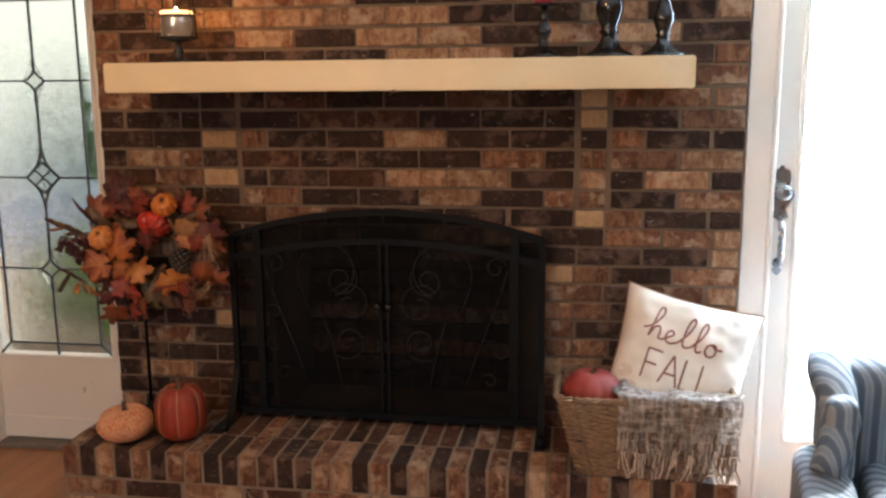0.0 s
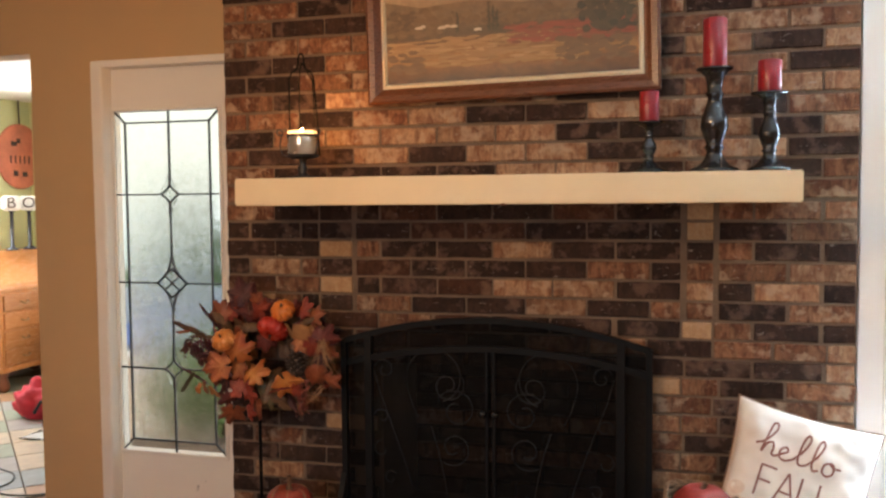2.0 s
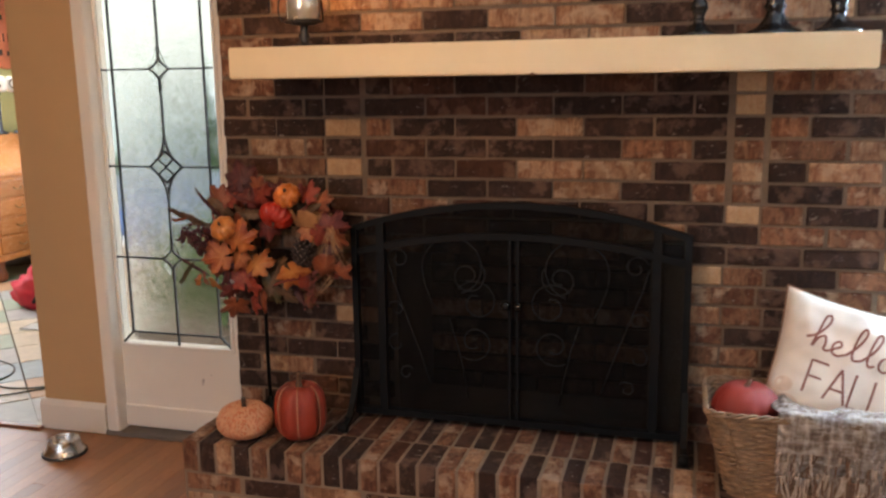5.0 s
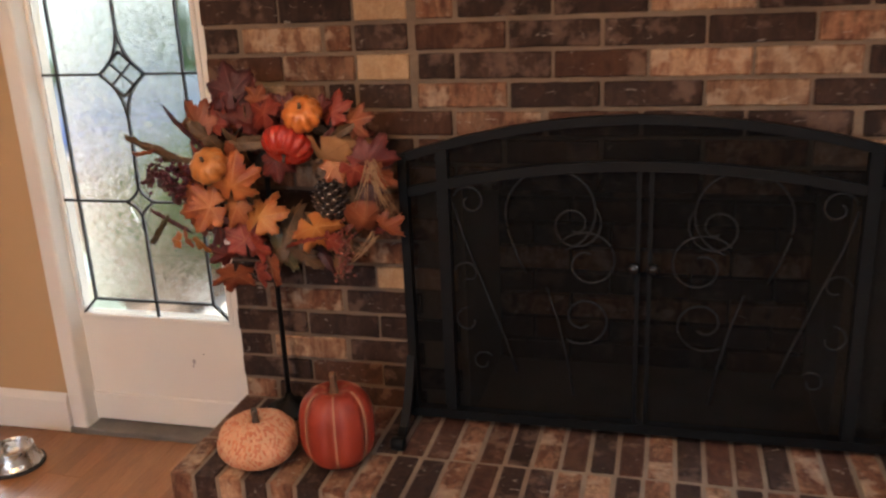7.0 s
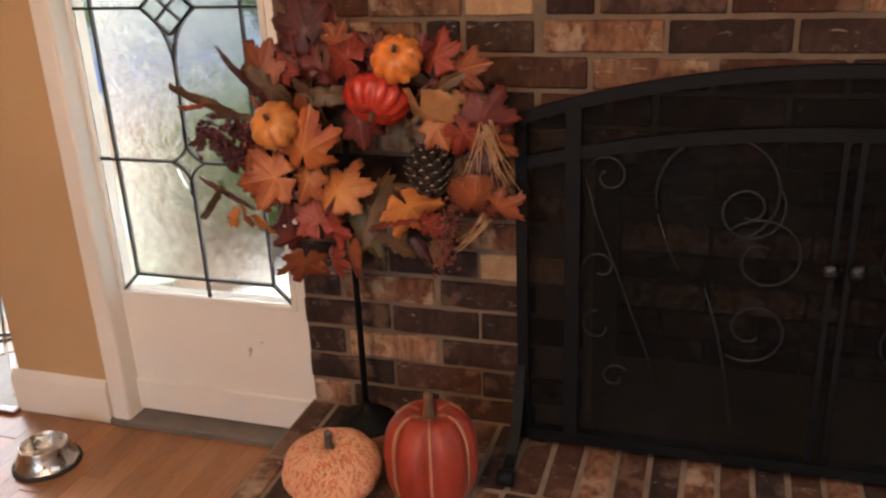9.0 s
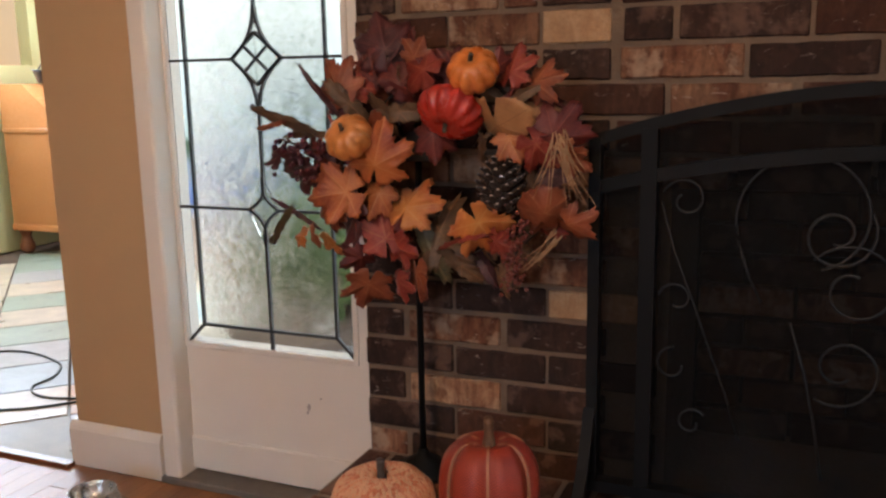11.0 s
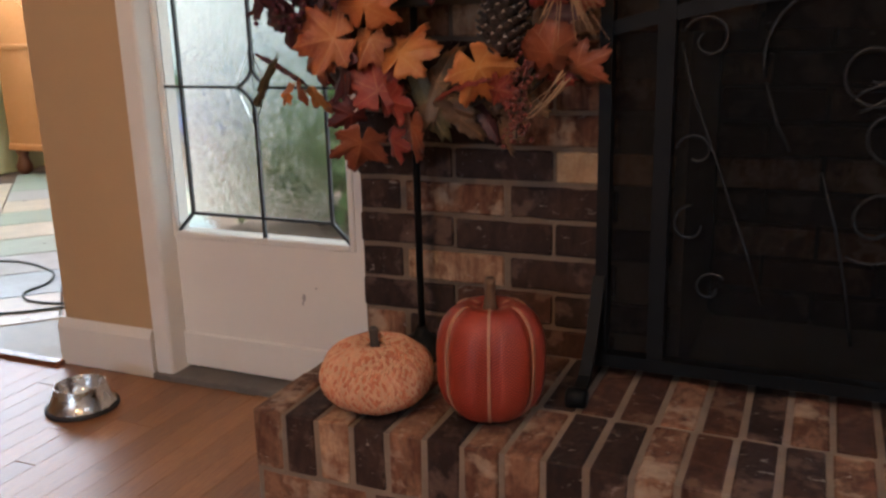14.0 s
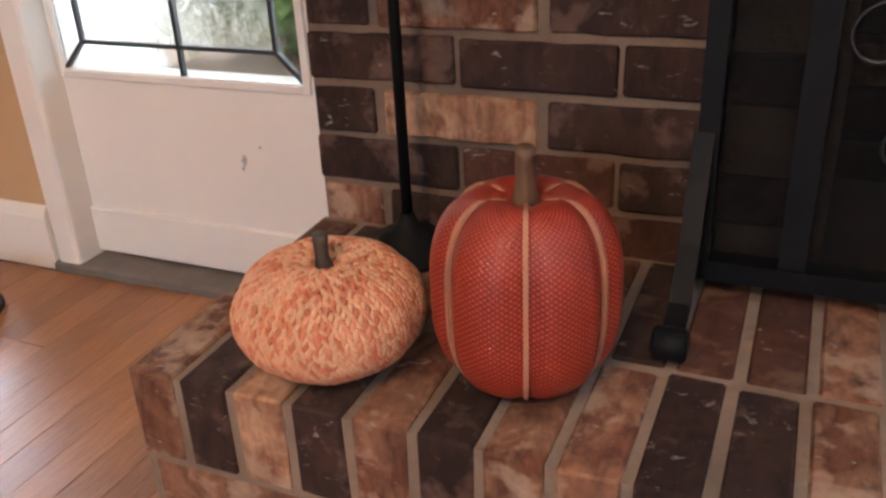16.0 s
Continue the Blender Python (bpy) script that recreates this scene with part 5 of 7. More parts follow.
for ang, L_, off in ((0, 2 * hw, -hh), (180, 2 * hw, -hh), (90, 2 * hh, -hw), (270, 2 * hh, -hw)):
    bm = frame_bar(L_, fw, 0.020, 0.012)
    bm.transform(Matrix.Rotation(radians(ang), 4, 'Y') @ Matrix.Translation((0, 0, off)))
    part("frame_side", bm, FRAME_WOOD, picture)
LINER = plain("cream_liner", (0.68, 0.60, 0.44), 0.7, var=0.06, scale=30).m
iw, ih = hw - fw, hh - fw
for ang, L_, off in ((0, 2 * iw, -ih), (180, 2 * iw, -ih), (90, 2 * ih, -iw), (270, 2 * ih, -iw)):
    bm = frame_bar(L_, 0.016, 0.008, 0.008)
    bm.transform(Matrix.Rotation(radians(ang), 4, 'Y') @ Matrix.Translation((0, 0, off)))
    part("liner", bm, LINER, picture, "cream inner liner")
cw, ch = iw - 0.014, ih - 0.014
PNT = Mat("painted_landscape", 0.45)
tc = PNT.node("ShaderNodeTexCoord")
sep = PNT.node("ShaderNodeSeparateXYZ")
PNT.link(tc.outputs["Object"], sep.inputs[0])
pw_ = PNT.noise(PNT.coords(scale=(1, 1, 2.2)), 14, 5, 0.6, 0.5)
add = PNT.node("ShaderNodeMath")
add.operation = 'MULTIPLY_ADD'
add.inputs[1].default_value, add.inputs[2].default_value = 1.0 / (2 * ch), 0.5
PNT.link(sep.outputs[2], add.inputs[0])
add2 = PNT.node("ShaderNodeMath")
add2.operation = 'MULTIPLY_ADD'
add2.inputs[1].default_value = 0.20
PNT.link(pw_, add2.inputs[0])
PNT.link(add.outputs[0], add2.inputs[2])
base = PNT.ramp(add2.outputs[0], [(0.10, lin(0.07, 0.035, 0.014)), (0.24, lin(0.22, 0.10, 0.032)), (0.34, lin(0.40, 0.20, 0.065)), (0.46, lin(0.20, 0.10, 0.04)), (0.58, lin(0.11, 0.07, 0.03)), (0.72, lin(0.20, 0.125, 0.062)), (0.86, lin(0.36, 0.235, 0.12)), (1.0, lin(0.46, 0.32, 0.18))])
PNT.colour(PNT.mix(0.4, base, PNT.ramp(PNT.noise(PNT.coords(), 60, 4), [(0.3, 0.5), (0.7, 1.0)]), 'MULTIPLY'))
PNT.bump(PNT.noise(PNT.coords(), 180, 3), 0.25, 0.001)
part("canvas", box(-cw, cw, -0.004, 0.004, -ch, ch), PNT.m, picture, "hazy countryside painting")


def dab(name, outline, mat, lift, label=""):
    bm = prism(outline, 0.0008)
    bm.transform(Matrix.Translation((0, -0.0052 - lift, 0)))
    part(name, bm, mat, picture, label)


def brushed(name, tones):
    """Paint whose dabs differ a little from one another."""
    k = Mat(name, 0.5)
    gi_ = k.node("ShaderNodeNewGeometry")
    k.colour(k.ramp(gi_.outputs["Random Per Island"], [(i / (len(tones) - 1), lin(*t)) for i, t in enumerate(tones)]))
    return k.m


def dabs(name, places, mat, lift):
    """Many small brush marks as one painted part: centre, half width and half height of each."""
    bm = bmesh.new()
    for i, (x0, z0, w, h) in enumerate(places):
        if abs(x0) + w > cw - .001 or abs(z0) + h > ch - .001:
            continue
        ring = [(x0 + w * (0.75 + 0.35 * random.random()) * math.cos(t), z0 + h * (0.75 + 0.35 * random.random()) * math.sin(t)) for t in (2 * math.pi * q / 9 for q in range(9))]
        bm.faces.new([bm.verts.new((x, -0.0046 - lift - 0.000004 * i, z)) for x, z in reversed(ring)])
    tagged(part(name, bm, mat, picture), kind="stuff")


random.seed(3)
RND = random.uniform
dab("painted_ridge", [(-cw + .002, .05), (cw - .002, .045), (cw - .002, .075), (.2, .092), (.05, .080), (-.12, .100), (-.3, .088), (-cw + .002, .115)], plain("painted_hills", (0.20, 0.125, 0.062), 0.5, var=0.35, scale=20).m, 0.0001)
dabs("painted_hillside", [(RND(-cw, -.22), RND(-.01, .085) * (1 if i % 3 else .6), RND(.008, .022), RND(.004, .010)) for i in range(130)], brushed("painted_brown_hillside", [(0.13, 0.075, 0.032), (0.20, 0.12, 0.055), (0.16, 0.095, 0.04)]), 0.0012)
dabs("painted_woodland", [(RND(-.22, cw), .018 + RND(0, .042), RND(.006, .016), RND(.004, .012)) for i in range(190)], brushed("painted_hazy_woods", [(0.12, 0.072, 0.032), (0.20, 0.120, 0.055), (0.16, 0.092, 0.040)]), 0.0012)
dabs("painted_field", [(RND(.01, cw), -.022 + RND(-.030, .030), RND(.010, .034), RND(.0025, .006)) for i in range(240)], brushed("painted_red_field", [(0.17, 0.060, 0.030), (0.30, 0.075, 0.040), (0.22, 0.095, 0.045), (0.27, 0.060, 0.034)]), 0.0022)
dabs("painted_meadow", [(RND(-cw, .25), RND(-.115, -.020), RND(.015, .050), RND(.0025, .007)) for i in range(260)], brushed("painted_gold_meadow", [(0.24, 0.13, 0.05), (0.40, 0.23, 0.09), (0.30, 0.16, 0.06), (0.46, 0.28, 0.12)]), 0.0018)
dabs("painted_scrub", [(RND(.16, cw), RND(-.13, -.05), RND(.012, .030), RND(.005, .012)) for i in range(90)] + [(RND(-cw, -.30), RND(-.13, -.06), RND(.012, .030), RND(.005, .010)) for i in range(50)], brushed("painted_dark_scrub", [(0.13, 0.080, 0.038), (0.20, 0.115, 0.05), (0.16, 0.088, 0.04)]), 0.0036)
TREE = brushed("painted_dark_trees", [(0.050, 0.040, 0.020), (0.10, 0.075, 0.036), (0.07, 0.052, 0.026)])
dabs("painted_tree", [(.325 + RND(-1, 1) * .085 * (1 - .3 * RND(0, 1)), .060 + RND(-1, 1) * .085, RND(.008, .022), RND(.006, .016)) for i in range(150)], TREE, 0.0046)
dabs("painted_bush", [(-.37 + RND(-1, 1) * .05, .045 + RND(-1, 1) * .030, RND(.006, .016), RND(.005, .010)) for i in range(60)], brushed("painted_umber_bush", [(0.10, 0.06, 0.028), (0.15, 0.09, 0.04)]), 0.0036)
for x0, z1 in ((-.17, .070), (-.062, .098), (-.047, .080), (-.035, .066)):
    dabs("painted_cypress", [(x0 + RND(-.003, .003), z, .0055 * (1.15 - (z + .005) / (z1 + .03)) + .001, .006) for z in (q * .004 - .004 for q in range(int(z1 / .004)))], TREE, 0.0042)
HOUSE = plain("painted_pale_house", (0.62, 0.50, 0.36), 0.5, var=0.1).m
for x0, z0, w in ((-.305, .020, .014), (-.290, .024, .008), (-.225, .016, .013), (-.205, .020, .010), (-.182, .018, .012), (-.100, .002, .013)):
    dab("painted_house", [(x0 - w, z0 - .005), (x0 + w, z0 - .005), (x0 + w, z0 + .001), (x0 + w * .2, z0 + .005), (x0 - w, z0 + .002)], HOUSE, 0.0046)

# ---- basket with cushion, throw and pumpkin on the hearth's end ----
BX, BY, BZ = 0.185, 2.905, HEARTH_Z
basket = empty("basket", (BX, BY, BZ), "tapered rectangular woven seagrass basket on the hearth", "basket")
random.seed(12)
BW0, BW1, BD0, BD1, BH = 0.192, 0.252, 0.118, 0.148, 0.238


def rr_point(t, hw_, hd_, r=0.045):
    """A point on a rounded rectangle, t from 0 to 1."""
    per = [(2 * (hw_ - r), 'x', -1), (math.pi / 2 * r, 'c', 0), (2 * (hd_ - r), 'y', 1), (math.pi / 2 * r, 'c', 1), (2 * (hw_ - r), 'x', 1), (math.pi / 2 * r, 'c', 2), (2 * (hd_ - r), 'y', -1), (math.pi / 2 * r, 'c', 3)]
    tot = sum(p[0] for p in per)
    s = (t % 1) * tot
    for L_, kind, q in per:
        if s <= L_:
            break
        s -= L_
    if kind == 'x':
        return (-(hw_ - r) + s, -hd_) if q < 0 else ((hw_ - r) - s, hd_)
    if kind == 'y':
        return (hw_, -(hd_ - r) + s) if q > 0 else (-hw_, (hd_ - r) - s)
    cxs, cys = ((hw_ - r), (hw_ - r), -(hw_ - r), -(hw_ - r)), (-(hd_ - r), (hd_ - r), (hd_ - r), -(hd_ - r))
    a = -math.pi / 2 + q * math.pi / 2 + s / r
    return cxs[q] + r * math.cos(a), cys[q] + r * math.sin(a)


GRASS_STRAND = plain("seagrass_strand", (0.205, 0.130, 0.076), 0.8, var=0.6, scale=38, bump=0.6, fine=160, vary=9.0).m
NS, ROWS_ = 120, 30
for j in range(ROWS_):
    f = (j + 0.5) / ROWS_
    hw_, hd_ = BW0 + (BW1 - BW0) * f, BD0 + (BD1 - BD0) * f
    pts = []
    for i in range(NS + 1):
        x, y = rr_point(i / NS, hw_, hd_)
        k = 1 + 0.016 * math.sin(i * math.pi / 2.5 + (j % 2) * math.pi) + random.uniform(-.009, .009)
        pts.append((x * k, y * (k + 0.006), BH * f + random.uniform(-.0022, .0022) - 0.006 * math.cos(2 * math.pi * i / NS * 2) * f))
    part("strand", tube(pts, 0.0046 + 0.0012 * random.random(), 6), GRASS_STRAND, basket, smooth=True)
for i in range(48):
    x0, y0 = rr_point(i / 48, BW0 - .003, BD0 - .003)
    x1, y1 = rr_point(i / 48, BW1 - .003, BD1 - .003)
    part("stake", tube([(x0, y0, 0), (x1, y1, BH)], 0.003, 6), GRASS_STRAND, basket)
for k in range(3):
    pts = [(*rr_point(i / NS, BW1 + 0.004, BD1 + 0.004), BH + 0.004) for i in range(NS + 1)]
    pts = [(x + 0.0045 * math.cos(i * 0.9 + k * 2.1), y + 0.0045 * math.sin(i * 0.9 + k * 2.1), z + 0.0055 * math.sin(i * 0.9 + k * 2.1 + 1)) for i, (x, y, z) in enumerate(pts)]
    part("rim_strand", tube(pts, 0.005, 6), GRASS_STRAND, basket, "thicker braided rim", True)
part("bottom", box(-BW0 + .01, BW0 - .01, -BD0 + .01, BD0 - .01, 0, 0.008, 0.002), GRASS_STRAND, basket)

cloth_pumpkin("red_pumpkin", (0.034, 2.868, BZ + 0.150), 0.090, 0.150, BURLAP_RED, None, "small red burlap pumpkin nestled in the basket", stem=(0.02, 0.007), spin=20)
blanket_fill = empty("folded_blanket", (BX, BY, BZ + 0.01), "folded grey-brown blanket filling the basket", "blanket")

# cushion
PS = 0.208
PIL = Mat("cream_canvas", 0.85)
pn = PIL.noise(PIL.coords(), 6, 3)
PIL.colour(PIL.ramp(pn, [(0.3, lin(0.66, 0.58, 0.50)), (0.7, lin(0.78, 0.71, 0.63))]))
PIL.bump(PIL.noise(PIL.coords(), 420, 3), 0.25, 0.0008)
cushion = empty("cushion", (0.300, 2.985, 0.560), "cream canvas cushion lettered hello fall, leaning in the basket", "cushion")
cushion.matrix_basis = Matrix.Translation((0.300, 2.985, 0.560)) @ Matrix.Rotation(radians(14.5), 4, 'Y') @ Matrix.Rotation(radians(-20), 4, 'X') @ Matrix.Rotation(radians(-4), 4, 'Z')


def puff(u, v):
    """Half thickness of the cushion at u, v from -1 to 1."""
    e = max(0.0, (1 - u ** 4)) ** 0.55 * max(0.0, (1 - v ** 4)) ** 0.55
    w = 0.013 * noise.noise((u * 2.3, v * 2.3, 4)) + 0.007 * noise.noise((u * 5, v * 5, 8)) + 0.007 * noise.noise((u * 1.5 + v * 4, v * 1.2, 2)) * abs(u * v)
    crease = 0.010 * math.sin(9 * (u + 0.35 * v) + 3 * noise.noise((u * 2, v * 2, 1))) * max(0.0, v) ** 1.5 * (1 - abs(u)) + 0.008 * math.sin(11 * (v - 0.5 * u)) * max(0.0, u) ** 2 * (1 - v * v)
    return 0.082 * e + (w + crease) * min(1, e * 2)


def outline_uv(u, v):
    k = 1.01 - 0.085 * (1 - abs(v) ** 2) * abs(u) ** 3, 1.01 - 0.085 * (1 - abs(u) ** 2) * abs(v) ** 3
    return u * PS * k[0], v * PS * k[1]


bm = bmesh.new()
NG = 44
for s in (-1, 1):
    g = [[None] * (NG + 1) for _ in range(NG + 1)]
    for i in range(NG + 1):
        for j in range(NG + 1):
            u, v = -1 + 2 * i / NG, -1 + 2 * j / NG
            x, z = outline_uv(u, v)
            g[i][j] = bm.verts.new((x, s * puff(u, v), z))
    for i in range(NG):
        for j in range(NG):
            q = (g[i][j], g[i + 1][j], g[i + 1][j + 1], g[i][j + 1])
            bm.faces.new(q if s < 0 else q[::-1])
bmesh.ops.remove_doubles(bm, verts=bm.verts[:], dist=0.0006)
part("cover", bm, PIL.m, cushion, smooth=True)
edge = []
for a, b, c, d in ((-1, -1, 1, -1), (1, -1, 1, 1), (1, 1, -1, 1), (-1, 1, -1, -1)):
    edge += [(*outline_uv(a + (c - a) * i / 16, b + (d - b) * i / 16),) for i in range(16)]
edge.append(edge[0])
part("piping", tube([(x, 0, z) for x, z in edge], 0.004, 6), plain("brown_piping", (0.22, 0.13, 0.085), 0.8).m, cushion, "dark piped edge", True)
INK = plain("rust_brown_ink", (0.26, 0.105, 0.085), 0.8, var=0.15).m


def smooth_line(p, n=7):
    """A Catmull-Rom line through points."""
    out = []
    q = [p[0]] + list(p) + [p[-1]]
    for a, b, c, d in zip(q, q[1:], q[2:], q[3:]):
        for i in range(n):
            t = i / n
            out.append(tuple(0.5 * (2 * b[k] + (c[k] - a[k]) * t + (2 * a[k] - 5 * b[k] + 4 * c[k] - d[k]) * t * t + (3 * b[k] - a[k] - 3 * c[k] + d[k]) * t ** 3) for k in (0, 1)))
    out.append(tuple(p[-1]))
    return out


def inked(line, w=0.0062):
    pts = []
    for x, z in line:
        u, v = max(-.98, min(.98, x / PS)), max(-.98, min(.98, z / PS))
        X, Z = outline_uv(u, v)
        pts.append((X, -puff(u, v) - 0.0012, Z))
    part("lettering", bar(pts, w, 0.0016), INK, cushion, "rust brown lettering")


def at(ox, oz, s, pts):
    """Pen strokes at a place on the cushion, the line of writing sloping down a little."""
    return [lean(ox + x * s, oz + z * s * 1.16) for x, z in pts]


def lean(x, z, deg=-7.0, px=-0.02, pz=0.0):
    c, q = math.cos(radians(deg)), math.sin(radians(deg))
    return px + (x - px) * c - (z - pz) * q, pz + (x - px) * q + (z - pz) * c


S_ = 0.056
hx0, hz0 = -0.132, 0.042
inked(smooth_line(at(hx0, hz0, S_, [(-.25, .28), (.2, .55), (.55, 1.15), (.52, 1.5), (.32, 1.42), (.22, .8), (.12, 0), (.30, .42), (.55, .55), (.66, .30), (.66, .05), (.85, .0)])))
inked(smooth_line(at(hx0 + .047, hz0, S_, [(0, 0), (.30, .22), (.55, .42), (.42, .58), (.20, .40), (.22, .08), (.50, -.02), (.85, .15)])))
inked(smooth_line(at(hx0 + .095, hz0 + .003, S_, [(0, .1), (.35, .60), (.55, 1.20), (.42, 1.45), (.26, 1.10), (.22, .30), (.36, 0), (.70, .10)])))
inked(smooth_line(at(hx0 + .134, hz0 + .003, S_, [(0, .1), (.35, .60), (.55, 1.20), (.42, 1.45), (.26, 1.10), (.22, .30), (.36, 0), (.60, .10)])))
inked(smooth_line(at(hx0 + .172, hz0 + .003, S_, [(.42, .62), (.12, .45), (.10, .12), (.36, 0), (.62, .20), (.55, .55), (.36, .58), (.60, .45), (.95, .50)])))
for ox, strokes in ((-.108, [[(0, 0), (0, 1.0)], [(0, 1.0), (.62, 1.0)], [(0, .52), (.50, .52)]]), (-.055, [[(0, 0), (.36, 1.0)], [(.36, 1.0), (.75, 0)], [(.16, .36), (.58, .36)]]),
                    (.008, [[(0, 1.0), (0, 0)], [(0, 0), (.5, 0)]]), (.058, [[(0, 1.0), (0, 0)], [(0, 0), (.5, 0)]])):
    for st in strokes:
        inked([lean(ox + (a * (1 - t) + c * t) * .072, -.078 + (b * (1 - t) + d * t) * .090, -4.0) for (a, b), (c, d) in [st] for t in (i / 6 for i in range(7))])
PEACH = plain("faded_peach_print", (0.66, 0.53, 0.43), 0.85, var=0.12, scale=40).m
for px_, pz_, r_ in ((-.165, -.065, .026), (-.145, -.115, .034), (-.10, -.145, .03)):
    bm = bmesh.new()
    ring = []
    for i in range(20):
        a = 2 * math.pi * i / 20
        u, v = (px_ + r_ * math.cos(a)) / PS, (pz_ + r_ * .8 * math.sin(a)) / PS
        X, Z = outline_uv(u, v)
        ring.append(bm.verts.new((X, -puff(u, v) - 0.0012, Z)))
    X, Z = outline_uv(px_ / PS, pz_ / PS)
    c_ = bm.verts.new((X, -puff(px_ / PS, pz_ / PS) - 0.0018, Z))
    for i in range(20):
        bm.faces.new((c_, ring[i], ring[(i + 1) % 20]))
    part("print", bm, PEACH, cushion, "faded peach pumpkin print")

# woven throw over the basket's front
THROW = Mat("grey_brown_boucle", 0.9)
c1 = THROW.coords(scale=(1, 1, 0.22))
c2 = THROW.coords(scale=(0.22, 1, 1))
st1, st2 = THROW.noise(c1, 74, 3, 0.6), THROW.noise(c2, 74, 3, 0.6)
tcol = THROW.mix(0.5, THROW.ramp(st1, [(0.35, lin(0.12, 0.085, 0.065)), (0.5, lin(0.36, 0.29, 0.24)), (0.62, lin(0.74, 0.70, 0.66))]), THROW.ramp(st2, [(0.35, lin(0.16, 0.11, 0.085)), (0.5, lin(0.42, 0.34, 0.28)), (0.63, lin(0.80, 0.76, 0.72))]))
THROW.colour(tcol)
THROW.bump(THROW.mix(0.5, st1, st2), 0.9, 0.006)
throw = empty("throw", (0.27, 2.78, BZ + BH + 0.010), "fringed grey and brown woven throw draped over the basket", "throw")
prof = [(0.11, -0.03), (0.085, -0.012), (0.05, 0.000), (0.02, 0.006), (-0.012, 0.008), (-0.026, 0.004), (-0.030, -0.03), (-0.027, -0.07), (-0.021, -0.115), (-0.014, -0.165)]
bm = bmesh.new()
NU, cols_ = 56, []
for i in range(NU + 1):
    t = i / NU
    x = -0.165 + 0.345 * t
    col_ = []
    for j, (dy, dz) in enumerate(smooth_line(prof, 4)):
        f = j / 36
        wav = 0.014 * noise.noise((t * 7, f * 4, 1)) + 0.006 * noise.noise((t * 30, f * 22, 5))
        bump_ = 0.046 * math.exp(-((t - 0.09) / 0.08) ** 2) * max(0, 1 - f * 2.2)
        wx = 0.006 * noise.noise((t * 5, f * 5, 7)) + (0.02 * (t - .5) if f < .4 else 0)
        col_.append(bm.verts.new((x + wx, dy - 0.004 + wav * (1.0 if f > .4 else 0.5), dz + 0.006 + bump_ + (wav if f < .5 else 0))))
    cols_.append(col_)
for a, b in zip(cols_, cols_[1:]):
    for j in range(len(a) - 1):
        bm.faces.new((a[j], a[j + 1], b[j + 1], b[j]))
ret = bmesh.ops.solidify(bm, geom=bm.faces[:], thickness=0.007)
part("cloth", bm, THROW.m, throw, smooth=True)
random.seed(77)
FR = {c: plain("fringe_" + c, rgb, 0.9, var=0.2, scale=80).m for c, rgb in (("pale", (0.50, 0.42, 0.35)), ("brown", (0.17, 0.105, 0.072)), ("grey", (0.28, 0.235, 0.205)))}
for i in range(130):
    x = -0.160 + 0.330 * i / 129
    z0 = random.choice((-0.090, -0.115, -0.140, -0.155))
    L_ = min(random.uniform(0.055, 0.105), z0 + 0.238)
    sway = random.gauss(0, .012)
    pts = [(x + sway * t * t + random.gauss(0, .0018), -0.032 - random.uniform(0, .006) + 0.014 * t + random.gauss(0, .002), z0 - L_ * t) for t in (0, .25, .5, .75, 1)]
    part("fringe_strand", tube(pts, 0.0030, 5, taper=lambda t: 1.0 - 0.35 * t), FR[random.choice(("pale", "brown", "grey", "pale", "brown"))], throw)
# folds inside the basket, under the cushion
bm = bmesh.new()
g = [[bm.verts.new((-.20 + .40 * i / 20, -.115 + .23 * j / 12, .12 + .025 * noise.noise((i * .3, j * .3, 2)))) for j in range(13)] for i in range(21)]
for i in range(20):
    for j in range(12):
        bm.faces.new((g[i][j], g[i + 1][j], g[i + 1][j + 1], g[i][j + 1]))
bmesh.ops.solidify(bm, geom=bm.faces[:], thickness=0.11)
part("fold", bm, THROW.m, blanket_fill, smooth=True)

# ---- striped wing chair before the door ----
STRIPE = Mat("blue_grey_stripe", 0.85)
tc = STRIPE.node("ShaderNodeTexCoord")
sx = STRIPE.node("ShaderNodeSeparateXYZ")
STRIPE.link(tc.outputs["Object"], sx.inputs[0])
sm = STRIPE.node("ShaderNodeMath")
sm.operation = 'ADD'
STRIPE.link(sx.outputs[0], sm.inputs[0])
STRIPE.link(sx.outputs[1], sm.inputs[1])
sn = STRIPE.node("ShaderNodeMath")
sn.operation = 'PINGPONG'
sn.inputs[1].default_value = 0.019
STRIPE.link(sm.outputs[0], sn.inputs[0])
sv = STRIPE.node("ShaderNodeMath")
sv.operation = 'MULTIPLY'
sv.inputs[1].default_value = 52.0
STRIPE.link(sn.outputs[0], sv.inputs[0])
scol = STRIPE.ramp(sv.outputs[0], [(0.0, lin(0.09, 0.12, 0.165)), (0.42, lin(0.10, 0.135, 0.18)), (0.50, lin(0.24, 0.265, 0.28)), (0.72, lin(0.27, 0.295, 0.31)), (0.78, lin(0.20, 0.24, 0.30))])
STRIPE.colour(STRIPE.mix(0.3, scol, STRIPE.ramp(STRIPE.noise(STRIPE.coords(), 260, 3), [(0.3, 0.6), (0.7, 1.0)]), 'MULTIPLY'))
STRIPE.bump(STRIPE.noise(STRIPE.coords(), 380, 3), 0.3, 0.001)
chair = empty("wing_chair", (0.952, 2.35, 0), "blue-grey and cream striped upholstered wing chair", "armchair")
chair.rotation_euler = (0, 0, radians(-8))
chair.scale = (1, 1, 0.95)


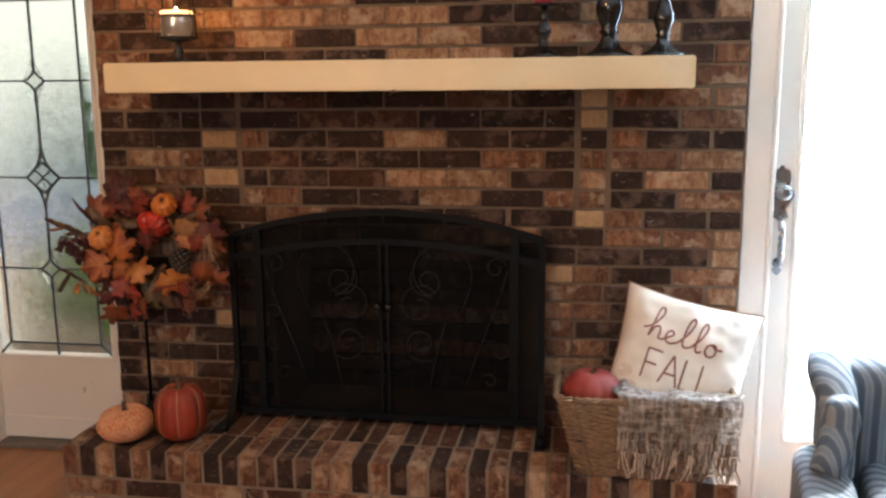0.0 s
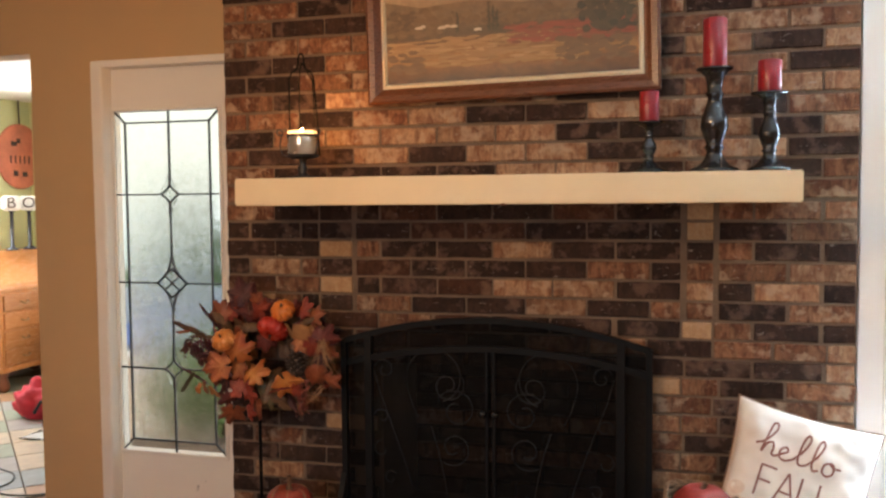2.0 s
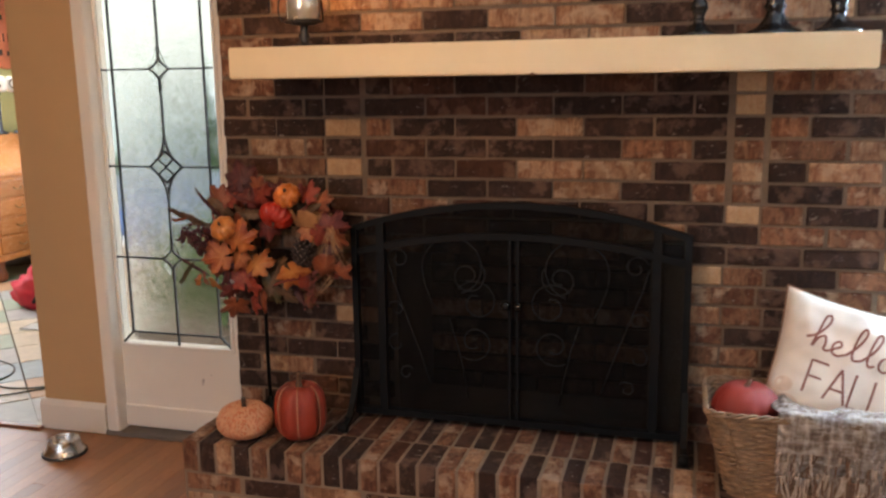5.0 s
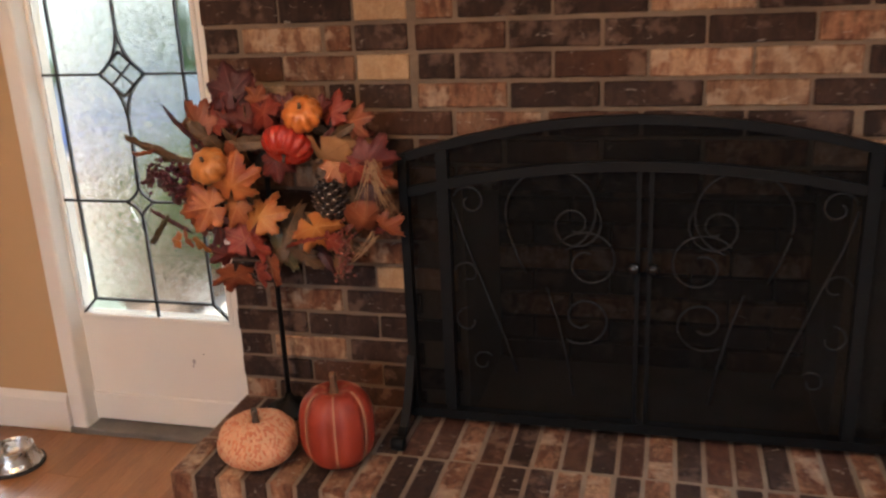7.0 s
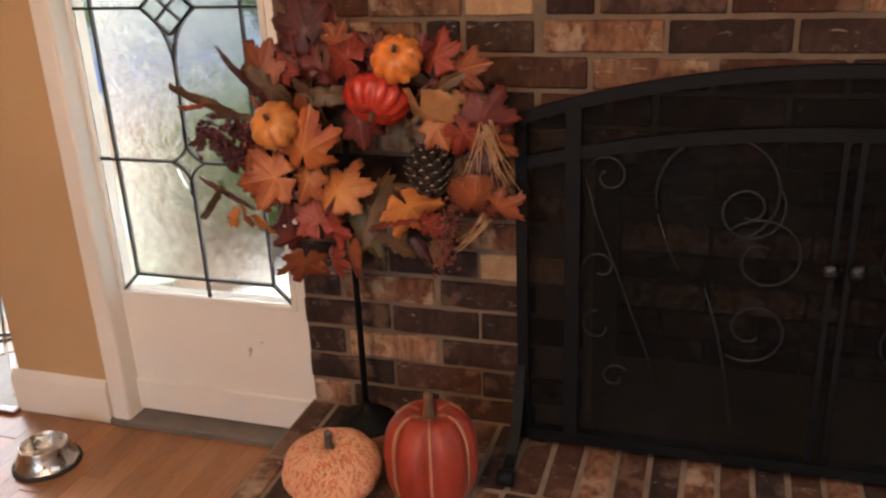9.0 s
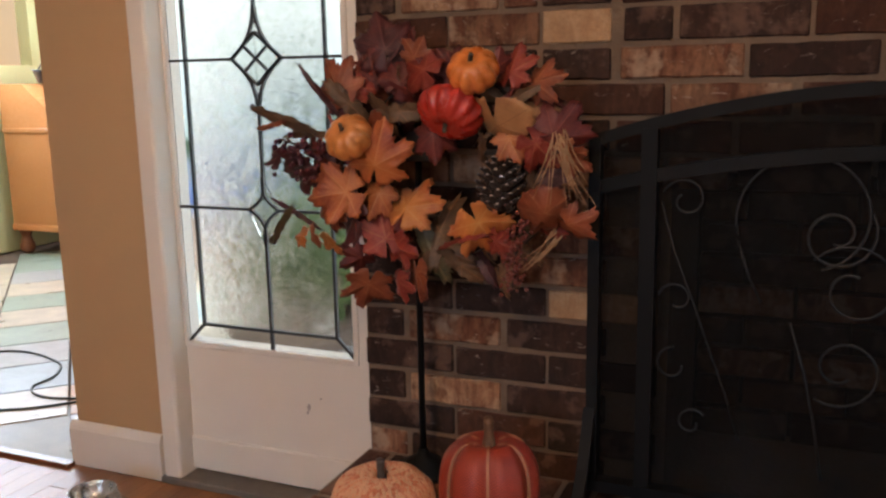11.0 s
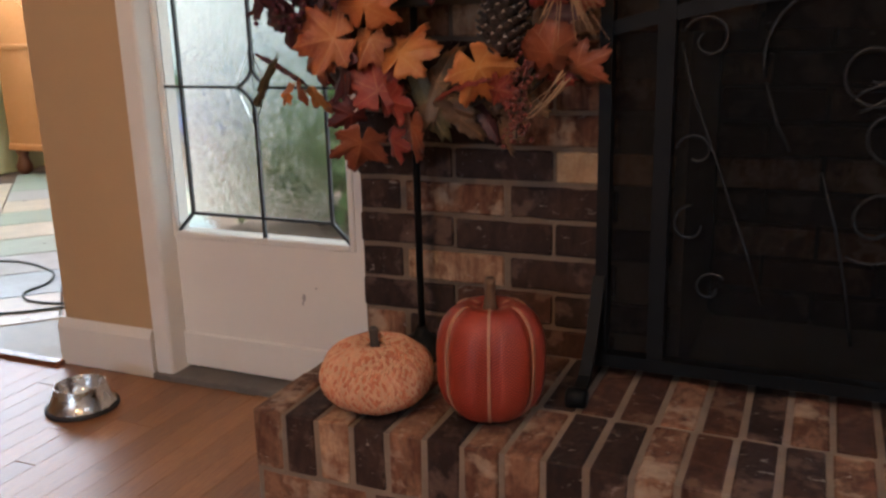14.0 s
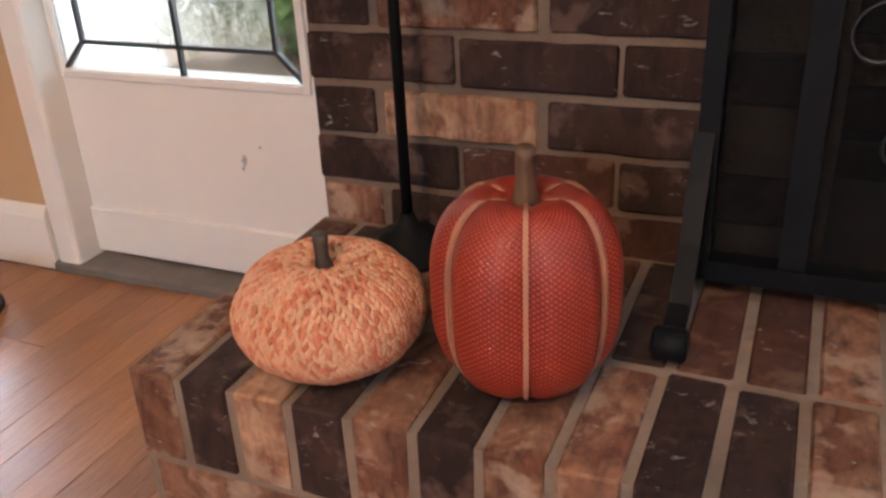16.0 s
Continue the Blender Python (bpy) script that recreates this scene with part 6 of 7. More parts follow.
def soft(x0, x1, y0, y1, z0, z1, r, puff_=0.0):
    bm = box(x0, x1, y0, y1, z0, z1)
    bmesh.ops.bevel(bm, geom=bm.edges[:], offset=r, segments=5, affect='EDGES', profile=0.5)
    for v in bm.verts:
        v.co.z += puff_ * (1 - ((v.co.x - (x0 + x1) / 2) / ((x1 - x0) / 2)) ** 2) * (v.co.z > (z0 + z1) / 2)
    return bm


part("seat_base", soft(-.33, .33, -.30, .30, .14, .34, .03), STRIPE.m, chair, smooth=True)
part("seat_cushion", soft(-.27, .27, -.33, .22, .34, .47, .045, .02), STRIPE.m, chair, smooth=True)
part("backrest", soft(-.36, .36, .20, .36, .30, .735, .07, .02), STRIPE.m, chair, smooth=True)
for s in (-1, 1):
    part("arm", soft(min(s * .43, s * .30), max(s * .43, s * .30), -.32, .24, .14, .500, .05), STRIPE.m, chair, smooth=True)
    bm = tube([(s * .375, .02, .50), (s * .350, .05, .555), (s * .335, .09, .615), (s * .345, .14, .675), (s * .355, .22, .710), (s * .345, .28, .715)], 0.050, 16, taper=lambda t: 0.75 + 0.4 * t)
    part("wing", bm, STRIPE.m, chair, "rounded wing", True)
    bm = soft(min(s * .375, s * .30), max(s * .375, s * .30), .04, .30, .46, .69, .03)
    part("wing_panel", bm, STRIPE.m, chair, smooth=True)
    for y in (-.26, .26):
        bm = tube([(s * .28, y, .15), (s * .285, y, .08), (s * .29, y, 0)], 0.022, 10, taper=lambda t: 1.1 - 0.5 * t)
        part("leg", bm, FRAME_WOOD, chair, smooth=True)

# ---- dog bowl ----
bowl = empty("pet_bowl", (-2.407, 3.122, 0), "brushed steel pet bowl with a flared rubber-edged base", "bowl")
part("base_ring", lathe([(0.081, 0.0), (0.083, 0.003), (0.083, 0.008), (0.079, 0.011)], 48), RUBBER, bowl, "black rubber base ring", True)
part("shell", lathe([(0.079, 0.010), (0.074, 0.013), (0.067, 0.028), (0.061, 0.045), (0.058, 0.056), (0.0575, 0.0585), (0.056, 0.060), (0.0545, 0.0585), (0.053, 0.050), (0.048, 0.026), (0.040, 0.017), (0.004, 0.015)], 48), STEEL, bowl, smooth=True)

# ---- kitchen ----
desk = empty("slant_front_desk", (-5.12, 5.99, 0), "orange cherry slant-front desk with brass-handled drawers", "desk")
DX0, DX1, DY0, DY1 = -0.25, 0.25, -0.45, 0.45
part("case", box(DX0, DX1, DY0, DY1, 0.17, 0.76, 0.006), CHERRY, desk)
bm = bmesh.new()
va = [bm.verts.new((x, DY0, z)) for x, z in ((DX0, .76), (DX1, .76), (DX1 - .02, .80), (DX0 + .19, 1.035), (DX0, 1.035))]
vb = [bm.verts.new((x, DY1, z)) for x, z in ((DX0, .76), (DX1, .76), (DX1 - .02, .80), (DX0 + .19, 1.035), (DX0, 1.035))]
for i in range(5):
    j = (i + 1) % 5
    bm.faces.new((va[i], va[j], vb[j], vb[i]))
bm.faces.new(va[::-1])
bm.faces.new(vb)
bmesh.ops.recalc_face_normals(bm, faces=bm.faces[:])
part("slant_lid", bm, CHERRY, desk)
part("waist_moulding", box(DX0, DX1 + .012, DY0 - .01, DY1 + .01, .745, .775, .005), CHERRY, desk)
part("base_moulding", box(DX0, DX1 + .015, DY0 - .012, DY1 + .012, .150, .19, .006), CHERRY, desk)
for i in range(4):
    z0 = .20 + .135 * i
    d = part("drawer", box(DX1 - .005, DX1 + .014, DY0 + .03, DY1 - .03, z0, z0 + .120, .005), CHERRY, desk)
    for y in (-.22, .22):
        part("handle", tube([(DX1 + .014, y - .035, z0 + .066), (DX1 + .030, y - .03, z0 + .055), (DX1 + .033, y, z0 + .048), (DX1 + .030, y + .03, z0 + .055), (DX1 + .014, y + .035, z0 + .066)], .004, 8), BRASS, d, "brass bail handle", True)
for x in (DX0 + .05, DX1 - .035):
    for y in (DY0 + .045, DY1 - .045):
        part("foot", lathe([(.026, 0), (.045, .02), (.048, .05), (.034, .085), (.028, .11), (.045, .15)], 20), FRAME_WOOD, desk, "carved bun foot", True).location = (x, y, 0)

sign = empty("round_sign", (-5.452, 6.46, 1.80), "round orange hanging sign with dark printed shapes", "sign")
sign.rotation_euler = (0, 0, radians(90))
sign.scale = (1.3, 1.0, 1.3)
bm = lathe([(0.205, 0), (0.21, 0.004), (0.21, 0.012), (0.205, 0.016)], 48)
bm.transform(Matrix.Rotation(radians(90), 4, 'X'))
part("disc", bm, plain("sunset_orange_print", (0.60, 0.20, 0.12), 0.6, var=0.35, scale=9).m, sign, smooth=False)
PRINT = plain("dark_print", (0.05, 0.025, 0.02), 0.6).m
for x, z, w, h in ((-.06, .08, .05, .03), (-.02, .10, .03, .03), (-.09, -.02, .012, .05), (-.05, -.02, .012, .05), (-.01, -.02, .012, .05), (.03, -.02, .012, .05), (.07, -.02, .012, .05), (-.05, -.11, .04, .035), (.03, -.115, .045, .03)):
    part("print", box(x - w / 2, x + w / 2, -.019, -.0165, z - h / 2, z + h / 2), PRINT, sign)
part("cord", tube([(0, -.01, .17), (0.002, -.006, .26), (0, -.004, .36)], .006, 6), PRINT, sign, "dark hanging cord")


def letter_block(y, letter):
    b = empty("letter_block", (-5.11, y, 1.037), "white pumpkin-shaped block with a black letter on the desk", "decoration", "letter blocks on the desk")
    part("post", lathe([(.05, 0), (.05, .012), (.014, .03), (.014, .30), (.03, .31)], 20), BLACK_GLOSS, b, smooth=True)
    o_ = part("block", soft(-.07, .07, -.07, .07, .31, .43, .035), plain("white_glaze", (.52, .49, .43), .5).m, b, smooth=True)
    o_.rotation_euler = (0, 0, radians(42))
    cu = bpy.data.curves.new("letter", 'FONT')
    cu.body, cu.size, cu.extrude, cu.align_x = letter, .12, .002, 'CENTER'
    t_ = new("letter", cu)
    t_.parent = b
    cu.materials.append(PRINT)
    t_.matrix_basis = Matrix.Translation((.048, -.053, .335)) @ Matrix.Rotation(radians(42), 4, 'Z') @ Matrix.Rotation(radians(90), 4, 'X')


letter_block(5.96, "B")
letter_block(6.15, "O")
jar = empty("black_basket", (-5.15, 5.72, 1.037), "small black wire basket on the desk", "basket")
part("body", lathe([(.06, 0), (.085, .07), (.09, .08), (.08, .078), (.055, .01)], 16), IRON, jar, smooth=True)
part("handle", tube([(-.085, 0, .07), (-.05, 0, .11), (.05, 0, .11), (.085, 0, .07)], .005, 6), IRON, jar)

bag = empty("red_bag", (-4.10, 5.05, 0), "crumpled red and black cloth bag on the tiles", "bag")
bm = bmesh.new()
bmesh.ops.create_icosphere(bm, subdivisions=4, radius=1)
for v in bm.verts:
    k = 1 + .25 * noise.noise(v.co * 2.2) + .1 * noise.noise(v.co * 6)
    v.co = Vector((v.co.x * .19 * k, v.co.y * .15 * k, max(0, (v.co.z + .75) * .135 * k)))
part("body", bm, plain("red_cloth", (.42, .02, .035), .8, var=.3, scale=14, bump=.4).m, bag, smooth=True)
part("strap", tube([(.05, -.15, .06), (.12, -.17, .14), (.19, -.10, .10), (.17, -.02, .03)], .012, 8), RUBBER, bag, smooth=True)
paper = empty("paper_sheet", (-3.72, 4.62, 0.002), "white sheet lying on the kitchen tiles", "paper")
bm = bmesh.new()
g = [[bm.verts.new((-.13 + .26 * i / 8, -.09 + .18 * j / 6, .004 + .012 * abs(noise.noise((i * .4, j * .4, 1))) + .05 * max(0, i / 8 - .6) ** 2)) for j in range(7)] for i in range(9)]
for i in range(8):
    for j in range(6):
        bm.faces.new((g[i][j], g[i + 1][j], g[i + 1][j + 1], g[i][j + 1]))
bmesh.ops.solidify(bm, geom=bm.faces[:], thickness=.002)
part("sheet", bm, plain("white_paper", (.8, .79, .76), .7).m, paper, smooth=True)
cord = empty("power_cord", (-3.15, 3.65, 0.004), "thin dark power cord lying on the tiles", "cord")
part("cable", tube([(x + 3.15, y - 3.65, 0.0) for x, y in smooth_line([(-3.9, 3.78), (-3.70, 4.02), (-3.42, 3.98), (-3.30, 3.86), (-3.28, 3.74), (-3.18, 3.68), (-3.02, 3.72), (-2.85, 3.90), (-2.75, 4.2)], 8)], .004, 8), plain("dark_cable", (.06, .07, .06), .5).m, cord, smooth=True)
cord2 = empty("power_cord", (-3.15, 3.52, 0.004), "thin dark power cord lying on the tiles", "cord")
part("cable", tube([(x + 3.15, y - 3.52, 0.0) for x, y in smooth_line([(-3.8, 3.36), (-3.40, 3.46), (-3.16, 3.56), (-3.02, 3.68), (-2.9, 3.80)], 8)], .004, 8), plain("dark_cable", (.06, .07, .06), .5).m, cord2, smooth=True)

# ---- planting outside ----
LEAFY = Mat("shrub_leaf", 0.6)
gi = LEAFY.node("ShaderNodeNewGeometry")
leaf_tone = (LEAFY.ramp(gi.outputs["Random Per Island"], [(0, lin(0.05, 0.09, 0.03)), (0.6, lin(0.10, 0.16, 0.055)), (1, lin(0.19, 0.26, 0.10))]))
LEAFY.colour(leaf_tone)
thin = LEAFY.node("ShaderNodeBsdfTranslucent")
LEAFY.link(leaf_tone, thin.inputs["Color"])
both = LEAFY.node("ShaderNodeMixShader")
both.inputs[0].default_value = 0.45
LEAFY.link(LEAFY.b.outputs[0], both.inputs[1])
LEAFY.link(thin.outputs[0], both.inputs[2])
LEAFY.link(both.outputs[0], LEAFY.nt.nodes["Material Output"].inputs["Surface"])


def shrub(x, y, r, h, seed, n=620):
    rnd = random.Random(seed)
    th = empty("shrub", (x, y, -0.14), "leafy green shrub in the garden", "shrub", "shrubs in the garden")
    vs, fs = [], []
    for i in range(n):
        a, b = rnd.uniform(0, 6.283), math.acos(rnd.uniform(-.3, 1))
        k = rnd.uniform(.55, 1) * (1 + .25 * noise.noise((math.cos(a) * 2, math.sin(a) * 2, b * 2 + seed)))
        c = Vector((r * k * math.cos(a) * math.sin(b), r * k * math.sin(a) * math.sin(b), h * (.45 + .5 * k * math.cos(b))))
        d = Vector((rnd.gauss(0, 1), rnd.gauss(0, 1), rnd.gauss(0, 1))).normalized()
        e = d.orthogonal().normalized()
        L_, W_ = rnd.uniform(.05, .10), rnd.uniform(.02, .035)
        o0 = len(vs)
        vs += [c - d * L_, c + e * W_, c + d * L_, c - e * W_]
        fs.append((o0, o0 + 1, o0 + 2, o0 + 3))
    m_ = bpy.data.meshes.new("crown")
    m_.from_pydata(vs, [], fs)
    m_.materials.append(LEAFY.m)
    o_ = new("crown", m_)
    o_.parent = th
    for k in range(4):
        part("stem", tube([(0, 0, 0), (.1 * math.cos(k * 1.6), .1 * math.sin(k * 1.6), h * .3), (.3 * r * math.cos(k * 1.6), .3 * r * math.sin(k * 1.6), h * .6)], .02, 6), TWIG, th)


for i, (x, y, r, h) in enumerate(((-2.78, 4.95, .40, .80), (-2.50, 5.6, .5, 1.05), (-3.25, 6.1, .40, .55), (-2.9, 7.6, .6, 1.25), (-5.4, 9.0, .26, 2.1), (-6.6, 12.0, 1.0, 1.2), (-4.4, 13.0, 1.1, 1.5))):
    shrub(x, y, r, h, i + 1)

# pale blue sheet added on the patio, its colour standing for sky-lit shade
shade_sheet = empty("tarpaulin", (-6.25, 8.7, -0.10), "pale blue rumpled sheet standing in for sky-lit shade on the patio", "tarpaulin")
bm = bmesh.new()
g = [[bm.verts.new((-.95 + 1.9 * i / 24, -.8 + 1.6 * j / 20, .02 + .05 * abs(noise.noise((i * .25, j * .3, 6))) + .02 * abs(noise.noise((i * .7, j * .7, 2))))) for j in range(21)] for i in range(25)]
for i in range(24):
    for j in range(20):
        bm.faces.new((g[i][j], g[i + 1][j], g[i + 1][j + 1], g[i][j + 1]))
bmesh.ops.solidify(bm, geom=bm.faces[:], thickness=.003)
part("sheet", bm, plain("skylit_shade_blue", (.22, .36, .70), .4, var=.15, scale=5).m, shade_sheet, smooth=True)

# ---- bricks: pieces of the wall, the hearth and the floor ----
def brick_meshes(mat, lx, ly, lz, n=4):
    """Blocks with eased, slightly ragged edges and uneven faces."""
    out = []
    for i in range(n):
        bm = bmesh.new()
        bmesh.ops.create_cube(bm, size=1, matrix=Matrix.Diagonal((lx, ly, lz, 1)))
        bmesh.ops.bevel(bm, geom=bm.edges[:], offset=0.0026, segments=1, affect='EDGES')
        long = [e for e in bm.edges if abs(e.verts[0].co.x - e.verts[1].co.x) > lx * 0.6]
        if lx > 0.05:
            bmesh.ops.subdivide_edges(bm, edges=long, cuts=5 if lx > 0.12 else 3)
        for v in bm.verts:
            p = v.co * 42 + Vector((i * 9.1, lx * 70, 3))
            v.co += Vector((noise.noise(p) * 0.0016, noise.noise(p + Vector((5, 1, 2))) * 0.0022, noise.noise(p + Vector((1, 7, 4))) * 0.0019))
        me = bpy.data.meshes.new("brick")
        bm.to_mesh(me)
        bm.free()
        me.materials.append(mat)
        out.append(me)
    return out


_cache = {}


def lay(parent, cx_, cy_, cz_, lx, ly, lz, cls, name="brick"):
    """One brick as a part; lengths are rounded so that alike bricks share a mesh."""
    key = (round(lx * 100), round(ly * 100), round(lz * 400), cls)
    if key not in _cache:
        _cache[key] = brick_meshes(BRICK[cls], round(lx * 100) / 100, ly, round(lz * 400) / 400)
    ob = new(name, random.choice(_cache[key]))
    ob.parent = parent
    ob.location = (cx_, cy_ + random.uniform(-0.0015, 0.0015), cz_ + random.uniform(-0.001, 0.001))
    ob.rotation_euler = (random.uniform(-.006, .006), random.uniform(-.006, .006), random.uniform(-.004, .004))
    return ob


random.seed(11)
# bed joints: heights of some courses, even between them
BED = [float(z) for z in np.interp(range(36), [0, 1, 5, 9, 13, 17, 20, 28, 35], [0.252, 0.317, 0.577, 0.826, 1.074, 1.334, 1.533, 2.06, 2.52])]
A_LEFT, B_LEFT = [-1.665, -1.570, -1.367, -1.163], [-1.665, -1.468, -1.280, -1.075]
MID_EVEN, MID_ODD = [-1.155, -.950, -.749, -.542, -.336, -.130, -.030], [-1.155, -1.060, -.853, -.655, -.450, -.243, -.030]
LEFT_EVEN, LEFT_ODD = [-1.665, -1.570, -1.367, -1.295, -1.166], [-1.665, -1.470, -1.295, -1.166]
R_EVEN, R_ODD = [.080, .2915, .495], [.080, .187, .390, .495]
UP_A = [-1.665] + [-1.570 + .206 * i for i in range(10)] + [.495]
UP_B = [-1.665] + [-1.468 + .206 * i for i in range(10)] + [.495]
UPPER = {18: "MDMDMDDMDMM", 19: "MDDDDLLDMDM", 20: "MDDLDLLDMLD", 21: "DMLLLLDDLDL", 22: "MMDMLDDLMDM", 23: "MDLLMMDDMLL",
         24: "DDMMMMMMMLD", 25: "DDMMMMMDLDL", 26: "MMMMMMMMMLM", 27: "MDDMMMMMDML", 28: "MMDMMMMMMLD"}
LOW_LEFT = {17: "MDD", 16: "DDDD", 15: "DDT", 14: "DLMD", 13: "BMT", 12: "DMDD"}
MIDDLE = {17: "DBDDBD", 16: "DBBDDD", 15: "MDDLDD", 14: "BDDDMD", 13: "DDBLLD", 12: "MDDLDM"}
COLUMN = {17: "T", 16: "T", 15: "D", 14: "M", 13: "L", 12: "M"}
LOW_RIGHT = {17: "MMM", 16: "DM", 15: "MDD", 14: "ML", 13: "DLD", 12: "DM"}
BASE_LEFT = {0: "MDB", 1: "DBD", 2: "DLD", 3: "DDD", 4: "DMD", 5: "DDT"}
BASE_RIGHT = {11: ("DTMDD", [-.24, -.030, .066, .187, .390, .495]), 10: ("DMML", [-.14, .066, .250, .410, .495]),
              9: ("DDDL", [-.14, -.021, .186, .400, .495]), 8: ("TMDM", [-.14, -.030, .085, .290, .495]), 7: ("MDML", [-.14, .066, .187, .390, .495]),
              6: ("LMDM", [-.14, -.030, .085, .290, .495]), 5: ("MDLD", [-.14, -.021, .186, .390, .495])}


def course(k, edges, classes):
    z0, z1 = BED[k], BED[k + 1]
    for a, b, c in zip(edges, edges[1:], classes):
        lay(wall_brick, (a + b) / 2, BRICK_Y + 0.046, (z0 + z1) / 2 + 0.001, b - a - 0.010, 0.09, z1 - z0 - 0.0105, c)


def some(n):
    return "".join(random.choice("DDDDBBMMML") for _ in range(n))


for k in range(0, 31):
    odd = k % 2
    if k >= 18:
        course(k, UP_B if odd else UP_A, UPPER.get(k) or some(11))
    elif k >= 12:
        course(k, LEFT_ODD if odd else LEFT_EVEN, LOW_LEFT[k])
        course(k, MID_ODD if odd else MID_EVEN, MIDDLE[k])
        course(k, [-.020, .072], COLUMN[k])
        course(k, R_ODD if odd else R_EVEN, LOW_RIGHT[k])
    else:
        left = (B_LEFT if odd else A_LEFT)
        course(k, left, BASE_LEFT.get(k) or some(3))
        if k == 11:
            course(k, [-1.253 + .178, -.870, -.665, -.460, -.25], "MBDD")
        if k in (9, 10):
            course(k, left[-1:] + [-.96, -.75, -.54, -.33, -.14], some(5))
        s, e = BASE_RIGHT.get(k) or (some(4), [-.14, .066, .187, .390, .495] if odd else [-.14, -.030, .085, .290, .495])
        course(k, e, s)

# the rowlock edge and the courses under it
FRONT = "MDLDMDMMDDMBDDMLDMDLDMDMDLMDMDLDMDM"
BACK = "BDBMDBMDBBMBDMBDBMDBBDMBMDBBDMBDBMB"
n = len(FRONT)
pitch = 2.12 / n
for i in range(n):
    x = -1.667 + pitch * (i + 0.5)
    lay(hearth, x, (HEARTH_Y + 2.933) / 2, 0.2205, pitch - 0.0068, 2.933 - HEARTH_Y - 0.004, 0.099, FRONT[i])
    lay(hearth, x + 0.004, (2.943 + 3.15) / 2, 0.2215, pitch - 0.0068, 0.205, 0.094, BACK[i])
for row, z in enumerate((0.135, 0.070, 0.006)):
    x = -1.660 - (0.10 if row % 2 else 0.0)
    while x < 0.44:
        a, b = max(x, -1.660), min(x + 0.203, 0.448)
        if b - a > 0.03:
            lay(hearth, (a + b) / 2, HEARTH_Y + 0.055, z, b - a - 0.01, 0.10, 0.055, random.choice("DDMLLMB"))
        x += 0.203
    for y in (2.885, 3.06):
        lay(hearth, -1.614, y, z, 0.085, 0.165, 0.055, random.choice("DDMLB"))

# sooty bricks on the back of the firebox
random.seed(19)
for row in range(9):
    x = FB0 - (0.10 if row % 2 else 0.0)
    while x < FB1:
        a, b = max(x, FB0 + 0.004), min(x + 0.206, FB1 - 0.004)
        if b - a > 0.03:
            lay(firebox, (a + b) / 2, 3.562, 0.275 + 0.068 * row, b - a - 0.010, 0.05, 0.0575, "M" if row in (2, 4) else random.choice("DDDB"))
        x += 0.206

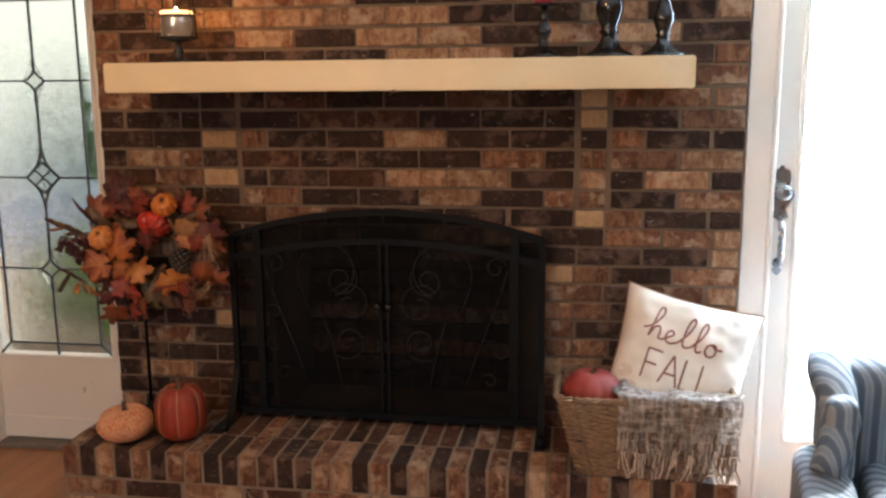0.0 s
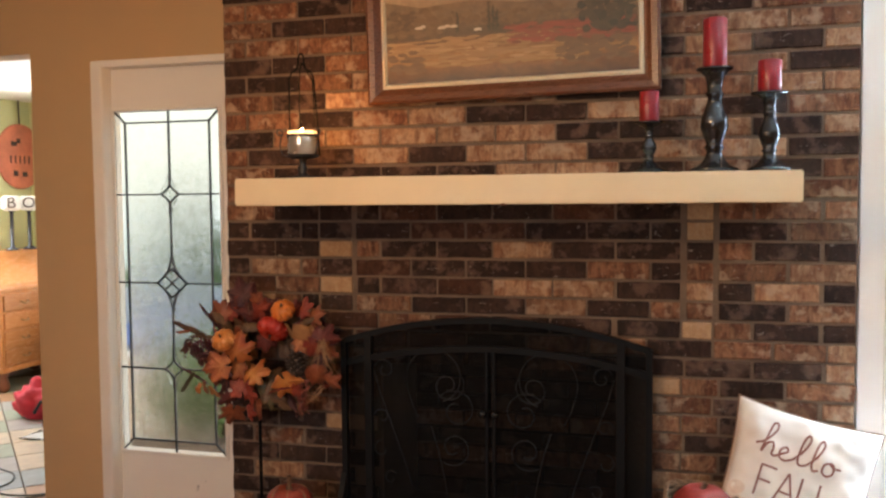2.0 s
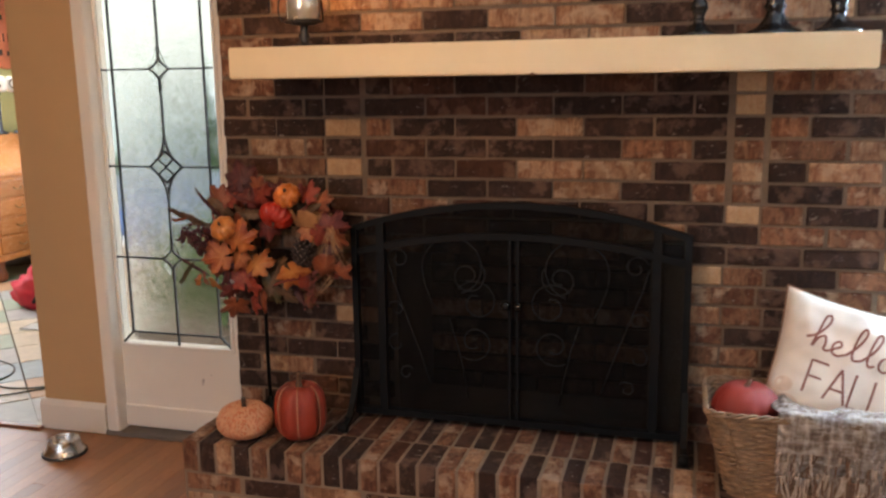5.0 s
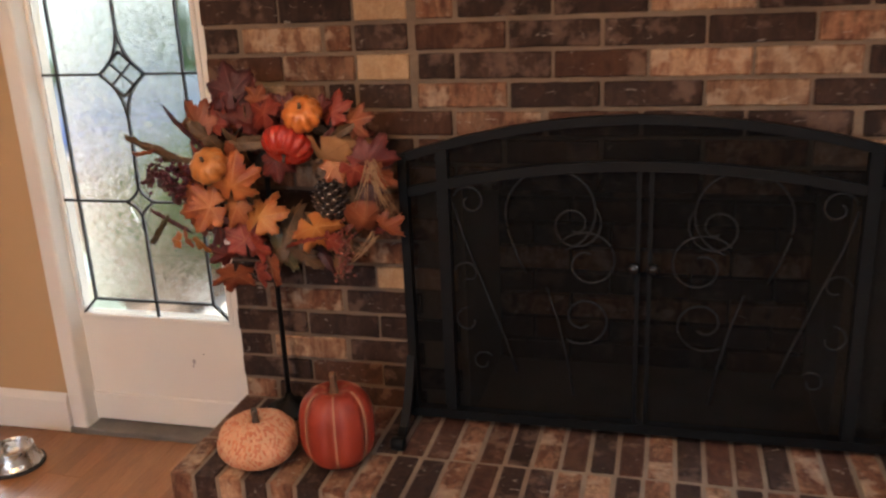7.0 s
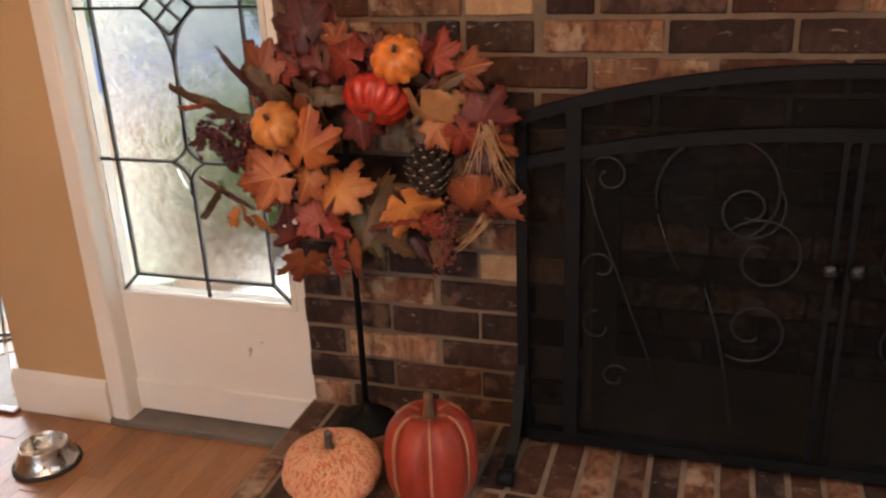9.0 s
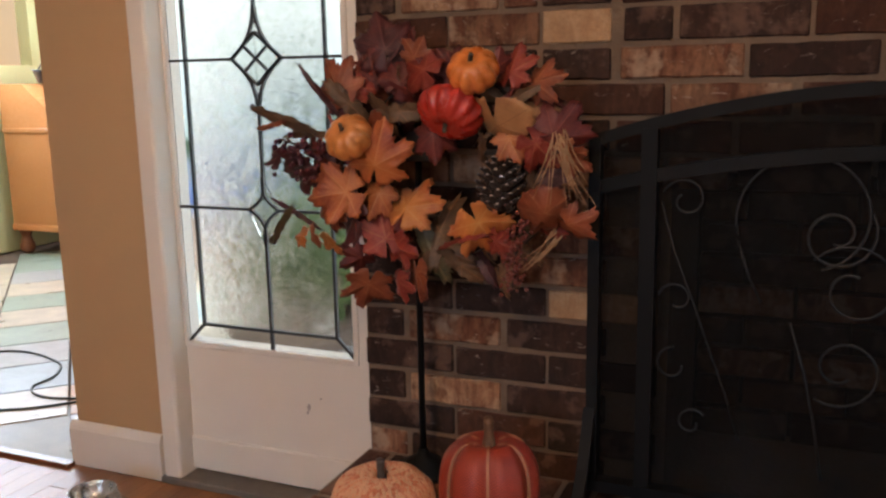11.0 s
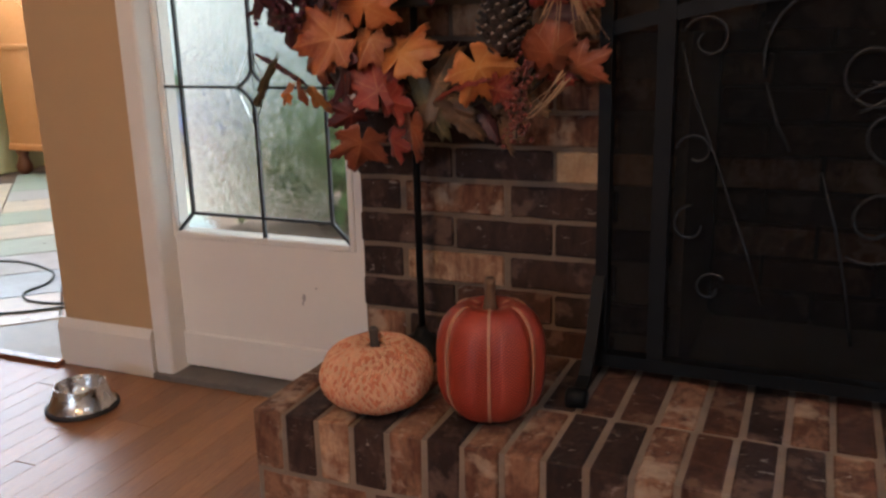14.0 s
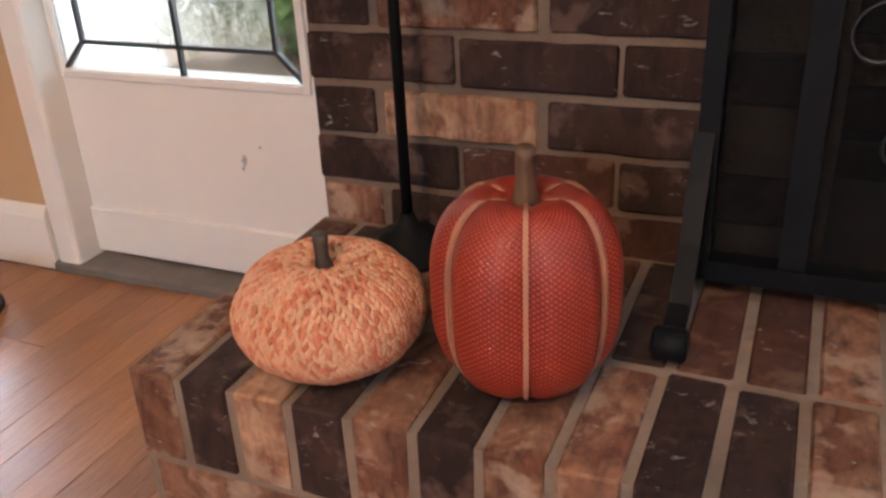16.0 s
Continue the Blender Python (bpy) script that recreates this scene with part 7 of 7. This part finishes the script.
# oak strips, running away from the fireplace; those far from it are joined
random.seed(5)
STRIP = 0.057
STRIP_ME = {}
far_v, far_f = [], []
for col in range(int(9.78 / STRIP)):
    x = -6.39 + STRIP * col + STRIP / 2
    y = -3.0 - random.uniform(0, 1.0)
    while y < 3.315:
        L = random.choice((0.5, 0.7, 0.9, 1.2))
        a, b = max(y, -2.99), min(y + L, 3.315)
        y += L
        if b - a < 0.02 or (-1.62 < x < 0.42 and a > 2.80):
            continue
        if -1.62 < x < 0.42:
            b = min(b, 2.84)
        if b < 1.2 or not -2.72 < x < 0.2:
            o0 = len(far_v)
            far_v += [(x + i * (STRIP / 2 - 0.0003), q, r) for r in (-0.012, 0.0) for i, q in ((-1, a + .0003), (1, a + .0003), (1, b - .0003), (-1, b - .0003))]
            far_f += [tuple(o0 + i for i in f) for f in ((4, 5, 6, 7), (0, 1, 5, 4), (1, 2, 6, 5), (2, 3, 7, 6), (3, 0, 4, 7))]
            continue
        key = round((b - a) * 50)
        if key not in STRIP_ME:
            bm = box(-STRIP / 2 + 0.0002, STRIP / 2 - 0.0002, -key / 100 + 0.0003, key / 100 - 0.0003, -0.012, 0.0)
            bmesh.ops.bevel(bm, geom=[e for e in bm.edges if min(v.co.z for v in e.verts) > -0.001], offset=0.0006, segments=1, affect='EDGES')
            me = bpy.data.meshes.new("plank")
            bm.to_mesh(me)
            bm.free()
            me.materials.append(OAK_Y)
            STRIP_ME[key] = me
        ob = new("plank", STRIP_ME[key])
        ob.parent = floor
        ob.location = (x, (a + b) / 2, random.uniform(-0.0003, 0.0003))
me = bpy.data.meshes.new("floor_boards")
me.from_pydata(far_v, [], far_f)
me.materials.append(OAK_FAR)
ob = tagged(new("floor_boards", me), "honey oak floor strips running on through the room", kind="stuff")
ob.parent = floor

# slate tiles of the kitchen, laid diagonally
random.seed(8)
TS = 0.305
SLATE = {c: plain("slate_" + c, rgb, 0.35, var=0.3, scale=9, bump=0.35, fine=50, vary=11.0, dist=0.003).m
         for c, rgb in (("green", (0.30, 0.36, 0.28)), ("grey", (0.36, 0.36, 0.34)), ("rust", (0.45, 0.27, 0.15)), ("sand", (0.50, 0.43, 0.32)), ("blue", (0.28, 0.34, 0.36)))}
TILE_ME = {}
for c, m in SLATE.items():
    bm = box(-TS / 2 + 0.004, TS / 2 - 0.004, -TS / 2 + 0.004, TS / 2 - 0.004, -0.012, 0.0)
    bmesh.ops.bevel(bm, geom=[e for e in bm.edges if min(v.co.z for v in e.verts) > -0.001], offset=0.002, segments=1, affect='EDGES')
    me = bpy.data.meshes.new("tile")
    bm.to_mesh(me)
    bm.free()
    me.materials.append(m)
    TILE_ME[c] = me
for i in range(-14, 15):
    for j in range(-14, 15):
        u, v = i * TS + 0.10, j * TS
        x, y = -3.9 + (u - v) * 0.7071, 4.6 + (u + v) * 0.7071
        if -5.2 < x < -2.75 and 3.54 < y < 6.3 and x < -2.30 - (y - 3.46) * 0.80:
            ob = new("tile", TILE_ME[random.choice(("green", "grey", "rust", "sand", "blue", "grey", "green"))])
            ob.parent = kitchen_floor
            ob.location, ob.rotation_euler = (x, y, 0), (0, 0, radians(45))
